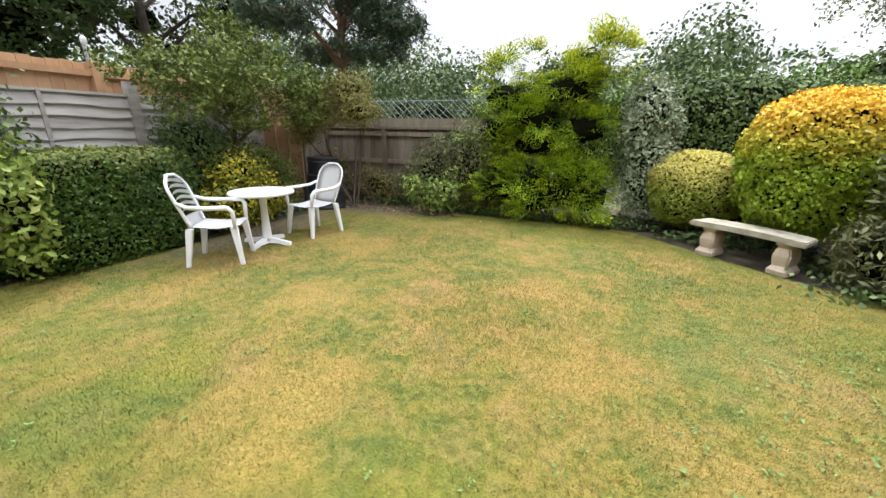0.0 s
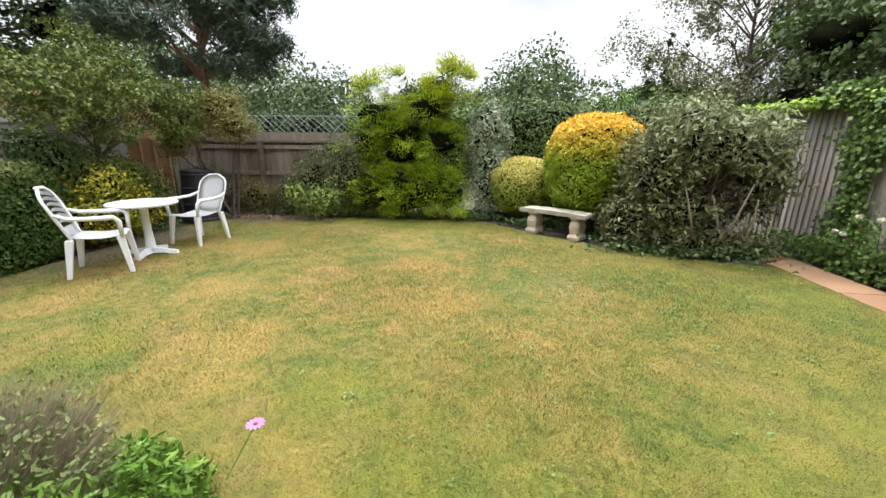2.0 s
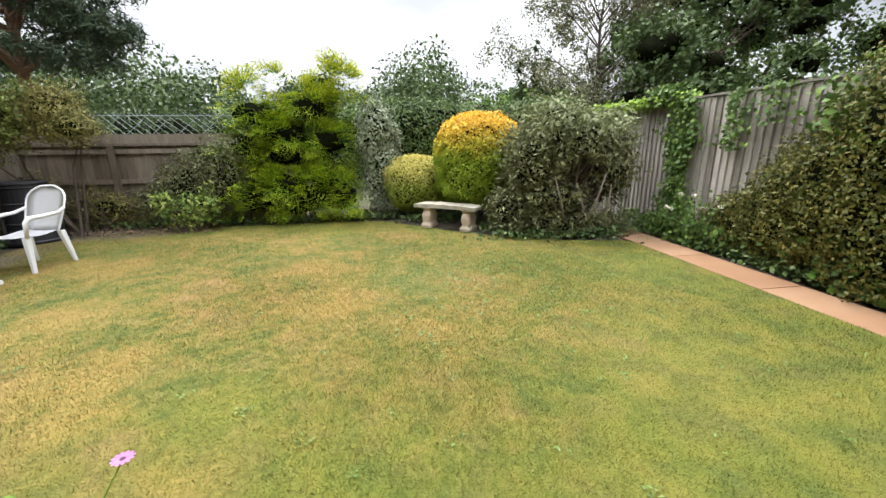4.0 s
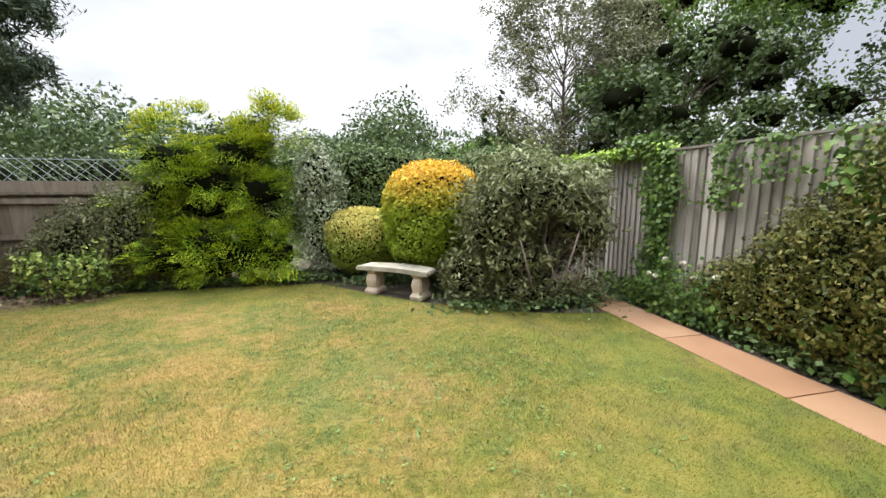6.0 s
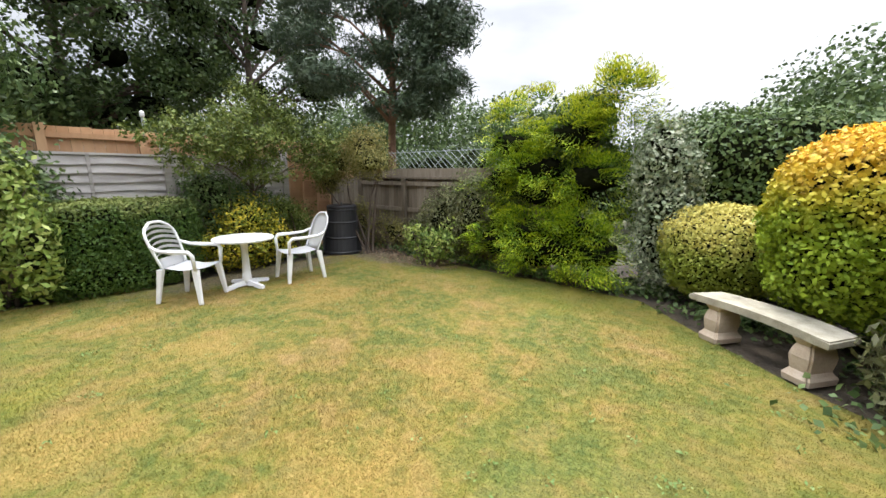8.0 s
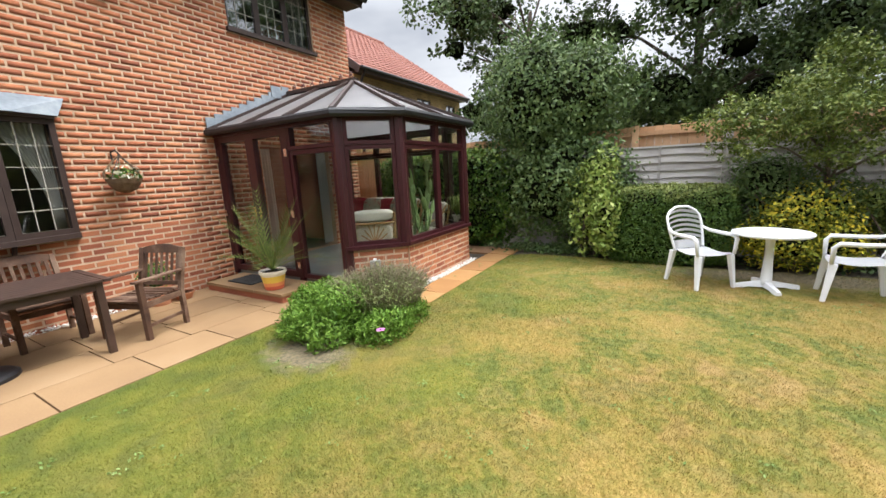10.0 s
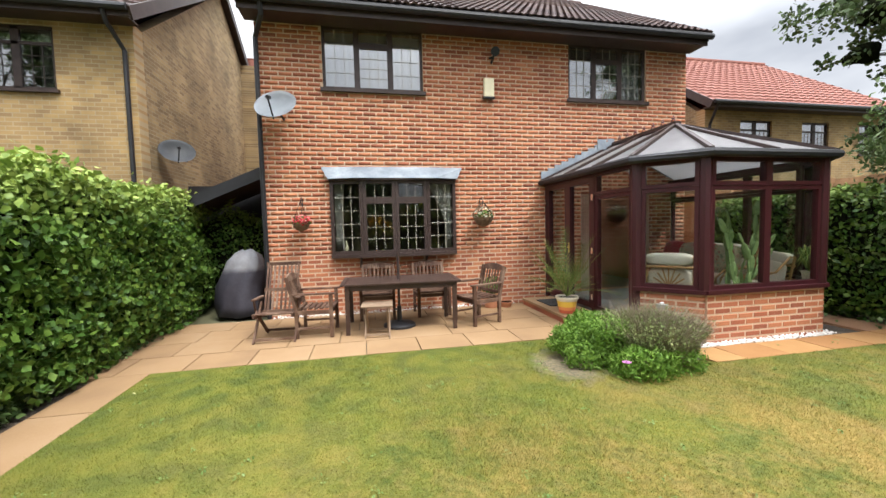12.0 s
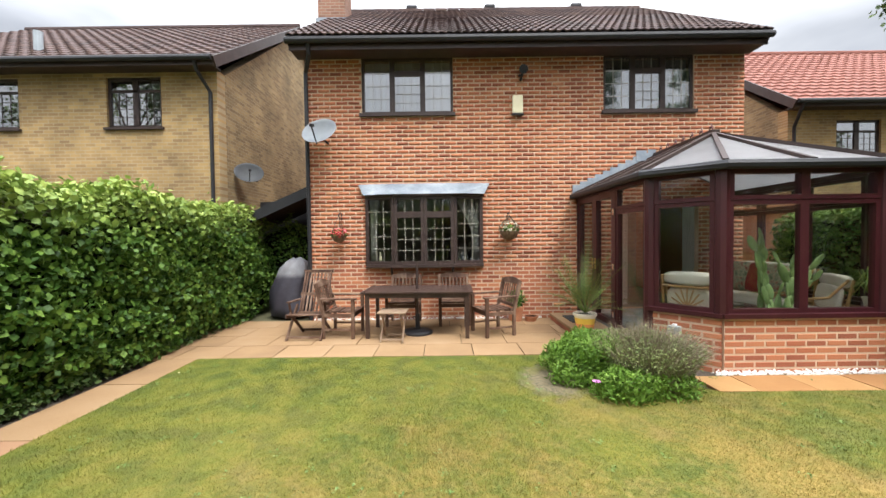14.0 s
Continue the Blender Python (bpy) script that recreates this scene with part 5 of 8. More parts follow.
# ---- build: setting ----
build_ground()
build_paths()
HOUSE = build_house()
upper_window("window_1", W1, "three-light brown casement window with pale net curtains, upstairs")
upper_window("window_2", W2, "three-light brown leaded casement window with cream curtain, upstairs")
bay_window()
for a, b, m_ in ((W1[0] + 0.05, W1[1] - 0.05, NET),):
    tagged(curtain(None, a, b, 4.03, 5.05, HOUSE_Y - 0.13, m_, lean=0, folds=14), "pale net curtain across the upstairs window", "curtain")
tagged(curtain(None, W2[0] + 0.08, W2[0] + 0.5, 4.03, 5.05, HOUSE_Y - 0.13, CURTAIN, folds=5), "cream curtain at the side of the upstairs window", "curtain")
build_garden_room()
neighbour("buff brick neighbouring house with brown tiled roof and gable end", 5.62, 14.5, -4.7, -14.0, 5.40, -9.35, 8.72,
          [(6.85, 8.05, 4.08, 5.18), (9.97, 11.37, 4.08, 5.18)], ROOFTILE)
neighbour("buff brick house with bright red tiled roof, beyond the conservatory", -16.0, -8.5, -6.6, -15.6, 5.0, -11.1, 8.4,
          [(-11.0, -9.8, 3.6, 4.6), (-13.3, -12.2, 3.6, 4.6), (-15.5, -14.6, 3.6, 4.6)], REDTILE)
build_fences()

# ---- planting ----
# yellow-green crest; top light and shade below are put into the leaf colour
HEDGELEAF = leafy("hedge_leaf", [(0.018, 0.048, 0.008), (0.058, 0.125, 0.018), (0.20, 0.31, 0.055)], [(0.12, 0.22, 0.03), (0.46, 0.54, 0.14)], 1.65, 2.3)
MIXLEAF = leafy("fine_shrub_leaf", [(0.034, 0.042, 0.012), (0.10, 0.115, 0.024), (0.25, 0.20, 0.055)])
# paler top colour paints the light from above on the clipped box
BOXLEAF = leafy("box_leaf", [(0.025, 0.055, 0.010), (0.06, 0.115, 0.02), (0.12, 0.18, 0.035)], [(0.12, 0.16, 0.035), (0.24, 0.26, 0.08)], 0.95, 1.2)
GOLDCONIFER = leafy("gold_conifer_leaf", [(0.10, 0.19, 0.010), (0.25, 0.37, 0.018), (0.60, 0.64, 0.045)], [(0.30, 0.38, 0.02), (0.70, 0.66, 0.07)], 1.9, 2.9)
GREENCONIFER = leafy("green_conifer_leaf", [(0.03, 0.08, 0.008), (0.10, 0.19, 0.015), (0.24, 0.36, 0.03)])
GOLDDOME = leafy("gold_dome_leaf", [(0.16, 0.25, 0.018), (0.32, 0.42, 0.035)], [(0.66, 0.38, 0.03), (0.78, 0.52, 0.06)], 1.15, 1.8)
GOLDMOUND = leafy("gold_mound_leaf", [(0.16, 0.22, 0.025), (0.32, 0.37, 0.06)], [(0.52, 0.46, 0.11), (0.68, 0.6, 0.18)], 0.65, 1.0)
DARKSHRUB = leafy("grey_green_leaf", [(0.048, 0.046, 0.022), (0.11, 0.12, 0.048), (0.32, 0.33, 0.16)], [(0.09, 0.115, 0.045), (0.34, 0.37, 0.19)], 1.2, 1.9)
SILVERLEAF = leafy("silver_leaf", [(0.06, 0.09, 0.05), (0.22, 0.27, 0.16), (0.56, 0.58, 0.45)])
IVY = leafy("ivy_leaf", [(0.03, 0.07, 0.015), (0.08, 0.14, 0.03), (0.2, 0.3, 0.06)])
LIMEIVY = leafy("lime_leaf", [(0.16, 0.28, 0.03), (0.34, 0.46, 0.07)])
WOODLEAF = leafy("woodland_leaf", [(0.03, 0.055, 0.02), (0.07, 0.11, 0.035), (0.13, 0.18, 0.06)])
BRIGHTWOOD = leafy("bright_woodland_leaf", [(0.06, 0.12, 0.02), (0.13, 0.22, 0.04), (0.2, 0.3, 0.07)])
PINELEAF = leafy("pine_needle", [(0.03, 0.055, 0.03), (0.07, 0.10, 0.06), (0.11, 0.15, 0.09)])
BIRCHLEAF = leafy("birch_leaf", [(0.08, 0.095, 0.045), (0.18, 0.19, 0.095), (0.33, 0.31, 0.20)])
SMALLTREE = leafy("small_tree_leaf", [(0.045, 0.07, 0.015), (0.11, 0.15, 0.028), (0.27, 0.30, 0.08)])
YELLOWSHRUB = leafy("yellow_shrub_leaf", [(0.05, 0.09, 0.015), (0.26, 0.28, 0.03), (0.80, 0.60, 0.05)])
OLIVEBUSH = leafy("olive_bush_leaf", [(0.08, 0.085, 0.02), (0.20, 0.19, 0.055), (0.38, 0.32, 0.11)])
LAURELDARK = leafy("dark_laurel_leaf", [(0.035, 0.065, 0.022), (0.08, 0.13, 0.038), (0.2, 0.26, 0.10)])
VARIEGATED = leafy("variegated_leaf", [(0.04, 0.08, 0.02), (0.17, 0.25, 0.05), (0.48, 0.50, 0.14)])
YELLOWGREEN = leafy("yellow_green_leaf", [(0.1, 0.16, 0.03), (0.22, 0.3, 0.06), (0.42, 0.44, 0.14)])
CATMINT = leafy("grey_herb_leaf", [(0.07, 0.11, 0.03), (0.16, 0.21, 0.06), (0.29, 0.31, 0.13)])
DAISYLEAF = leafy("daisy_leaf", [(0.045, 0.10, 0.012), (0.11, 0.215, 0.024), (0.24, 0.36, 0.07)])

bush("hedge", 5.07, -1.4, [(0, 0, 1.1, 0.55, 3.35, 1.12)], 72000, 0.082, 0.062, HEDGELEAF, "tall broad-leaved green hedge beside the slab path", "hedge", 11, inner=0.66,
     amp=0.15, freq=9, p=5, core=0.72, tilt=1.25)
bush("shrub_hedge", 4.97, 2.56, [(0.0, -1.1, 1.05, 0.6, 0.85, 1.22), (0.03, -0.5, 0.85, 0.5, 0.6, 0.92), (0.05, -0.05, 0.66, 0.46, 0.55, 0.72), (0.08, 0.5, 0.42, 0.38, 0.6, 0.48)], 56000, 0.045, 0.024, MIXLEAF, "fine-leaved mixed green and bronze shrub against the fence",
     "shrub", 12, amp=0.2, freq=5, p=2.3, stems=6, inner=0.65, core=0.74)
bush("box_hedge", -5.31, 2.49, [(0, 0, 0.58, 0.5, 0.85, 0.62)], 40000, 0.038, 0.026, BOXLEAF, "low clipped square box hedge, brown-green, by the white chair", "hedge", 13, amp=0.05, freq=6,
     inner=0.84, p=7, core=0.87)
bush("gold_dome", 2.22, 6.03, [(0, 0, 1.12, 0.80, 0.74, 0.83)], 32000, 0.047, 0.031, GOLDDOME, "clipped dome bush, orange-gold on top and lime green below", "topiary bush", 14,
     amp=0.06, freq=6, inner=0.8, p=2.8, core=0.84)
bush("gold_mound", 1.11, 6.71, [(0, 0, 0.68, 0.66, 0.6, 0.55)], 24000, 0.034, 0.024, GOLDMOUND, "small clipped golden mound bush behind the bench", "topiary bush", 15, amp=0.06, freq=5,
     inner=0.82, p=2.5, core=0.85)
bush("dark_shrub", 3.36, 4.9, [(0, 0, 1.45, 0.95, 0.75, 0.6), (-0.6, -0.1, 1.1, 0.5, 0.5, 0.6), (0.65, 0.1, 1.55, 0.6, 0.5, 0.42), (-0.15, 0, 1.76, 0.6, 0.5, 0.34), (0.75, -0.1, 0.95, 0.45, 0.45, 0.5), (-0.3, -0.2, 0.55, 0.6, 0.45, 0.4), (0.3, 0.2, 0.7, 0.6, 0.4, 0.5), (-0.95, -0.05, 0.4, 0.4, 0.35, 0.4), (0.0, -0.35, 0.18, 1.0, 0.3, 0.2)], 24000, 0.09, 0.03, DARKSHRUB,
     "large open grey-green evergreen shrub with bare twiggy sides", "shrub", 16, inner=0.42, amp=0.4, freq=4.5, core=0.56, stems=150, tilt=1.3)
sh_ = [o for o in scene.objects if o.name.startswith("dark_shrub")][0]
for a, c, d in (((-0.1, -0.42, 0.05), (-0.28, -0.6, 0.5), (-0.42, -0.6, 0.95)), ((0.0, -0.42, 0.05), (0.06, -0.62, 0.45), (-0.08, -0.62, 0.85)), ((0.1, -0.42, 0.05), (0.24, -0.62, 0.5), (0.42, -0.58, 1.0)),
                ((0.3, -0.40, 0.05), (0.5, -0.58, 0.5), (0.52, -0.56, 0.8))):
    part("bare_stem", rod(bmesh.new(), [a, c, d], [0.024, 0.017, 0.009], 7), BARESTEM, sh_, "pale bare stem", smooth=True)
CON = [(-0.1, 0.0, 0.42, 1.15, 0.62, 0.45), (-0.85, -0.05, 0.48, 0.5, 0.5, 0.42), (0.7, -0.05, 0.45, 0.55, 0.5, 0.42), (-0.2, -0.22, 0.72, 0.6, 0.42, 0.3), (0.45, -0.1, 0.78, 0.45, 0.42, 0.28),
       (-0.2, 0.3, 1.3, 1.15, 0.5, 0.55), (-0.95, 0.12, 1.45, 0.42, 0.42, 0.32), (-0.3, 0.05, 1.65, 0.7, 0.45, 0.32), (0.55, 0.15, 1.5, 0.55, 0.45, 0.35), (-0.75, 0.15, 2.0, 0.55, 0.45, 0.34),
       (0.25, 0.2, 2.1, 0.6, 0.45, 0.36), (0.95, 0.25, 2.1, 0.45, 0.4, 0.36), (-0.9, 0.3, 2.36, 0.34, 0.34, 0.38), (-0.4, 0.35, 2.42, 0.2, 0.22, 0.36), (0.25, 0.35, 2.3, 0.32, 0.35, 0.36),
       (0.8, 0.35, 2.5, 0.42, 0.4, 0.42), (0.75, 0.36, 2.74, 0.25, 0.25, 0.34)]
cf = thing("golden_conifer", -1.1, 6.87, 0, 0, "broad golden-green conifer with two peaks, at the back of the lawn", "conifer")
rsx = np.random.RandomState(3)
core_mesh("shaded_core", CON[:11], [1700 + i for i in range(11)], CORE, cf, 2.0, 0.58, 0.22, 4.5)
inner_, tips_ = fronds(rsx, CON, 3300, 42, 0.036, 0.018, 0.22, 4.5, 17, 0.27)
mesh_np("foliage", inner_, [(0, 1, 2, 3)], 4, GREENCONIFER, cf)
mesh_np("young_foliage", tips_, [(0, 1, 2, 3)], 4, GOLDCONIFER, cf)
bush("laurel", -1.05, 7.25, [(0, 0, 2.1, 0.55, 0.35, 0.55), (0.35, 0.0, 2.35, 0.4, 0.3, 0.4), (-0.3, 0, 1.7, 0.6, 0.3, 0.5)], 7000, 0.08, 0.04, LAURELDARK,
     "dark glossy-leaved shrub growing through the back of the golden conifer", "shrub", 96, inner=0.5, amp=0.25, core=0.6, stems=6)
bush("silver_shrub", 0.5, 6.85, [(0, 0, 0.85, 0.45, 0.4, 0.85), (-0.1, 0, 1.65, 0.42, 0.35, 0.6)], 9500, 0.055, 0.03, SILVERLEAF, "silvery variegated shrub beside the golden conifer", "shrub", 18, amp=0.3, freq=4.5,
     inner=0.6, core=0.66)
bush("back_hedge", 2.55, 7.6, [(0, 0, 1.05, 2.6, 0.6, 1.15), (-1.2, 0, 1.5, 1.3, 0.55, 0.85), (1.5, 0, 1.55, 1.3, 0.6, 0.85)], 36000, 0.062, 0.04, LAURELDARK, "dark green hedge closing the back border", "hedge", 19,
     amp=0.12, p=3)
bush("border_shrub", -3.05, 6.68, [(0, 0, 0.7, 0.6, 0.3, 0.7), (0.6, 0.0, 0.85, 0.5, 0.32, 0.8), (-0.6, 0.05, 0.4, 0.4, 0.25, 0.4)], 11000, 0.055, 0.024, DARKSHRUB, "dull green twiggy shrub in front of the back fence", "shrub", 20, inner=0.4, amp=0.25,
     core=0.5, stems=30)
bush("ivy_clump", -2.3, 6.95, [(0, 0, 1.2, 0.7, 0.12, 0.3), (0.3, 0, 0.8, 0.5, 0.14, 0.6)], 3500, 0.06, 0.05, LAURELDARK, "dark ivy hanging over the back fence", "climber", 91, inner=0.6, amp=0.3, core=0.6)
bush("variegated_shrub", -2.9, 6.08, [(0, 0, 0.35, 0.42, 0.26, 0.33), (-0.35, 0, 0.5, 0.2, 0.2, 0.25), (0.3, 0.05, 0.45, 0.25, 0.2, 0.3)], 1700, 0.075, 0.035, VARIEGATED, "pale yellow-green variegated shrub at the lawn edge", "shrub", 21, inner=0.15, amp=0.45,
     core=0.35, stems=14)
bush("corner_shrub", -4.45, 6.68, [(0, 0, 0.35, 0.8, 0.22, 0.4), (-1.0, 0, 0.5, 0.4, 0.22, 0.55)], 5000, 0.045, 0.02, OLIVEBUSH, "low straggly olive shrub along the corner fence", "shrub", 92, inner=0.3, amp=0.3, core=0.35, stems=30)
bush("fern_shrub", -5.36, 5.11, [(0, 0, 0.5, 0.4, 0.3, 0.5), (0, -0.3, 0.9, 0.3, 0.3, 0.3)], 4200, 0.06, 0.02, SMALLTREE, "bright green feathery shrub near the compost bin", "shrub", 93, inner=0.3, amp=0.3, core=0.4, stems=12)
bush("under_shrub", -5.45, 3.96, [(0, 0.1, 0.75, 0.4, 1.0, 0.75), (0, -0.3, 1.25, 0.35, 0.5, 0.4)], 8000, 0.055, 0.03, LAURELDARK, "dark leafy shrub under the small tree", "shrub", 94, inner=0.5, amp=0.25, core=0.6, stems=10)
bush("light_shrub", -5.36, 1.3, [(0, 0, 0.8, 0.45, 0.45, 0.8), (0.1, 0.15, 1.35, 0.3, 0.35, 0.45), (0.5, 0.3, 0.7, 0.25, 0.25, 0.6)], 5200, 0.085, 0.042, YELLOWGREEN, "light green leafy shrub beside the tall dark one", "shrub", 24, inner=0.3, amp=0.38, core=0.5,
     stems=14)
bush("yellow_shrub", -5.16, 4.05, [(0, 0, 0.8, 0.42, 0.55, 0.42), (0.15, -0.25, 0.42, 0.42, 0.6, 0.4), (0.1, 0.4, 0.4, 0.35, 0.3, 0.35)], 6800, 0.05, 0.03, YELLOWSHRUB, "bright yellow-leaved shrub behind the white table", "shrub", 22, inner=0.4, amp=0.3,
     core=0.55, stems=4)
bush("west_shrub", -6.08, 0.43, [(0, 0, 1.3, 1.0, 1.5, 1.35), (0.1, -0.1, 2.75, 0.95, 1.5, 1.3), (0.45, 0.9, 0.9, 0.6, 0.7, 0.9)], 36000, 0.085, 0.045, LAURELDARK, "tall dark evergreen shrub between conservatory and fence",
     "shrub", 23, inner=0.55, amp=0.34, freq=4.5, core=0.66, stems=14)
bush("standard_bush", -4.58, 6.13, [(0, 0, 2.05, 0.5, 0.45, 0.4), (0.2, -0.05, 1.75, 0.42, 0.4, 0.3), (-0.5, -0.25, 1.8, 0.42, 0.4, 0.42), (-0.75, -0.35, 1.45, 0.3, 0.3, 0.35)], 14000, 0.04, 0.024, OLIVEBUSH, "olive and tan clipped bush head above the compost bin", "shrub", 25, inner=0.35, amp=0.28,
     core=0.45, p=2.4, stems=4)

SM = [(0.2, -1.2, 2.15, 0.5, 0.5, 0.3), (0.3, 1.2, 2.1, 0.5, 0.5, 0.3), (0.5, -0.3, 2.15, 0.6, 0.6, 0.35), (0, 0, 1.9, 0.6, 0.6, 0.35), (0.3, -0.6, 2.0, 0.5, 0.55, 0.3), (0.2, 0.7, 2.0, 0.5, 0.6, 0.35), (0.1, -0.2, 2.4, 0.5, 0.6, 0.35), (0.2, 0.4, 2.5, 0.45, 0.5, 0.3), (0, 0, 2.85, 0.35, 0.4, 0.25),
      (0.4, -1.0, 1.75, 0.35, 0.4, 0.25), (0.4, 1.0, 1.7, 0.4, 0.4, 0.3), (0.3, 0.1, 1.55, 0.4, 0.4, 0.2)]
tree("small_tree", -5.3, 4.28, 2.2, 0.06, SM, 17000, 0.056, 0.028, SMALLTREE, "small multi-branched garden tree with airy green leaves", 31, inner=0.2)
PC = []
for i in range(34):
    z = 3.3 + 7.2 * i / 33
    a = i * 2.4
    r = (2.5 - 0.16 * abs(z - 5)) * (0.45 + 0.5 * ((i * 7) % 5) / 4)
    PC.append((0.1 + r * math.cos(a), r * math.sin(a), z, 1.0, 1.0, 0.36))
PC += [(1.75 - 0.12 * k, -0.2 + 0.35 * (k % 3), 3.9 + 0.85 * k, 0.85, 0.85, 0.36) for k in range(7)]
tree("pine_tree", -6.85, 8.9, 9.8, 0.13, PC, 84000, 0.17, 0.034, PINELEAF, "tall dark pine with reddish trunk beyond the fence", 32, bark=PINEBARK, inner=0.2, limbs=34)


def crown(seed, n, rx, ry, z0, z1, r):
    rs = np.random.RandomState(seed)
    out = []
    for i in range(n):
        a, u = rs.uniform(0, 6.28), rs.uniform(0.15, 1) ** 0.6
        z = rs.uniform(z0, z1)
        k = math.sqrt(max(0.1, 1 - ((z - (z0 + z1) / 2) / ((z1 - z0) / 2 * 1.1)) ** 2))
        s = r * rs.uniform(0.7, 1.3)
        out.append((rx * u * k * math.cos(a), ry * u * k * math.sin(a), z, s, s, s * 0.7))
    return out


for i, (x, y, h, rx, z0, seed, leaf, cnt, lab) in enumerate([
        (-12.5, 3.0, 11, 3.4, 3.0, 1, WOODLEAF, 22000, "large dark broadleaf tree beyond the side fence"),
        (-13.0, 8.0, 12, 3.6, 2.8, 2, WOODLEAF, 22000, "large dark broadleaf tree beyond the side fence"),
        (-11.0, -1.5, 9, 3.0, 2.5, 3, WOODLEAF, 14000, "dark broadleaf tree behind the conservatory"),
        (13.0, 11.5, 9, 3.6, 1.2, 5, BRIGHTWOOD, 18000, "full green broadleaf tree beyond the side fence"),
        (9.5, 9.0, 5.5, 2.6, 0.5, 6, WOODLEAF, 12000, "dark green tree beyond the side fence"),
        (15.0, 4.5, 9.5, 4.0, 1.0, 8, WOODLEAF, 18000, "large dark tree beyond the hedge"),
        (6.0, 14.0, 3.3, 2.4, 0.3, 9, BRIGHTWOOD, 9000, "light green low tree beyond the back hedge")]):
    tree("broadleaf_tree", x, y, h * 0.7, 0.2, crown(seed, 34, rx, rx, z0, h, rx * 0.36), int(cnt * 1.7), 0.125, 0.085, leaf, lab, 40 + i, inner=0.3, limbs=20, core=0.36)
tree("birch_tree", 8.3, 12.8, 7.5, 0.09, crown(7, 64, 3.5, 2.8, 1.7, 8.4, 1.0), 50000, 0.09, 0.058, BIRCHLEAF, "airy silver birch with small grey-green leaves", 60, inner=0.1, droop=0.6, limbs=46)
# woodland far off
wd = thing("woodland", label="distant dark wood along the skyline", category="trees", kind="stuff")
rs = np.random.RandomState(77)
pts_, nor_ = [], []
for i in range(120):
    a = radians(rs.uniform(-75, 75))
    R = rs.uniform(34, 52)
    x, y = R * math.sin(a), R * math.cos(a)
    hh = (rs.uniform(6.5, 9.5) + 1.5 * math.sin(a * 7)) * (0.68 if a > 0.2 else 1)
    p, q = shell(rs, (x, y, hh * 0.5, 3.8, 3.8, hh * 0.5), 1150, 0.7, 0.2, 3)
    pts_.append(p)
    nor_.append(q)
mesh_np("far_leaves", leaves(rs, np.concatenate(pts_), np.concatenate(nor_), 0.33, 0.24), [(0, 1, 2, 3)], 4, WOODLEAF, wd)
ml = thing("field_hedge", label="mid-distance green hedgerow behind the back border", category="hedge", kind="stuff")
pts_, nor_, row_ = [], [], []
for i in range(40):
    x = -16 + i * 1.0
    row_.append((x, 14 + rs.uniform(-1, 1), 1.2, 1.2, 1.0, rs.uniform(1.1, 1.9) * (0.85 if x > 3 else 1)))
    p, q = shell(rs, row_[-1], 1350, 0.7, 0.2, 3)
    pts_.append(p)
    nor_.append(q)
for nm_, sl_, m_ in (("dark_hedgerow_leaves", slice(0, 15), WOODLEAF), ("hedgerow_leaves", slice(15, 40), BRIGHTWOOD)):
    mesh_np(nm_, leaves(rs, np.concatenate(pts_[sl_]), np.concatenate(nor_[sl_]), 0.1, 0.065), [(0, 1, 2, 3)], 4, m_, ml)
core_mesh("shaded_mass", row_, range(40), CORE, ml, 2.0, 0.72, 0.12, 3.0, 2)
SPIKY = [(0, 0, 2.2, 0.7, 0.6, 0.9), (-0.35, 0, 3.0, 0.35, 0.35, 0.5), (0.3, 0, 3.1, 0.35, 0.35, 0.4), (0.1, 0, 3.7, 0.16, 0.16, 0.5), (-0.45, 0, 3.9, 0.07, 0.07, 0.55), (0.55, 0, 4.1, 0.08, 0.08, 0.55), (0.12, 0, 4.6, 0.06, 0.06, 0.4)]
tree("broadleaf_tree", 5.7, 12.4, 3.4, 0.08, SPIKY, 9000, 0.09, 0.05, WOODLEAF, "dark slender tree with thin upright shoots beyond the back hedge", 72, inner=0.2)


def ivy_patch():
    th = thing("ivy", label="ivy climbing over the tall side fence", category="climber")
    rs = np.random.RandomState(8)
    P = []
    for y0, w0, z0, z1, n in ((4.2, 0.26, 0.1, 2.0, 2700), (3.35, 0.16, 1.3, 2.05, 260), (2.85, 0.3, 1.6, 2.05, 130), (2.3, 0.12, 1.0, 2.05, 160), (1.5, 0.7, 1.95, 2.2, 900), (4.6, 0.6, 1.95, 2.25, 900), (4.1, 1.0, 0.0, 0.3, 900), (3.6, 0.5, 0.0, 0.35, 500)):
        z = rs.uniform(z0, z1, n)
        y = y0 + rs.normal(size=n) * w0 * 0.5 * (1 + 0.4 * np.sin(z * 5))
        P.append(np.stack([4.9 - np.abs(rs.normal(size=n)) * 0.06 - 0.02 - (z < 0.35) * rs.uniform(0, 0.25, n), y, z], 1))
    P = np.concatenate(P)
    N = np.tile(np.array([[-1.0, 0, 0.3]]), (len(P), 1))
    mesh_np("foliage", leaves(rs, P, N, 0.058, 0.05, 0.3, 0.7), [(0, 1, 2, 3)], 4, IVY, th)
    n = 3000
    y = rs.uniform(4.2, 6.8, n)
    P = np.stack([4.95 - rs.uniform(-0.2, 0.18, n), y, 2.03 + rs.normal(size=n) * 0.05], 1)
    mesh_np("lime_foliage", leaves(rs, P, np.tile(np.array([[-0.4, 0, 1.0]]), (n, 1)), 0.062, 0.05, 0.1, 0.7), [(0, 1, 2, 3)], 4, LIMEIVY, th)


ivy_patch()


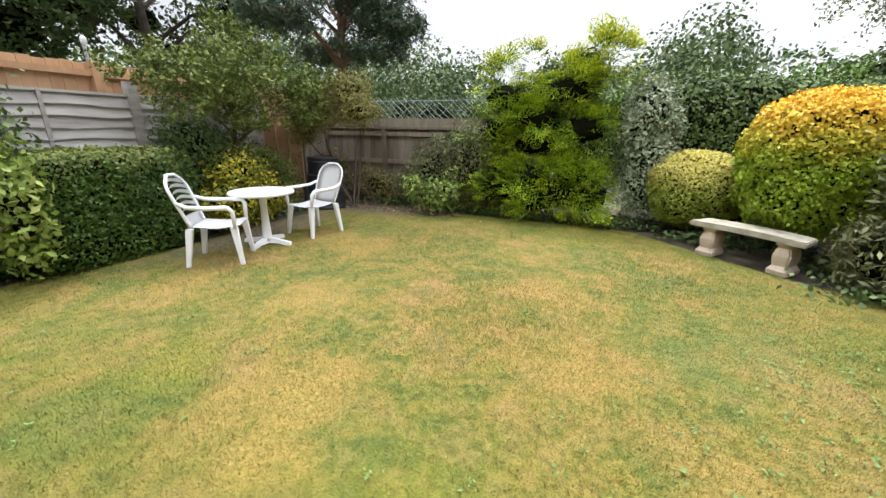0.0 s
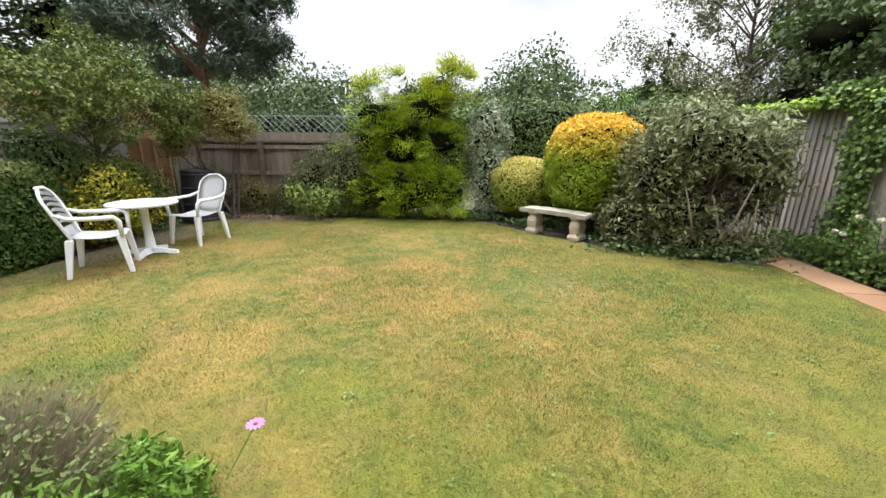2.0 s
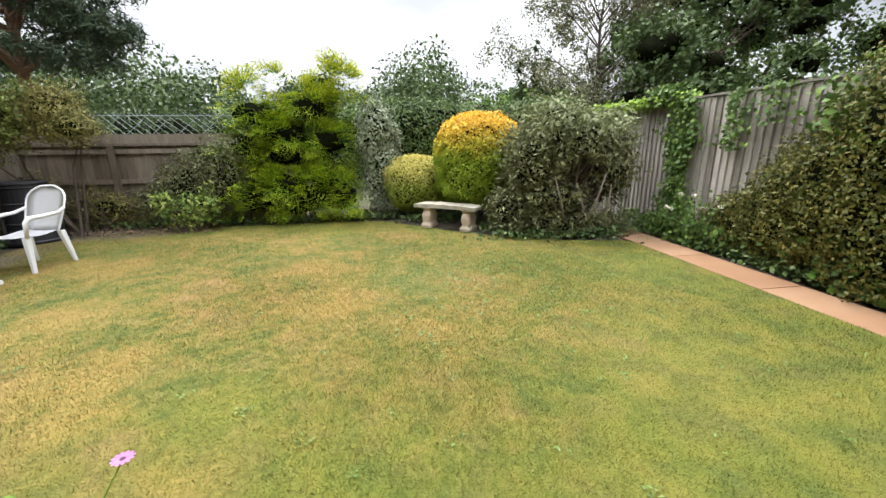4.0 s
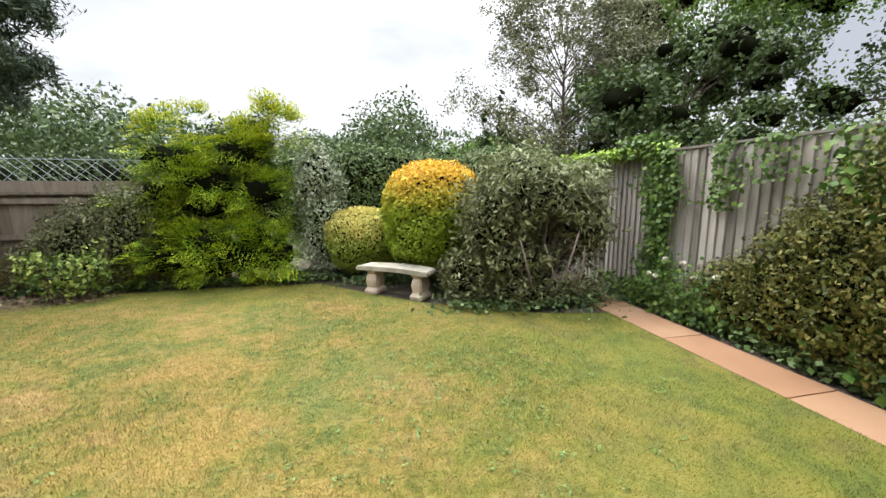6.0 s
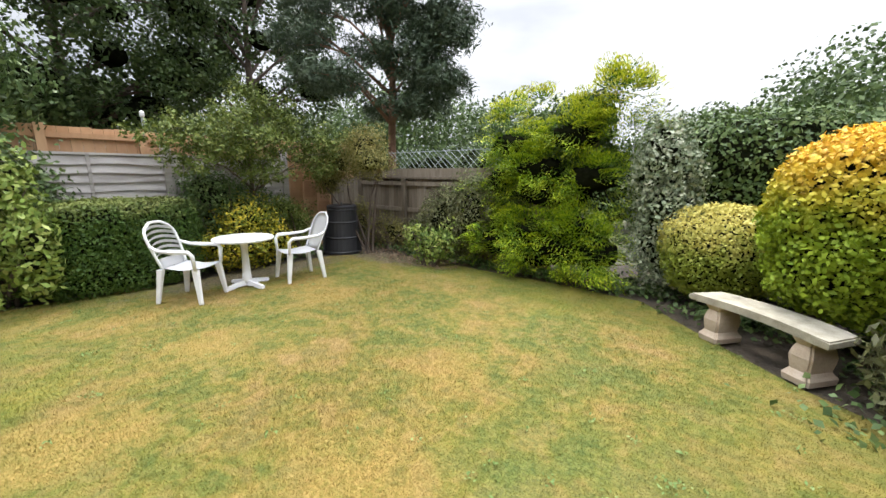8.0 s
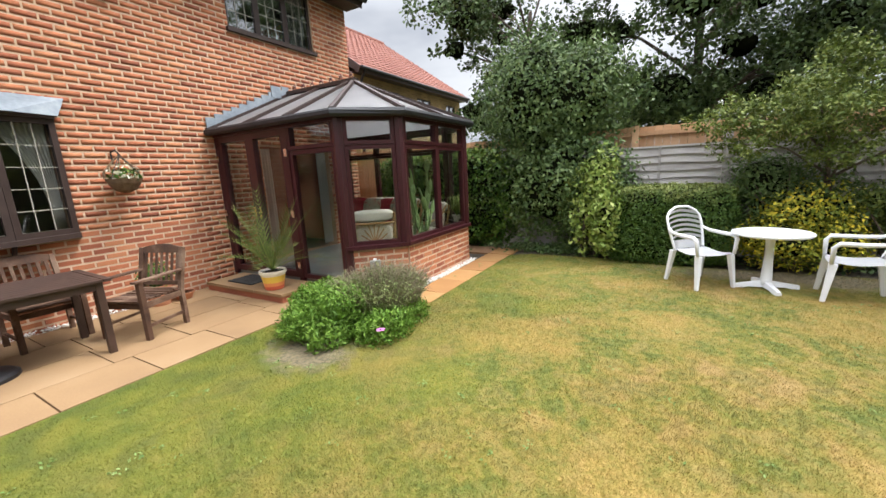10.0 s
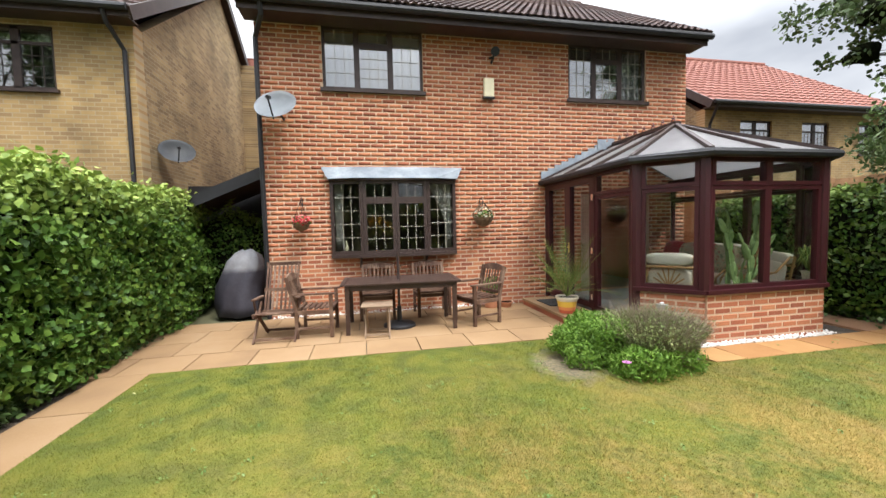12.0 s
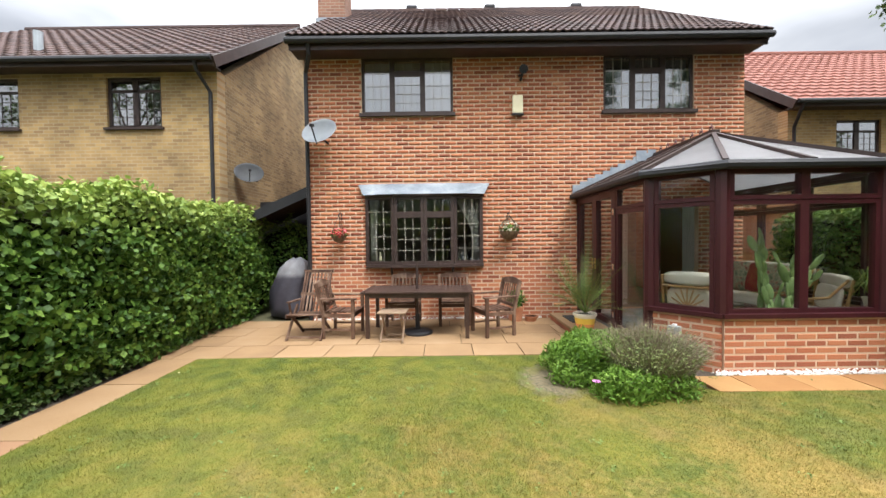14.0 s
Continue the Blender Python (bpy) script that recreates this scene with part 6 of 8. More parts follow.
def ground_cover():
    th = thing("ground_cover", label="low dark ivy and leaf litter under the border shrubs", category="ground cover", kind="stuff")
    rs = np.random.RandomState(44)
    spots = [(3.3, 4.55, 0.9, 0.28, 2600), (2.6, 5.35, 0.4, 0.3, 700), (1.7, 6.25, 0.8, 0.25, 1200), (3.9, 4.75, 0.4, 0.5, 900), (0.3, 6.9, 0.5, 0.3, 600), (-1.2, 6.6, 1.6, 0.12, 900), (-3.4, 6.65, 1.2, 0.15, 700),
             (-5.35, 4.6, 0.25, 1.2, 900), (-5.45, 0.9, 0.25, 1.1, 2600), (-5.35, 2.6, 0.2, 0.8, 500), (4.72, 1.0, 0.1, 3.2, 3000)]
    P = np.concatenate([np.stack([x + rs.normal(size=n) * a * 0.6, y + rs.normal(size=n) * b * 0.6, rs.uniform(0.0, 0.13, n)], 1) for x, y, a, b, n in spots])
    mesh_np("foliage", leaves(rs, P, np.tile([[0, 0, 1.0]], (len(P), 1)), 0.06, 0.045, tilt=0.8), [(0, 1, 2, 3)], 4, LAURELDARK, th)
    n = 1500
    P = np.stack([rs.uniform(-5.6, -2.4, n), rs.uniform(5.9, 6.95, n), rs.uniform(0.0, 0.03, n)], 1)
    mesh_np("litter", leaves(rs, P, np.tile([[0, 0, 1.0]], (n, 1)), 0.045, 0.03, tilt=0.3), [(0, 1, 2, 3)], 4, leafy("brown_litter", [(0.08, 0.05, 0.03), (0.2, 0.13, 0.08), (0.32, 0.24, 0.16)], lucent=0.0), th)


ground_cover()


def herb_bed():
    th = thing("flower_clump", -1.18, -0.38, 0, 0, "clump of grey-green herb stems and daisy foliage at the patio corner", "flowering plant")
    rs = np.random.RandomState(21)
    # arching thin stems
    n = 5000
    a, r = rs.uniform(0, 6.28, n), rs.uniform(0, 1, n) ** 0.6 * 0.54
    root = np.stack([r * 0.6 * np.cos(a) - 0.24, r * 0.6 * np.sin(a) + 0.08, np.zeros(n)], 1)
    tip = np.stack([r * 1.25 * np.cos(a) - 0.26, r * 1.15 * np.sin(a) + 0.08, 0.63 - 0.34 * r + rs.normal(size=n) * 0.07], 1)
    mid = root * 0.45 + tip * 0.55 + np.array([0, 0, 0.1])
    s = unit(rs.normal(size=(n, 3))) * 0.002
    q = np.stack([root - s, root + s, mid + s, mid - s, tip], 1)
    mesh_np("stalk_tangle", q.reshape(-1, 3), [(0, 1, 2, 3), (3, 2, 4)], 5, surface("grey_stem", [(0.15, 0.115, 0.075), (0.36, 0.29, 0.2)], scale=3, rough=0.8, bump=0, island=0.5), th)
    k = rs.randint(0, n, 19000)
    u = rs.uniform(0.05, 0.74, (19000, 1))
    P = root[k] * (1 - u) ** 2 + 2 * u * (1 - u) * (mid[k] + [0, 0, 0.06]) + u * u * tip[k]
    mesh_np("foliage", leaves(rs, P, unit(P + [0, 0, 0.2]), 0.028, 0.013, 0, 1.2), [(0, 1, 2, 3)], 4, CATMINT, th)
    # low bright leaves on the lawn side
    out, nn = [], []
    for bx_, by_, bz_, w_, k in ((0.12, 0.4, 0.10, 0.36, 4200), (-0.28, 0.36, 0.08, 0.3, 2400), (0.5, 0.05, 0.08, 0.28, 2200), (0.42, -0.28, 0.17, 0.37, 5200), (0.2, -0.4, 0.27, 0.38, 6500), (0.22, -0.02, 0.3, 0.36, 4200), (-0.15, -0.6, 0.22, 0.4, 3400)):
        p, q = shell(rs, (bx_, by_, bz_, w_, w_ * 0.75, 0.2), k, 0.5, 0.2, 4)
        out.append(p)
        nn.append(q)
    P, N = np.concatenate(out), np.concatenate(nn)
    kp = P[:, 2] > 0.0
    mesh_np("daisy_foliage", leaves(rs, P[kp], N[kp], 0.055, 0.015, -0.4, 1.0), [(0, 1, 2, 3)], 4, DAISYLEAF, th)
    core_mesh("shaded_core", [(0, -0.05, 0.12, 0.42, 0.38, 0.22)], [1], CORE, th)
    fl = thing("daisy_flower", -0.64, 0.32, 0, 0, "single pink-purple daisy flower on a thin stem", "flower")
    bm = bmesh.new()
    rod(bm, [(-0.1, -0.1, 0.05), (-0.03, -0.03, 0.2), (0, 0, 0.26)], 0.003, 5)
    part("stem", bm, DAISYLEAF, fl)
    pink = surface("pink_petal", [(0.5, 0.12, 0.42), (0.7, 0.28, 0.6)], scale=9, rough=0.6, bump=0, lucent=0.3)
    for k in range(12):
        bm = bmesh.new()
        m = Matrix.Translation((0, 0, 0.262)) @ Matrix.Rotation(k * math.pi / 6, 4, "Z")
        o = [(0.006, 0, 0), (0.02, 0.007, 0.004), (0.036, 0.006, 0.005), (0.042, 0, 0.004), (0.036, -0.006, 0.005), (0.02, -0.007, 0.004)]
        bm.faces.new([bm.verts.new(m @ Vector(p)) for p in o])
        part("petal", bm, pink, fl)
    part("flower_centre", lathe([(0.006, 0.262), (0.01, 0.266), (0.005, 0.272)], 10), surface("dark_flower_centre", [(0.1, 0.05, 0.1), (0.2, 0.1, 0.15)]), fl)


herb_bed()


# ---- lawn blades ----
def build_grass():
    th = thing("grass", label="short mown grass blades, green mixed with dry straw", category="grass", kind="stuff")
    rs = np.random.RandomState(4)
    poly = np.array(LAWN_EDGE)

    def inside(p, poly_):
        x, y = p[:, 0], p[:, 1]
        c = np.zeros(len(p), bool)
        for (x0, y0), (x1, y1) in zip(poly_, np.roll(poly_, -1, 0)):
            cond = ((y0 > y) != (y1 > y)) & (x < (x1 - x0) * (y - y0) / (y1 - y0 + 1e-12) + x0)
            c ^= cond
        return c
    for k, (n, ln, wd_) in enumerate(((290000, 0.022, 0.0038), (310000, 0.02, 0.0027))):
        p = np.stack([rs.uniform(-5.3, 4.2, n), rs.uniform(-1.3, 6.7, n)], 1) if k == 0 else rs.normal(size=(n, 2)) * (1.9, 1.9) + (0.6, 1.7)
        p = p[inside(p, poly)]
        q = np.hypot((p[:, 0] + 0.42) / 0.35, (p[:, 1] + 0.45) / 0.45)
        p = p[(q > 1) | (rs.uniform(size=len(p)) < 0.25 * q ** 3)]
        n = len(p)
        a = rs.uniform(0, 6.28, n)
        hgt = ln * rs.uniform(0.5, 1.2, n) * (1 + 0.25 * np.sin(p[:, 0] * 2.1) * np.sin(p[:, 1] * 1.7))
        side = np.stack([np.cos(a), np.sin(a), np.zeros(n)], 1) * wd_ * 0.5
        ln_ = rs.normal(size=(n, 2)) * 0.011
        b = np.stack([p[:, 0], p[:, 1], np.full(n, -0.002)], 1)
        tip = b + np.stack([ln_[:, 0], ln_[:, 1], hgt], 1)
        mesh_np("blades", np.stack([b - side, b + side, tip], 1).reshape(-1, 3), [(0, 1, 2)], 3, LAWN, th)


build_grass()


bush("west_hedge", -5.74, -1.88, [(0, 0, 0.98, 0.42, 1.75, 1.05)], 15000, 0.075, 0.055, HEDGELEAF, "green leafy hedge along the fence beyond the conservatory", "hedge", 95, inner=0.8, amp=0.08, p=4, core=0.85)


def rose():
    th = thing("white_rose", 4.72, 3.55, 0, 0, "thin rose with a few white blooms by the fence", "flowering plant")
    rs = np.random.RandomState(14)
    bm = bmesh.new()
    tips = []
    for k in range(6):
        t = Vector((rs.uniform(-0.25, 0.05), rs.uniform(-0.45, 0.45), rs.uniform(0.35, 0.75)))
        tips.append(t)
        rod(bm, [(0, 0, 0), t * 0.5 + Vector((0, 0, 0.08)), t], [0.007, 0.005, 0.003], 5)
    part("stem_tangle", bm, BARK, th, kind="stuff")
    P = np.array([list(t) for t in tips])
    Q = P[rs.randint(0, 6, 420)] * rs.uniform(0.5, 1.05, (420, 1)) + rs.normal(size=(420, 3)) * 0.07
    Q[:, 2] = np.abs(Q[:, 2])
    mesh_np("foliage", leaves(rs, Q, np.tile([[-0.5, 0, 0.8]], (420, 1)), 0.05, 0.03), [(0, 1, 2, 3)], 4, HEDGELEAF, th)
    pale = leafy("white_rose_petal", [(0.6, 0.55, 0.45), (0.85, 0.82, 0.75)])
    for t in tips:
        p, q = shell(rs, (t.x, t.y, t.z, 0.03, 0.03, 0.022), 22, 0.6, 0.1, 3)
        mesh_np("bloom", leaves(rs, p, q, 0.032, 0.03, tilt=0.4), [(0, 1, 2, 3)], 4, pale, th, kind="")


rose()

# ---- garden furniture ----
def plastic_chair(label, x, y, turn, kind=0):
    """White moulded armchair that faces +x before its turn. kind 0: fan of slots in the back, 1: near-solid high back."""
    th = thing("garden_chair", x, y, 0, turn, label, "chair", "white chairs round the garden table")
    hs, d, w = 0.42, 0.23, 0.235
    bm = bmesh.new()
    n = 8
    grid = []
    for i in range(n + 1):
        u = i / n
        row = []
        for j in range(n + 1):
            v = j / n * 2 - 1
            xx = -d + 2 * d * u + 0.02 * u
            zz = hs + 0.018 * math.cos(u * 5.0) + 0.02 * v * v - 0.03 * max(0, u - 0.85) * 6 * 0.4 - 0.02 * (1 - u)
            row.append(bm.verts.new((xx, v * (w - 0.015 * (1 - u)), zz)))
        grid.append(row)
    for i in range(n):
        for j in range(n):
            bm.faces.new((grid[i][j], grid[i + 1][j], grid[i + 1][j + 1], grid[i][j + 1]))
    bmesh.ops.solidify(bm, geom=bm.faces[:], thickness=0.022)
    part("seat", bm, WHITEPLASTIC, th, smooth=True)
    H = 0.54
    lean = 0.17 if kind == 0 else 0.2

    def bp(u, v):
        """Place on the back: u up 0..1, v across -1..1."""
        wid = w * (0.86 + 0.16 * math.sin(u * math.pi * 0.75)) * (math.sqrt(max(0.05, 1 - ((u - 0.72) / 0.29) ** 2 * 0.9)) if u > 0.72 else 1)
        return Vector((-d - lean * u - 0.02 * u * u + 0.035 * v * v, v * wid, hs + 0.0 + H * u))
    bm = bmesh.new()
    path = [bp(k / 10, -1) for k in range(11)] + [bp(1, v) for v in (-0.6, -0.2, 0.2, 0.6)] + [bp(1 - k / 10, 1) for k in range(11)]
    rod(bm, path, 0.017 if kind == 0 else 0.012, 8)
    part("back_rim", bm, WHITEPLASTIC, th, smooth=True)
    if kind == 0:
        for k in range(6):
            u0 = 0.26 + k * 0.115
            bm = bmesh.new()
            pts = [bp(u0 + 0.08 * (1 - v * v), v * 0.97) for v in [j / 5 - 1 for j in range(11)]]
            prev = None
            for p in pts:
                q = (bm.verts.new(p + Vector((-0.006, 0, -0.018))), bm.verts.new(p + Vector((0.006, 0, 0.018))))
                if prev:
                    bm.faces.new((prev[0], q[0], q[1], prev[1]))
                prev = q
            bmesh.ops.solidify(bm, geom=bm.faces[:], thickness=0.008)
            part("slat", bm, WHITEPLASTIC, th)
        u1 = 0.22
    else:
        u1 = 0.97
    bm = bmesh.new()
    rows = []
    for i in range(9):
        rows.append([bm.verts.new(bp(u1 * i / 8, v * 0.97)) for v in (-1, -0.6, -0.2, 0.2, 0.6, 1)])
    for a, b in zip(rows, rows[1:]):
        for j in range(5):
            bm.faces.new((a[j], a[j + 1], b[j + 1], b[j]))
    bmesh.ops.solidify(bm, geom=bm.faces[:], thickness=0.012 if kind == 0 else 0.024)
    part("backrest", bm, WHITEPLASTIC, th, smooth=True)
    for s in (-1, 1):
        bm = bmesh.new()
        arm = [bp(0.52, s) + Vector((0, 0, 0)), Vector((-d + 0.05, s * (w + 0.035), hs + 0.235)), Vector((0.0, s * (w + 0.05), hs + 0.225)), Vector((d - 0.03, s * (w + 0.045), hs + 0.225)),
               Vector((d + 0.01, s * (w + 0.035), hs + 0.18)), Vector((d + 0.01, s * (w + 0.01), hs + 0.0))]
        rod(bm, arm, [0.016, 0.022, 0.024, 0.026, 0.024, 0.02], 8)
        part("armrest", bm, WHITEPLASTIC, th, smooth=True)
        for xx, sp in ((d - 0.01, 0.05), (-d + 0.02, -0.06)):
            bm = bmesh.new()
            top = Vector((xx, s * (w - 0.02), hs))
            foot = Vector((xx + sp, s * (w + 0.015), 0.0))
            prev = None
            rings = []
            for k in range(4):
                u = k / 3
                c = top.lerp(foot, u)
                r = 0.036 - 0.014 * u
                rings.append([bm.verts.new(c + Vector((a * r, b * r * 0.8, 0))) for a, b in ((-1, -1), (1, -1), (1, 1), (-1, 1))])
            for a, b in zip(rings, rings[1:]):
                for j in range(4):
                    bm.faces.new((a[j], a[(j + 1) % 4], b[(j + 1) % 4], b[j]))
            bm.faces.new(rings[0])
            bm.faces.new(rings[-1])
            bmesh.ops.bevel(bm, geom=bm.edges[:], offset=0.006, segments=1, affect="EDGES")
            part("leg", bm, WHITEPLASTIC, th)
    return th


plastic_chair("white plastic armchair with fan-slotted back, beside the round table", -4.0, 2.84, 37, 0)
plastic_chair("white plastic high-back armchair with solid back, near the compost bin", -3.88, 4.25, -98, 1)


def round_table():
    th = thing("round_table", -4.05, 3.53, 0, 12, "round white plastic pedestal table standing on the lawn", "table")
    part("tabletop", lathe([(0.36, 0.655), (0.385, 0.662), (0.39, 0.68), (0.38, 0.692), (0.355, 0.694), (0.3, 0.688)], 40), WHITEPLASTIC, th, smooth=False)
    part("pedestal", lathe([(0.075, 0.05), (0.06, 0.1), (0.048, 0.3), (0.042, 0.5), (0.05, 0.62), (0.09, 0.656)], 20), WHITEPLASTIC, th, smooth=True)
    for k in range(4):
        bm = bmesh.new()
        m = Matrix.Rotation(k * math.pi / 2, 4, "Z")
        prev = None
        rings = []
        for u in range(5):
            x, z0, z1, w = 0.03 + u * 0.075, 0.0 if u > 2 else 0.02, 0.09 - 0.012 * u, 0.045 - 0.004 * u
            rings.append([bm.verts.new(m @ Vector(p)) for p in ((x, -w, z0), (x, w, z0), (x, w * 0.7, z1), (x, -w * 0.7, z1))])
        for a, b in zip(rings, rings[1:]):
            for j in range(4):
                bm.faces.new((a[j], a[(j + 1) % 4], b[(j + 1) % 4], b[j]))
        bm.faces.new(rings[0])
        bm.faces.new(rings[-1])
        part("foot", bm, WHITEPLASTIC, th)


round_table()


def stone_bench():
    a, b = Vector((1.12, 5.55, 0)), Vector((1.78, 5.03, 0))
    d = b - a
    th = thing("stone_bench", (a.x + b.x) / 2 + 0.1, (a.y + b.y) / 2 + 0.13, 0, math.degrees(math.atan2(d.y, d.x)), "pale cast-stone garden bench with curved seat, under the clipped golden bushes", "bench")
    n, out = 12, []
    for k in range(n + 1):
        u = k / n * 2 - 1
        out.append((u * 0.59, -0.17 + 0.09 * (1 - u * u) - 0.03))
    for k in range(n + 1):
        u = 1 - k / n * 2
        out.append((u * 0.56, 0.17 + 0.09 * (1 - u * u) - 0.03))
    bm = prism(out, 0.355, 0.42)
    bmesh.ops.bevel(bm, geom=[e for e in bm.edges if abs(e.verts[0].co.z - e.verts[1].co.z) < 1e-5], offset=0.012, segments=2, affect="EDGES")
    part("seat", bm, STONETOP, th, "weathered grey-brown stone seat slab")
    prof = [(0.115, 0.0), (0.12, 0.05), (0.10, 0.075), (0.085, 0.1), (0.095, 0.16), (0.10, 0.21), (0.085, 0.27), (0.07, 0.3), (0.09, 0.33), (0.10, 0.355)]
    for s in (-1, 1):
        bm = bmesh.new()
        rings = []
        for w, z in prof:
            dd = 0.13 + (w - 0.09) * 0.9
            rings.append([bm.verts.new((s * 0.385 + x * w * 0.85, y * dd, z)) for x, y in ((-1, -1), (1, -1), (1, 1), (-1, 1))])
        for r0, r1 in zip(rings, rings[1:]):
            for j in range(4):
                bm.faces.new((r0[j], r0[(j + 1) % 4], r1[(j + 1) % 4], r1[j]))
        bm.faces.new(rings[0])
        bm.faces.new(rings[-1])
        bmesh.ops.bevel(bm, geom=[e for e in bm.edges if abs(e.verts[0].co.z - e.verts[1].co.z) > 1e-5], offset=0.016, segments=2, affect="EDGES")
        part("support", bm, STONE, th, "scrolled pale stone support", smooth=False)


stone_bench()


def compost_bin():
    th = thing("compost_bin", -5.03, 5.86, 0, -40, "black plastic compost bin with lid, in the far corner", "compost bin")
    part("body", lathe([(0.37, 0.0), (0.375, 0.04), (0.36, 0.06), (0.335, 0.3), (0.345, 0.32), (0.325, 0.34), (0.305, 0.6), (0.315, 0.62), (0.295, 0.64), (0.28, 0.84), (0.295, 0.86), (0.28, 0.88)], 28),
         BLACKPLASTIC, th, smooth=False)
    lid = part("lid", lathe([(0.285, 0.882), (0.29, 0.92), (0.27, 0.945), (0.2, 0.955), (0.19, 0.94), (0.05, 0.945)], 28), BLACKPLASTIC, th)
    bm = bmesh.new()
    rod(bm, [(-0.1, 0, 0.95), (-0.06, 0, 0.99), (0.06, 0, 0.99), (0.1, 0, 0.95)], 0.012, 8)
    part("lid_handle", bm, BLACKPLASTIC, lid)
    part("hatch", box(-0.17, 0.17, -0.375, -0.335, 0.05, 0.42, soft=0.012), BLACKPLASTIC, th)
    bm = bmesh.new()
    rod(bm, [(-0.1, -0.375, 0.36), (-0.09, -0.4, 0.38), (0.09, -0.4, 0.38), (0.1, -0.375, 0.36)], 0.01, 6)
    part("hatch_handle", bm, BLACKPLASTIC, th)


compost_bin()


# ---- patio furniture ----
def teak_armchair(label, x, y, turn, mat_=None):
    """Slatted armchair that faces +x before its turn."""
    mat_ = mat_ or TEAK
    th = thing("patio_chair", x, y, 0, turn, label, "chair", "wooden chairs on the patio")
    hw, d = 0.27, 0.24
    for s in (-1, 1):
        part("leg", box(d - 0.025, d + 0.025, s * hw - 0.025, s * hw + 0.025, 0, 0.62, soft=0.004), mat_, th)
        bm = bmesh.new()
        bar(bm, (-d, s * hw, 0), (-d - 0.0, s * hw, 0.42), 0.045, 0.045)
        bar(bm, (-d, s * hw, 0.40), (-d - 0.12, s * hw, 0.88), 0.045, 0.045)
        part("leg", bm, mat_, th)
        bm = box(-d - 0.05, d + 0.06, s * hw - 0.035, s * hw + 0.035, 0.62, 0.645, soft=0.006)
        part("armrest", bm, mat_, th)
        part("rail", box(-d, d, s * hw - 0.012, s * hw + 0.012, 0.34, 0.40), mat_, th)
        part("stretcher", box(-d, d, s * hw - 0.011, s * hw + 0.011, 0.13, 0.16), mat_, th)
    part("rail", box(d - 0.012, d + 0.012, -hw, hw, 0.34, 0.40), mat_, th)
    part("rail", box(-d - 0.012, -d + 0.012, -hw, hw, 0.34, 0.40), mat_, th)
    for k in range(7):
        xx = -d + 0.03 + k * (2 * d - 0.02) / 6
        part("seat_slat", box(xx - 0.026, xx + 0.026, -hw + 0.028, hw - 0.028, 0.402 + 0.012 * abs(k - 3) / 3, 0.42 + 0.012 * abs(k - 3) / 3), mat_, th)
    tilt = math.atan2(0.12, 0.48)

    def up(v, h):
        return Vector((-d - 0.25 * (h - 0.40), v, h))
    for k in range(7):
        v = -hw + 0.06 + k * (2 * hw - 0.12) / 6
        bm = bmesh.new()
        bar(bm, up(v, 0.47), up(v, 0.845 + 0.03 * math.cos(v / hw * 1.5)), 0.03, 0.012)
        part("back_slat", bm, mat_, th)
    bm = bmesh.new()
    prev = None
    for k in range(9):
        v = -hw - 0.02 + k * (2 * hw + 0.04) / 8
        a, b = up(v, 0.82), up(v, 0.875 + 0.045 * math.cos(v / hw * 1.5))
        q = [bm.verts.new(p) for p in (a + Vector((-0.013, 0, 0)), a + Vector((0.013, 0, 0)), b + Vector((0.013, 0, 0)), b + Vector((-0.013, 0, 0)))]
        if prev:
            for j in range(4):
                bm.faces.new((prev[j], prev[(j + 1) % 4], q[(j + 1) % 4], q[j]))
        else:
            bm.faces.new(q)
        prev = q
    bm.faces.new(prev)
    part("top_rail", bm, mat_, th)
    bm = bmesh.new()
    bar(bm, up(-hw, 0.48), up(hw, 0.48), 0.024, 0.045)
    part("lower_rail", bm, mat_, th)
    return th


A = teak_armchair("weathered brown slatted wooden armchair at the end of the patio table", 2.4, -2.56, 176)
teak_armchair("worn wooden armchair with mossy seat slats, turned towards the table", -0.07, -2.56, 20)
teak_armchair("weathered wooden armchair tucked behind the table under the bow window", 1.48, -3.33, 86)
teak_armchair("grey-brown wooden armchair behind the table, its back to the brick wall", 0.54, -3.33, 92)


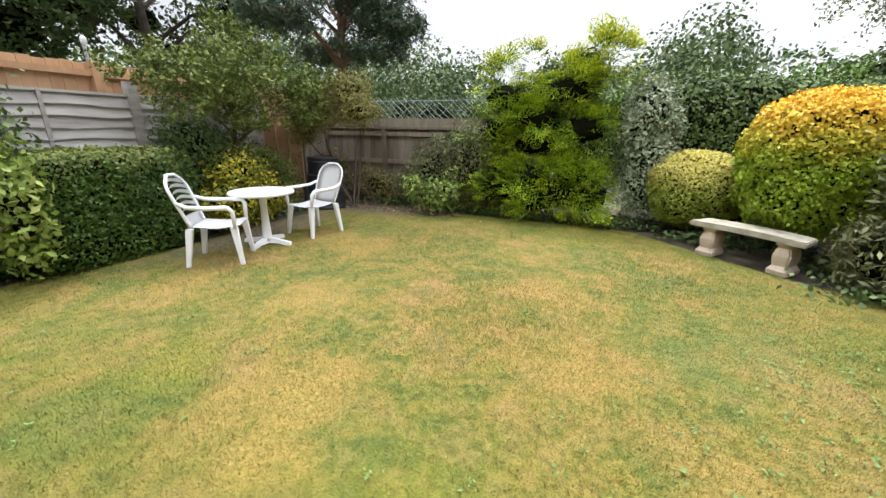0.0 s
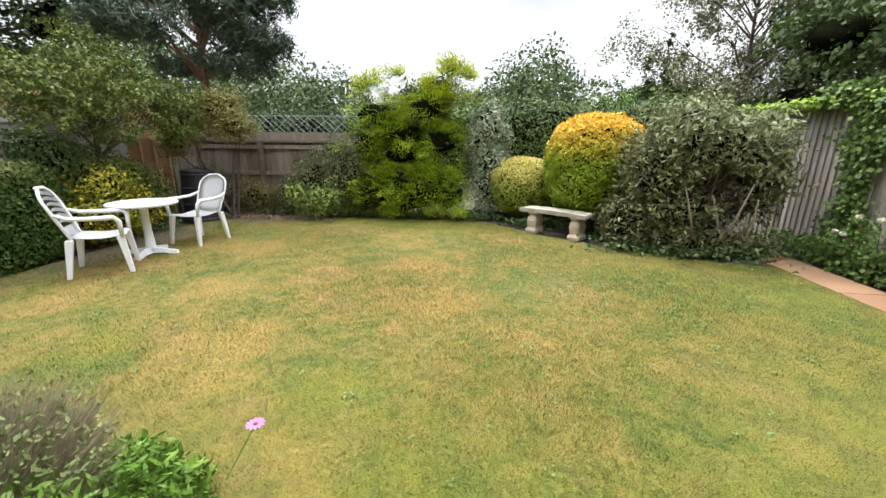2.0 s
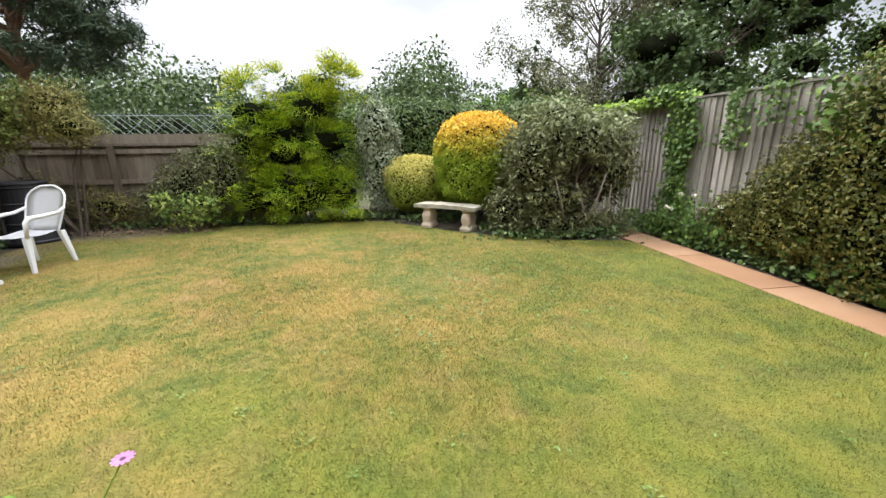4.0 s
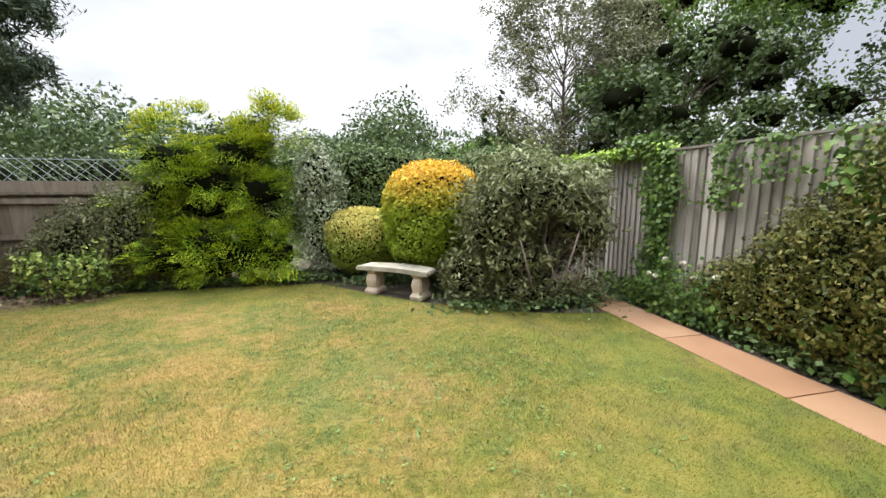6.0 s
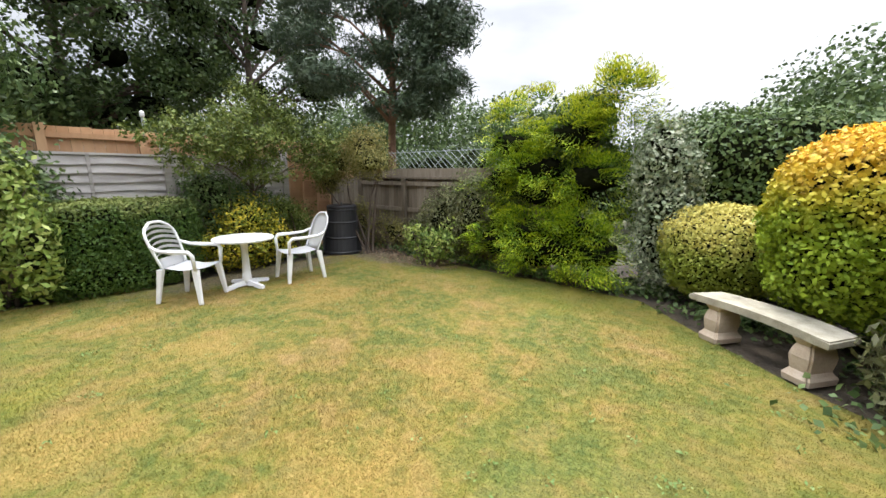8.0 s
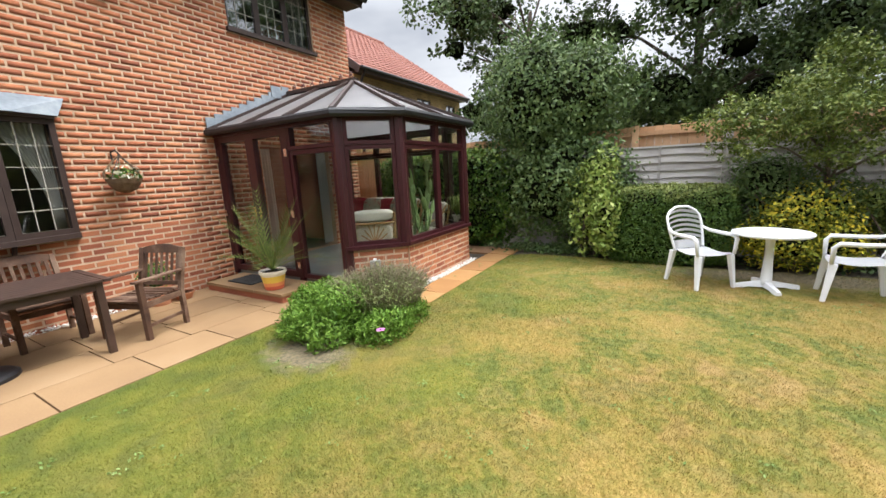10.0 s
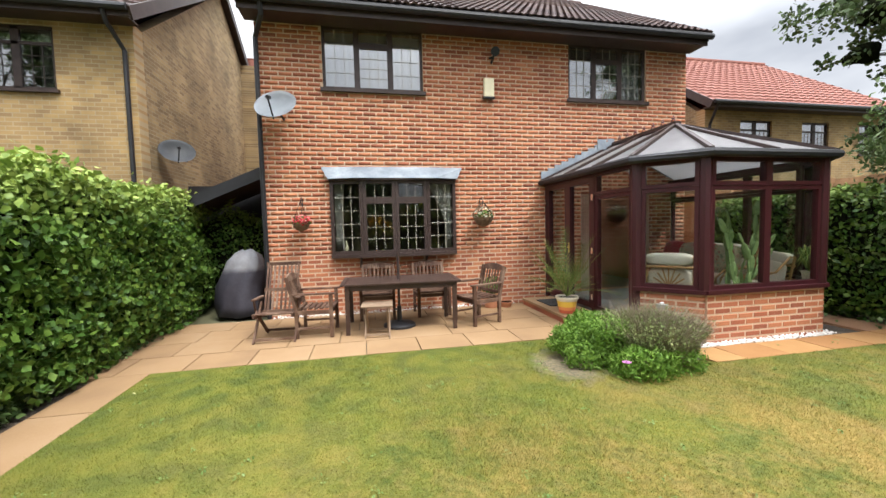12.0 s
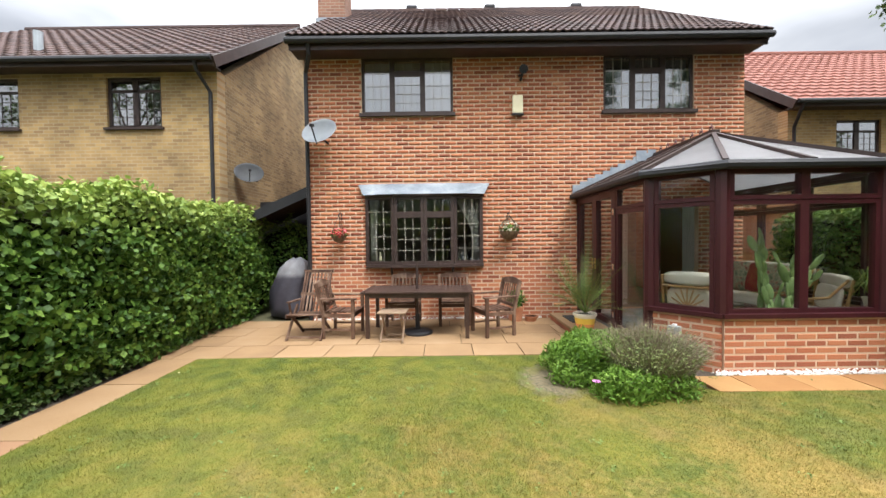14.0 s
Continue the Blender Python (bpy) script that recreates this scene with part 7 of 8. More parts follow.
def lounger():
    th = thing("reclining_chair", 2.93, -2.48, 0, 88, "folding slatted wooden recliner with tall worn back, beside the hedge", "chair", "wooden chairs on the patio")
    hw = 0.27
    for s in (-1, 1):
        bm = bmesh.new()
        bar(bm, (0.3, s * hw, 0), (-0.16, s * hw, 0.5), 0.025, 0.045)
        part("leg", bm, TEAK, th)
        bm = bmesh.new()
        bar(bm, (-0.32, s * (hw - 0.03), 0), (0.2, s * (hw - 0.03), 0.42), 0.025, 0.045)
        part("leg", bm, TEAK, th)
        bm = bmesh.new()
        bar(bm, (-0.36, s * (hw + 0.02), 0.56), (0.16, s * (hw + 0.02), 0.58), 0.05, 0.022)
        part("armrest", bm, TEAK, th)
        bm = bmesh.new()
        bar(bm, (0.12, s * (hw + 0.02), 0.57), (0.02, s * (hw + 0.02), 0.30), 0.022, 0.035)
        part("arm_support", bm, TEAK, th)
        bm = bmesh.new()
        bar(bm, (-0.1, s * (hw - 0.05), 0.3), (-0.46, s * (hw - 0.05), 1.03), 0.024, 0.04)
        part("back_post", bm, TEAK, th)
        bm = bmesh.new()
        bar(bm, (-0.2, s * (hw - 0.02), 0.3), (0.32, s * (hw - 0.02), 0.38), 0.022, 0.045)
        part("seat_rail", bm, TEAK, th)
    for k in range(8):
        u = k / 7
        bm = bmesh.new()
        c = Vector((-0.16 + 0.46 * u, 0, 0.335 + 0.07 * u))
        bar(bm, c + Vector((0, -hw, 0)), c + Vector((0, hw, 0)), 0.045, 0.014)
        part("seat_slat", bm, TEAK, th)
    for k in range(7):
        v = -0.18 + k * 0.06
        bm = bmesh.new()
        bar(bm, (-0.12, v, 0.36), (-0.445, v, 1.0), 0.03, 0.012)
        part("back_slat", bm, TEAK, th)
    for p in ((-0.465, 1.03), (-0.27, 0.66), (-0.12, 0.36)):
        bm = bmesh.new()
        bar(bm, (p[0], -hw + 0.02, p[1]), (p[0], hw - 0.02, p[1]), 0.03, 0.05)
        part("cross_rail", bm, TEAK, th)
    for x, z in ((0.27, 0.05), (-0.27, 0.05)):
        bm = bmesh.new()
        bar(bm, (x, -hw, z), (x, hw, z), 0.025, 0.035)
        part("stretcher", bm, TEAK, th)


lounger()


def patio_table():
    th = thing("patio_table", 1.15, -2.66, 0, -2, "long dark-stained wooden garden table with slatted top", "table")
    for k in range(9):
        y = -0.40 + k * 0.1
        part("top_slat", box(-0.82, 0.82, y - 0.046, y + 0.046, 0.715, 0.74, soft=0.003), TABLEWOOD, th)
    for s in (-1, 1):
        part("end_rail", box(s * 0.855 - 0.03, s * 0.855 + 0.03, -0.45, 0.45, 0.715, 0.742, soft=0.003), TABLEWOOD, th)
        part("apron", box(-0.80, 0.80, s * 0.40 - 0.011, s * 0.40 + 0.011, 0.64, 0.713), TABLEWOOD, th)
        part("apron", box(s * 0.80 - 0.011, s * 0.80 + 0.011, -0.39, 0.39, 0.64, 0.713), TABLEWOOD, th)
        for t in (-1, 1):
            part("leg", box(s * 0.79 - 0.03, s * 0.79 + 0.03, t * 0.39 - 0.03, t * 0.39 + 0.03, 0, 0.712, soft=0.004), TABLEWOOD, th)


patio_table()


def parasol_stand():
    th = thing("parasol_base", 1.18, -2.62, 0, 0, "dark round parasol base with bare upright tube", "parasol base")
    part("base", lathe([(0.25, 0.0), (0.25, 0.03), (0.22, 0.05), (0.08, 0.075), (0.04, 0.09), (0.035, 0.3), (0.035, 0.32)], 28), BLACKPLASTIC, th)
    bm = bmesh.new()
    rod(bm, [(0, 0, 0.3), (0, 0, 1.16)], 0.021, 12)
    part("pole", bm, BROWNFRAME, th)
    bm = bmesh.new()
    rod(bm, [(0.03, 0, 0.27), (0.08, 0, 0.27)], 0.012, 8)
    part("knob", bm, BLACKPLASTIC, th)


parasol_stand()


def stool():
    th = thing("folding_stool", 1.53, -2.2, 0, -4, "small pale slatted folding table in front of the long table", "side table")
    for k in range(6):
        y = -0.17 + k * 0.068
        part("top_slat", box(-0.22, 0.22, y - 0.028, y + 0.028, 0.44, 0.456), PALETEAK, th)
    for s in (-1, 1):
        part("top_rail", box(s * 0.17 - 0.012, s * 0.17 + 0.012, -0.18, 0.18, 0.41, 0.438), PALETEAK, th)
        for t in (-1, 1):
            bm = bmesh.new()
            bar(bm, (s * (0.17 - 0.026 * (t > 0)), -0.17 * t, 0.0), (s * (0.17 - 0.026 * (t > 0)), 0.15 * t, 0.42), 0.02, 0.03)
            part("leg", bm, PALETEAK, th)
    for t in (-1, 1):
        part("stretcher", box(-0.17, 0.17, t * 0.15 - 0.01, t * 0.15 + 0.01, 0.03, 0.055), PALETEAK, th)


stool()


def barbecue():
    th = thing("covered_barbecue", 3.94, -4.35, 0, 0, "barbecue under a dark grey fabric cover, paler at the top, in the side passage", "barbecue")
    rs = np.random.RandomState(2)
    bm = bmesh.new()
    rings = []
    prof = [(0.46, 0.38, 0.02), (0.47, 0.39, 0.2), (0.45, 0.37, 0.5), (0.45, 0.36, 0.68), (0.41, 0.33, 0.78), (0.34, 0.29, 0.93), (0.25, 0.22, 1.06), (0.1, 0.12, 1.13)]
    seg = 36
    for a, b, z in prof:
        ring = []
        for k in range(seg):
            t = 2 * math.pi * k / seg
            f = 1 + 0.07 * math.sin(t * 4 + z * 4) + 0.08 * math.sin(t * 9 - z * 7) + 0.05 * math.sin(z * 14 + t) + 0.03 * math.sin(t * 17 + z * 9)
            c, s = math.cos(t), math.sin(t)
            q = (abs(c) ** 4 + abs(s) ** 4) ** -0.25
            ring.append(bm.verts.new((a * f * c * q * 0.82 - 0.22 * max(0, z - 0.5), b * f * s * q * 0.92, z * 1.05 + 0.03 * math.sin(t * 3))))
        rings.append(ring)
    for a, b in zip(rings, rings[1:]):
        for k in range(seg):
            bm.faces.new((a[k], a[(k + 1) % seg], b[(k + 1) % seg], b[k]))
    bm.faces.new(rings[0])
    bm.faces.new(rings[-1])
    # cover colour turns paler grey from about 0.8 to 0.9 m up
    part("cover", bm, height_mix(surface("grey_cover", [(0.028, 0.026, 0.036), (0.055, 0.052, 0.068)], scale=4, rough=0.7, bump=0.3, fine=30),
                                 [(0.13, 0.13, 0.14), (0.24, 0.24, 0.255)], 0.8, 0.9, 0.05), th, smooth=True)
    for s in (-1, 1):
        part("foot", box(s * 0.3 - 0.03, s * 0.3 + 0.03, -0.25, 0.25, 0, 0.1), BLACKPLASTIC, th)


barbecue()


# ---- on the walls ----
def satellite_dish(x, y, z, size, turn, tilt, label, mat_):
    th = thing("satellite_dish", x, y, z, 0, label, "satellite dish")
    m = Matrix.Rotation(radians(turn), 4, "Z") @ Matrix.Rotation(radians(-tilt), 4, "X")
    bm = bmesh.new()
    rings = []
    for i in range(7):
        r = i / 6
        rings.append([bm.verts.new(m @ Vector((size * r * math.cos(t), 0.25 * size * r * r, size * 0.86 * r * math.sin(t)))) for t in [2 * math.pi * k / 32 for k in range(32)]] if i else
                     [bm.verts.new(m @ Vector((0, 0, 0)))])
    for k in range(32):
        bm.faces.new((rings[0][0], rings[1][k], rings[1][(k + 1) % 32]))
        for a, b in zip(rings[1:], rings[2:]):
            bm.faces.new((a[k], a[(k + 1) % 32], b[(k + 1) % 32], b[k]))
    bmesh.ops.solidify(bm, geom=bm.faces[:], thickness=0.008)
    part("reflector", bm, mat_, th, smooth=True)
    bm = bmesh.new()
    bar(bm, m @ Vector((0, 0.02, -size * 0.8)), m @ Vector((0, size * 0.95, -size * 0.35)), 0.02, 0.02)
    part("feed_arm", bm, BLACKPLASTIC, th)
    bm = bmesh.new()
    rod(bm, [m @ Vector((0, size * 1.0, -size * 0.38)), m @ Vector((0, size * 0.82, -size * 0.22))], 0.03, 10)
    part("receiver", bm, BLACKPLASTIC, th)
    bm = bmesh.new()
    rod(bm, [m @ Vector((0, -0.01, 0)), m @ Vector((0, -0.1, -0.03)), Vector((-0.05, -0.2, -0.12)), Vector((-0.05, -0.3, -0.12))], 0.02, 8)
    part("bracket", bm, BLACKPLASTIC, th)


satellite_dish(3.02, HOUSE_Y + 0.28, 3.58, 0.345, -12, -30, "grey oval satellite dish on the house corner", METALGREY)
satellite_dish(5.33, -5.4, 3.15, 0.32, 30, -28, "dark grey satellite dish on the neighbouring side wall", surface("dark_dish", [(0.08, 0.09, 0.1), (0.13, 0.14, 0.15)], rough=0.5))

CREAM = surface("cream_box", [(0.7, 0.64, 0.42), (0.8, 0.74, 0.52)], scale=6, rough=0.5, bump=0.05)
al = thing("alarm_box", -0.74, HOUSE_Y + 0.02, 4.155, 0, "cream burglar alarm box high on the brick wall", "alarm box")
part("case", box(-0.10, 0.10, 0, 0.07, -0.17, 0.17, soft=0.012), CREAM, al)
part("base_strip", box(-0.115, 0.115, 0.0, 0.065, -0.2, -0.172), BLACKPLASTIC, al)
sl_ = thing("security_light", -0.81, HOUSE_Y + 0.02, 4.73, 0, "small dark security lamp above the alarm box", "outdoor light")
part("back_plate", lathe([(0.05, -0.02), (0.05, 0.0)], 14), BLACKPLASTIC, sl_)
bm = bmesh.new()
rod(bm, [(0, 0.0, -0.1), (0, 0.08, -0.06), (-0.02, 0.12, 0.03)], 0.022, 8)
part("arm", bm, BLACKPLASTIC, sl_)
bm = bmesh.new()
rod(bm, [(-0.02, 0.08, 0.08), (-0.02, 0.14, 0.06), (-0.02, 0.19, 0.04)], [0.05, 0.075, 0.085], 14)
part("lamp_head", bm, BLACKPLASTIC, sl_)

REDFLOWER = leafy("red_petal", [(0.5, 0.02, 0.03), (0.75, 0.08, 0.1), (0.85, 0.5, 0.45)])
WHITEFLOWER = leafy("white_petal", [(0.6, 0.6, 0.4), (0.85, 0.85, 0.75)])
WICKER = surface("wicker", [(0.10, 0.06, 0.03), (0.22, 0.14, 0.08)], scale=20, rough=0.9, bump=0.9, fine=60)
RATTAN = surface("rattan", [(0.32, 0.17, 0.06), (0.48, 0.28, 0.11)], scale=12, rough=0.5, bump=0.2)


def wall_basket(x, z, r, bloom, label, hook, n=700):
    th = thing("hanging_basket", x, HOUSE_Y + 0.24, z, 0, label, "hanging basket")
    part("basket", lathe([(0.03, -r * 0.95), (r * 0.6, -r * 0.75), (r * 0.9, -r * 0.3), (r, 0.0)], 18), WICKER, th)
    rs = np.random.RandomState(int(x * 10) + 50)
    p, q = shell(rs, (0, 0, 0.02, r * 1.0, r * 0.95, r * 0.6), n, 0.6, 0.2, 4)
    mesh_np("foliage", leaves(rs, p, q, 0.04, 0.025), [(0, 1, 2, 3)], 4, HEDGELEAF, th)
    p, q = shell(rs, (0, 0.02, r * 0.25, r * 1.02, r * 0.95, r * 0.7), n // 3, 0.85, 0.2, 4)
    mesh_np("blossom", leaves(rs, p, q, 0.035, 0.033, tilt=0.5), [(0, 1, 2, 3)], 4, bloom, th)
    for a in (0.5, 2.6, 4.7):
        bm = bmesh.new()
        rod(bm, [(r * math.cos(a), r * math.sin(a), 0), (0, 0, hook)], 0.005, 5)
        part("chain", bm, BROWNFRAME, th)
    if x < 0:
        bm = bmesh.new()
        rod(bm, [(-r, -0.03, 0), (-r * 0.98, -0.03, 0.08), (-r * 0.45, -0.03, 0.2), (0, -0.03, 0.29), (r * 0.45, -0.03, 0.2), (r * 0.98, -0.03, 0.08), (r, -0.03, 0)], 0.014, 6)
        part("hoop", bm, WICKER, th)
    bm = bmesh.new()
    rod(bm, [(0, -0.225, hook - 0.1), (0, -0.225, hook + 0.04), (0, -0.1, hook + 0.06), (0, 0, hook)], 0.009, 6)
    part("bracket", bm, BLACKPLASTIC, th)


wall_basket(2.73, 1.66, 0.15, REDFLOWER, "small wicker basket of red and white flowers on a wall bracket", 0.38)
wall_basket(-0.53, 1.70, 0.19, WHITEFLOWER, "wicker hanging basket with pale flowers, under a triangular bracket", 0.3, 330)

# ---- pots ----
TERRA = surface("terracotta", [(0.42, 0.17, 0.09), (0.52, 0.24, 0.13)], scale=6, rough=0.9, bump=0.2)


def pot(name, x, y, z, r, h, mat_, label):
    th = thing(name, x, y, z, 0, label, "flower pot")
    part("pot", lathe([(r * 0.7, 0), (r * 0.72, 0.01), (r * 0.95, h * 0.85), (r * 1.05, h * 0.86), (r * 1.05, h), (r * 0.93, h), (r * 0.9, h * 0.9)], 24), mat_, th)
    part("soil", lathe([(r * 0.88, h * 0.85), (r * 0.88, h * 0.9)], 20), SOIL, th)
    return th


def palm():
    striped = surface("striped_pot_glaze", [(0.72, 0.16, 0.06), (0.78, 0.2, 0.08)], scale=2, rough=0.4, bump=0.05)
    n, l = striped.node_tree.nodes, striped.node_tree.links
    co, sp, ra = n.new("ShaderNodeTexCoord"), n.new("ShaderNodeSeparateXYZ"), n.new("ShaderNodeValToRGB")
    l.new(co.outputs["Object"], sp.inputs[0])
    l.new(sp.outputs["Z"], ra.inputs[0])
    ra.color_ramp.interpolation = "CONSTANT"
    e = ra.color_ramp.elements
    e[0].color, e[1].position, e[1].color = (0.62, 0.12, 0.06, 1), 0.05, (0.78, 0.28, 0.1, 1)
    e.new(0.10).color = (0.82, 0.55, 0.08, 1)
    e.new(0.19).color = (0.75, 0.7, 0.55, 1)
    l.new(ra.outputs[0], n["Principled BSDF"].inputs["Base Color"])
    th = pot("potted_palm", -1.46, -2.2, 0.127, 0.17, 0.26, striped, "spiky young palm in a red and yellow banded pot")
    th["category"] = "potted plant"
    rs = np.random.RandomState(6)
    PALM = leafy("palm_leaflet", [(0.06, 0.11, 0.02), (0.14, 0.20, 0.045), (0.33, 0.33, 0.12)])
    for k in range(26):
        a = k * 2.4 + rs.uniform(-0.3, 0.3)
        up = rs.uniform(0.35, 1.0)
        L = rs.uniform(0.75, 1.15)
        bm = bmesh.new()
        pts = []
        for j in range(9):
            u = j / 8
            rad = L * (u * (1 - up * 0.6)) * (1 + 0.1 * u)
            z = 0.26 + L * up * u * 1.05 - 0.45 * (1.15 - up) * u * u * L
            pts.append(Vector((rad * math.cos(a), rad * math.sin(a), z)))
        rod(bm, pts, [0.006 * (1 - 0.7 * j / 8) for j in range(9)], 4)
        for j in range(2, 9):
            for h in (0, 0.5):
                if j == 8 and h:
                    continue
                c = pts[j].lerp(pts[min(j + 1, 8)], h)
                t = (pts[j] - pts[j - 1]).normalized()
                s = t.cross(Vector((0, 0, 1))).normalized()
                for sg in (-1, 1):
                    tip = c + (t * 0.75 + s * sg * 0.55 + Vector((0, 0, 0.12))) * 0.24 * (1.1 - 0.5 * j / 8)
                    w = t * 0.010
                    bm.faces.new([bm.verts.new(q) for q in (c - w, c + w, tip)])
        part("frond", bm, PALM, th)


palm()
p2 = pot("terracotta_pot", -0.62, -3.5, 0, 0.16, 0.28, TERRA, "round terracotta pot with a small green plant, by the brick wall")
rs = np.random.RandomState(61)
p, q = shell(rs, (0, 0, 0.4, 0.22, 0.2, 0.2), 500, 0.4, 0.25, 4)
mesh_np("foliage", leaves(rs, p, q, 0.06, 0.03), [(0, 1, 2, 3)], 4, HEDGELEAF, p2)
p3 = pot("plant_saucer", -0.9, -3.45, 0, 0.13, 0.1, TERRA, "shallow terracotta bowl beside the larger pot")

mt = thing("door_mat", -1.62, -2.95, 0.125, 0, "dark rectangular door mat on the step", "door mat")
part("mat", box(-0.2, 0.2, -0.28, 0.28, 0.001, 0.018, soft=0.004), surface("mat_pile", [(0.02, 0.02, 0.02), (0.04, 0.04, 0.04)], fine=120, bump=1, rough=1), mt)

ob_ = thing("outdoor_socket", -2.13, -0.95, 0.42, math.degrees(math.atan2(0.56, -0.52)) , "grey weatherproof socket box on the low brick wall", "socket")
part("case", box(-0.07, 0.07, -0.13, -0.045, -0.055, 0.055, soft=0.008), surface("socket_grey", [(0.2, 0.22, 0.2), (0.26, 0.28, 0.26)], rough=0.5), ob_)
part("cable_clip", box(-0.02, 0.02, -0.1, -0.045, 0.056, 0.075), WHITEPLASTIC, ob_)

# neighbour's lean-to at the side passage
lt_ = thing("lean_to", label="dark lean-to roof in the passage between the houses", category="lean-to", kind="structure")
bm = bmesh.new()
bar(bm, (3.5, -4.35, 2.62), (5.5, -4.35, 1.75), 0.06, 0.2)
part("barge_board", bm, BLACKPLASTIC, lt_)
bm = bmesh.new()
bar(bm, (3.5, -5.4, 2.68), (5.5, -5.4, 1.81), 2.0, 0.04)
part("roof_sheet", bm, ROOFTILE, lt_)
# added wall; its black colour stands in for the passage's shade
part("end_wall", box(3.5, 5.6, -6.6, -6.5, -0.05, 2.6), BLACKPLASTIC, lt_)
bush("passage_shrub", 4.45, -5.5, [(0, 0, 1.0, 0.9, 0.5, 1.05), (0.45, 0.75, 0.8, 0.35, 0.5, 0.8)], 8000, 0.065, 0.045, HEDGELEAF, "dark ivy-like shrub in the side passage", "shrub", 71, inner=0.7, amp=0.2)

# ---- inside the garden room ----
CUSHION = surface("cream_cushion", [(0.62, 0.56, 0.44), (0.74, 0.68, 0.56)], scale=6, rough=0.9, bump=0.2)
REDCUSH = surface("red_cushion", [(0.28, 0.015, 0.025), (0.4, 0.03, 0.04)], scale=6, rough=0.9, bump=0.2)
PATCUSH = surface("patterned_cushion", [(0.35, 0.07, 0.05), (0.55, 0.5, 0.35), (0.18, 0.2, 0.12)], scale=18, rough=0.9, bump=0.1, spread=(0.4, 0.6))


def cushion(parent, c, sx, sy, sz, m_, turn=0, tilt=0, name="cushion", label=""):
    bm = bmesh.new()
    q = bmesh.ops.create_icosphere(bm, subdivisions=3, radius=1)
    for v in q["verts"]:
        d = v.co.copy()
        s = (abs(d.x) ** 4 + abs(d.y) ** 4 + abs(d.z) ** 4) ** (-1 / 4)
        v.co = Vector((d.x * s * sx, d.y * s * sy, d.z * s * sz))
    bmesh.ops.transform(bm, matrix=Matrix.Translation(c) @ Matrix.Rotation(radians(turn), 4, "Z") @ Matrix.Rotation(radians(tilt), 4, "Y"), verts=bm.verts)
    return part(name, bm, m_, parent, label, smooth=True)


def rattan_seat(x, y, turn, w, label, top=0.85):
    """Cane seat facing +x before its turn, w wide."""
    th = thing("rattan_seat", x, y, 0.14, turn, label, "armchair", "cane seats in the conservatory")
    h = w / 2
    for s in (-1, 1):
        bm = bmesh.new()
        rod(bm, [(0.32, s * h, 0), (0.33, s * h, 0.45), (0.2, s * (h + 0.03), 0.58), (-0.15, s * (h + 0.02), 0.62), (-0.36, s * h * 0.95, top)], 0.018, 8)
        part("arm_hoop", bm, RATTAN, th)
        bm = bmesh.new()
        rod(bm, [(-0.3, s * h, 0), (-0.32, s * h, 0.4), (-0.4, s * h, top)], 0.018, 8)
        part("back_leg", bm, RATTAN, th)
        bm = bmesh.new()
        rod(bm, [(0.32, s * h, 0.28), (-0.31, s * h, 0.26)], 0.015, 8)
        part("side_rail", bm, RATTAN, th)
    for a, b in (((0.32, 0.28), "front_rail"), ((-0.31, 0.26), "back_rail"), ((-0.4, top - 0.14), "top_rail"), ((-0.34, 0.42), "mid_rail")):
        bm = bmesh.new()
        rod(bm, [(a[0], -h, a[1]), (a[0], h, a[1])], 0.017, 8)
        part(b, bm, RATTAN, th)
    for k in range(9):
        an = math.pi * (k + 0.5) / 9
        bm = bmesh.new()
        c = Vector((-0.395, 0, 0.50))
        e = Vector((-0.408, min(h, 0.21) * math.cos(an), 0.50 + (top - 0.66) * math.sin(an)))
        rod(bm, [c + (e - c) * 0.12, e], 0.010, 6)
        part("fan_cane", bm, RATTAN, th)
    cushion(th, (0.02, 0, 0.36), 0.32, h * 0.95, 0.09, CUSHION, name="seat_cushion")
    cushion(th, (-0.29, 0, 0.60), 0.05, h * 0.9, 0.17, CUSHION, name="back_pad", tilt=-8)
    cushion(th, (-0.36, 0, top - 0.035), 0.07, h * 0.98, 0.085, CUSHION, name="back_cushion", tilt=-8)
    return th


rattan_seat(-2.66, -1.38, 222, 0.58, "cane armchair with fan-patterned back and cream cushions, by the glass corner", 0.92)
S1 = rattan_seat(-4.35, -2.6, 0, 1.5, "wide cane sofa with cream seat, red and patterned cushions", 0.92)
for c, m_, nm in (((-0.02, -0.47, 0.74), REDCUSH, "red_scatter"), ((0.0, -0.08, 0.72), PATCUSH, "patterned_scatter"), ((-0.02, 0.3, 0.72), REDCUSH, "red_scatter"), ((0.0, 0.6, 0.72), PATCUSH, "patterned_scatter")):
    t2 = thing("scatter_cushion", -4.35 + c[0], -2.6 + c[1], 0.14 + c[2], 0, "red scatter cushion on the cane sofa" if m_ is REDCUSH else "patterned scatter cushion on the cane sofa", "cushion", "scatter cushions")
    cushion(t2, (0.1, 0, 0.03), 0.1, 0.25, 0.24, m_, 0, -14)
rattan_seat(-4.12, -1.45, -22, 0.62, "cane armchair with cream cushion, beside the cactus plant")
tb = thing("coffee_table", -3.35, -1.75, 0.14, 0, "low glass-topped cane coffee table with papers", "table")
part("tabletop", lathe([(0.33, 0.42), (0.34, 0.43), (0.33, 0.44)], 28), GLASS, tb)
for k in range(4):
    a = k * math.pi / 2 + 0.6
    bm = bmesh.new()
    rod(bm, [(0.2 * math.cos(a), 0.2 * math.sin(a), 0), (0.3 * math.cos(a), 0.3 * math.sin(a), 0.42)], 0.015, 8)
    part("leg", bm, RATTAN, tb)
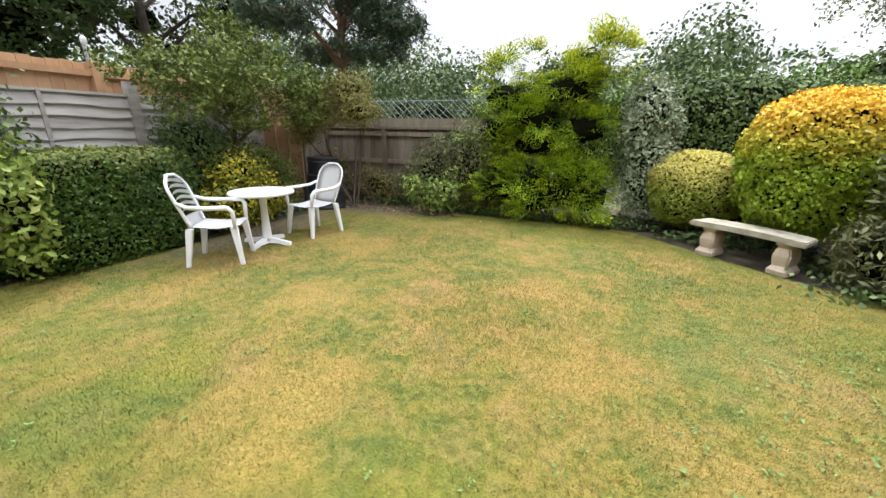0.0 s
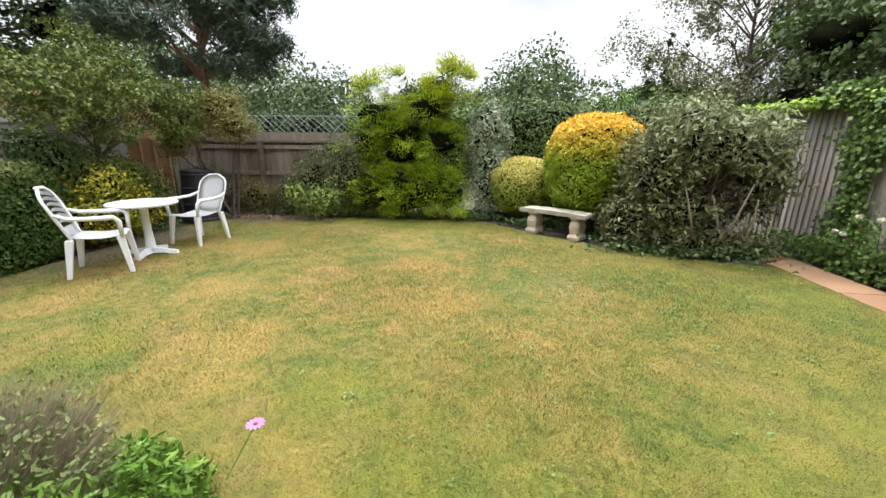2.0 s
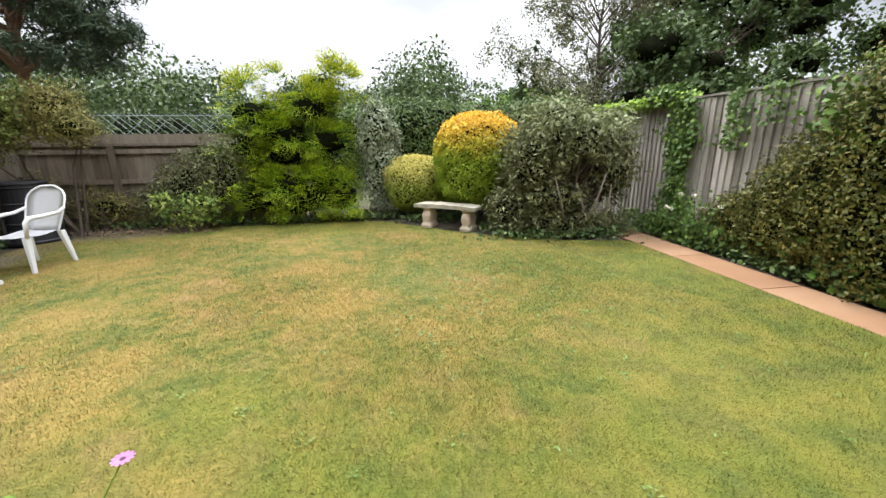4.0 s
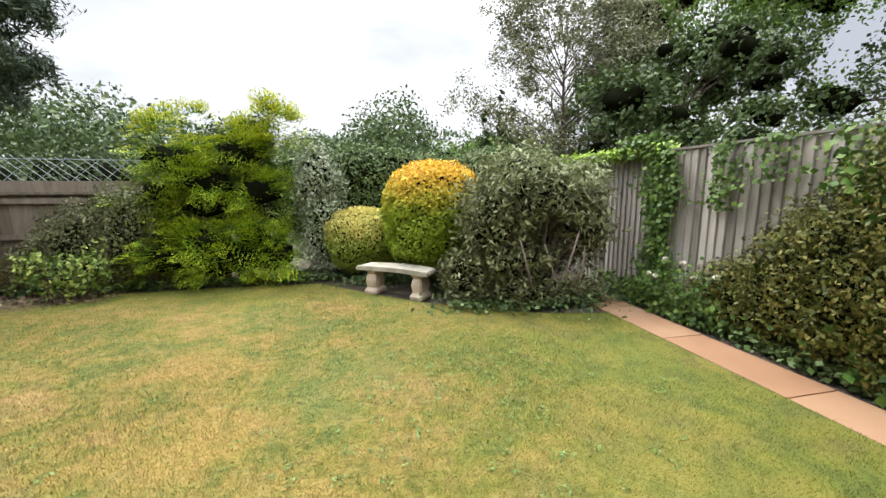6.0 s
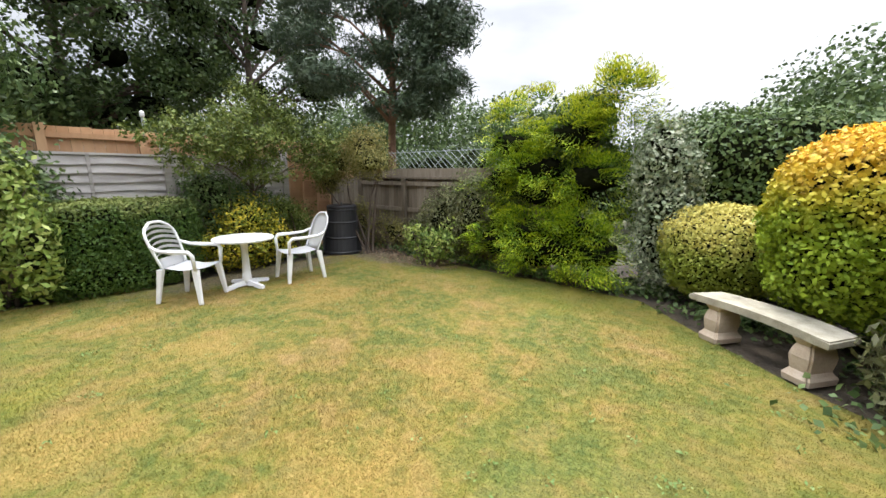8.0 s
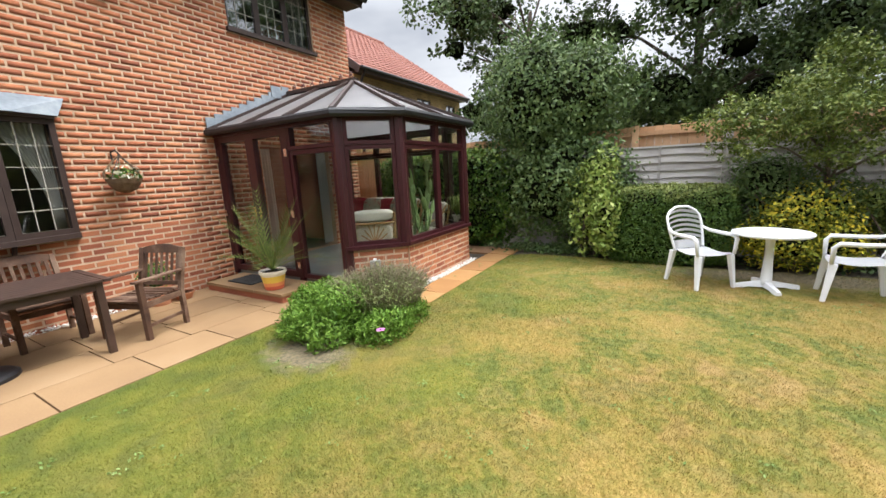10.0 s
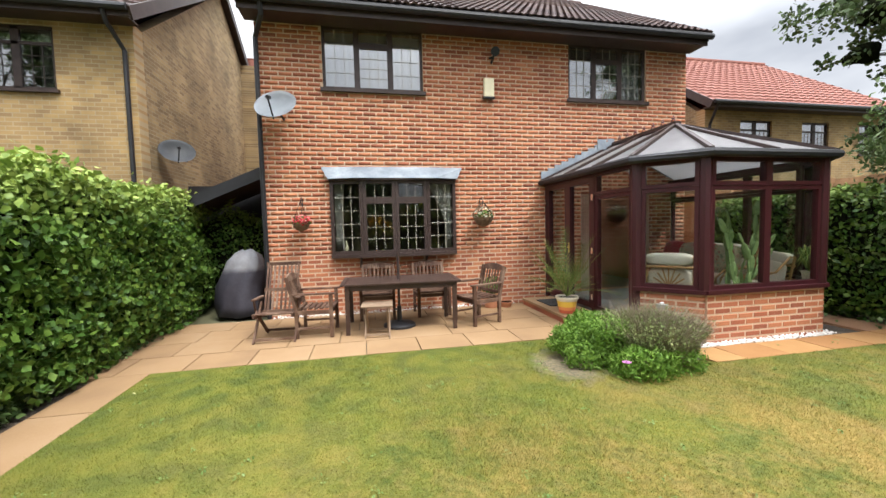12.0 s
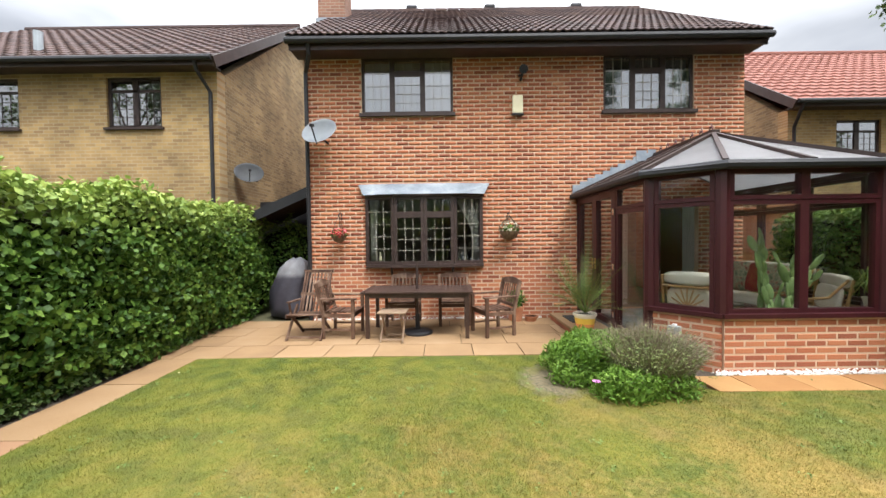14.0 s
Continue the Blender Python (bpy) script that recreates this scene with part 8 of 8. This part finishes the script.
mg = thing("magazine", -3.3, -1.7, 0.581, 25, "open magazine lying on the coffee table", "magazine")
part("pages", box(-0.14, 0.14, -0.1, 0.1, 0, 0.012), CUSHION, mg)


def cactus():
    th = pot("tall_succulent", -3.4, -0.98, 0.14, 0.14, 0.24, surface("green_pot", [(0.2, 0.3, 0.1), (0.3, 0.4, 0.14)], rough=0.5), "tall pale-green jointed succulent in a pot, behind the front glass")
    th["category"] = "potted plant"
    mc = surface("succulent_skin", [(0.13, 0.21, 0.07), (0.26, 0.36, 0.13)], scale=8, rough=0.6, bump=0.2)
    rs = np.random.RandomState(12)
    for k in range(9):
        bm = bmesh.new()
        x, y, z = rs.uniform(-0.06, 0.06), rs.uniform(-0.05, 0.05), 0.22
        a = rs.uniform(-0.5, 0.5)
        n = rs.randint(5, 8)
        for j in range(n):
            L = rs.uniform(0.16, 0.26)
            dx = math.sin(a) * L
            m = Matrix.Translation((x + dx / 2, y, z + L / 2 * math.cos(a))) @ Matrix.Rotation(a, 4, "Y") @ Matrix.Rotation(rs.uniform(-0.7, 0.7), 4, "Z")
            q = bmesh.ops.create_icosphere(bm, subdivisions=2, radius=1)
            for v in q["verts"]:
                v.co = Vector((v.co.x * 0.05, v.co.y * 0.016, v.co.z * L * 0.56))
            bmesh.ops.transform(bm, matrix=m, verts=q["verts"])
            x, z = x + dx, z + L * math.cos(a)
            a = max(-0.8, min(0.8, a + rs.uniform(-0.35, 0.35)))
            if z > 1.6:
                break
        part("stem", bm, mc, th, smooth=True)


cactus()
spd = pot("spider_plant", -4.5, -0.92, 0.66, 0.09, 0.13, CUSHION, "arching striped spider plant on the window sill")
rs = np.random.RandomState(15)
n = 90
a = rs.uniform(0, 6.28, n)
r0 = np.stack([np.zeros(n), np.zeros(n), np.full(n, 0.12)], 1)
m1_ = np.stack([0.12 * np.cos(a), 0.12 * np.sin(a), rs.uniform(0.3, 0.5, n)], 1)
t1_ = np.stack([0.3 * np.cos(a), 0.3 * np.sin(a), rs.uniform(0.1, 0.45, n)], 1)
sd = np.stack([-np.sin(a), np.cos(a), np.zeros(n)], 1) * 0.007
mesh_np("blades", np.stack([r0 - sd, r0 + sd, m1_ + sd, m1_ - sd, t1_], 1).reshape(-1, 3), [(0, 1, 2, 3), (3, 2, 4)], 5, VARIEGATED, spd)
tagged(curtain(None, -2.95, -2.72, 0.2, 2.15, HOUSE_Y - 0.1, CURTAIN, folds=4), "cream curtain beside the inner doorway of the conservatory", "curtain")
tagged(curtain(None, -4.28, -4.05, 0.2, 2.15, HOUSE_Y - 0.1, CURTAIN, folds=4), "cream curtain beside the inner doorway of the conservatory", "curtain")
orn = thing("dog_figurine", 2.0, HOUSE_Y - 0.12, 1.12, 0, "small pale dog ornament on the inside window ledge", "ornament")
bm = bmesh.new()
for c, r in (((0, 0, 0.06), (0.035, 0.03, 0.06)), ((0.005, 0, 0.13), (0.022, 0.02, 0.05)), ((0.012, 0.012, 0.18), (0.018, 0.028, 0.02))):
    q = bmesh.ops.create_icosphere(bm, subdivisions=2, radius=1)
    for v in q["verts"]:
        v.co = Vector((c[0] + v.co.x * r[0], c[1] + v.co.y * r[1], c[2] + v.co.z * r[2]))
part("body", bm, CREAM, orn, smooth=True)
part("window_board", box(BAY[0] - 0.05, BAY[1] + 0.05, HOUSE_Y - 0.35, HOUSE_Y - 0.03, 1.08, 1.115), ROOM, HOUSE)
led = bpy.data.materials.new("warm_lamp_glow")
led.use_nodes = True
led.node_tree.nodes["Principled BSDF"].inputs["Emission Color"].default_value = (1, 0.75, 0.4, 1)
led.node_tree.nodes["Principled BSDF"].inputs["Emission Strength"].default_value = 2.0
lp = thing("ceiling_lamp", 1.2, HOUSE_Y - 1.3, 4.5, 0, "round paper ceiling lamp seen through the upstairs window", "lamp")
bm = bmesh.new()
bmesh.ops.create_icosphere(bm, subdivisions=3, radius=0.16)
part("shade", bm, led, lp, smooth=True)
bm = bmesh.new()
rod(bm, [(0, 0, 0.15), (0, 0, 0.72)], 0.006, 5)
part("cord", bm, WHITEPLASTIC, lp)

# ---- fallen leaves and scraps on the lawn ----
dl = thing("fallen_leaves", label="scattered yellow and pale fallen leaves on the lawn", category="leaves", kind="stuff")
rs = np.random.RandomState(31)
P = [(3.3, 3.9), (3.6, 3.75), (2.9, 4.2), (3.8, 3.3), (3.88, -0.73), (-1.9, 5.9), (-3.6, 6.0), (-3.9, 5.9), (-3.4, 6.1), (2.6, 4.4), (3.9, 4.0), (-4.6, 5.4)]
P = np.array([(x, y, 0.028) for x, y in P])
mesh_np("leaf_scraps", leaves(rs, P, np.tile([[0, 0, 1.0]], (len(P), 1)), 0.045, 0.03, tilt=0.3), [(0, 1, 2, 3)], 4, leafy("fallen_leaf", [(0.45, 0.4, 0.1), (0.75, 0.72, 0.5)]), dl)


def weeds():
    th = thing("lawn_weeds", label="small clover and rosette weeds dotted in the lawn", category="weeds", kind="stuff")
    rs = np.random.RandomState(91)
    n = 420
    c = np.stack([rs.uniform(-4.8, 4.0, n), rs.uniform(-1.1, 6.2, n)], 1)
    c[:140] = rs.normal(size=(140, 2)) * (0.9, 0.7) + (1.6, 2.6)
    P, N = [], []
    for x, y in c:
        k = rs.randint(5, 12)
        r = rs.uniform(0.01, 0.05, k)
        a = rs.uniform(0, 6.28, k)
        P.append(np.stack([x + r * np.cos(a), y + r * np.sin(a), rs.uniform(0.008, 0.022, k)], 1))
    P = np.concatenate(P)
    P = P[(P[:, 0] > -4.7) & (P[:, 0] < 4.1) & (P[:, 1] > -1.1) & (np.hypot(P[:, 0] + 1.2, P[:, 1] + 0.3) > 0.9)]
    mesh_np("weed_leaves", leaves(rs, P, np.tile([[0, 0, 1.0]], (len(P), 1)), 0.024, 0.012, tilt=0.5), [(0, 1, 2, 3)], 4,
            leafy("weed_leaf", [(0.07, 0.13, 0.03), (0.14, 0.22, 0.06), (0.24, 0.32, 0.12)]), th)


weeds()


gl = thing("post_lamp", -6.35, 3.12, 0, 0, "slim post with a small white lamp head behind the fence", "lamp post")
bm = bmesh.new()
rod(bm, [(0, 0, 0), (0, 0, 2.42)], 0.02, 8)
part("post", bm, METALGREY, gl)
part("lamp_head", lathe([(0.022, 2.42), (0.035, 2.45), (0.035, 2.5), (0.012, 2.53)], 14), WHITEPLASTIC, gl)


# ---- brickwork and roof tiles, piece by piece ----
def build_brickwork():
    fr = [(0.0, 0.0, 0.0, 0.0)]
    span = HX1 - HX0
    holes = [(HX1 - w[1], HX1 - w[0], w[2], w[3]) for w in (W1, W2, (BAY[0], BAY[1], BAY[2] - 0.06, BAY[3] + 0.2), DOORWAY)]
    brick_face(HOUSE, (HX1, HOUSE_Y, 0), (-1, 0), span, -0.04, 5.2, holes, lambda s, z: 0.0 < s < 4.9 and z < 1.05)
    for par, p, d, ln in BASES[:2]:
        brick_face(par, p, d, ln, -0.04, DWARF, [], lambda s, z: True)
    for nm, me, par, m in BRICKS_LAST:
        share(nm, me, par, m)


build_brickwork()
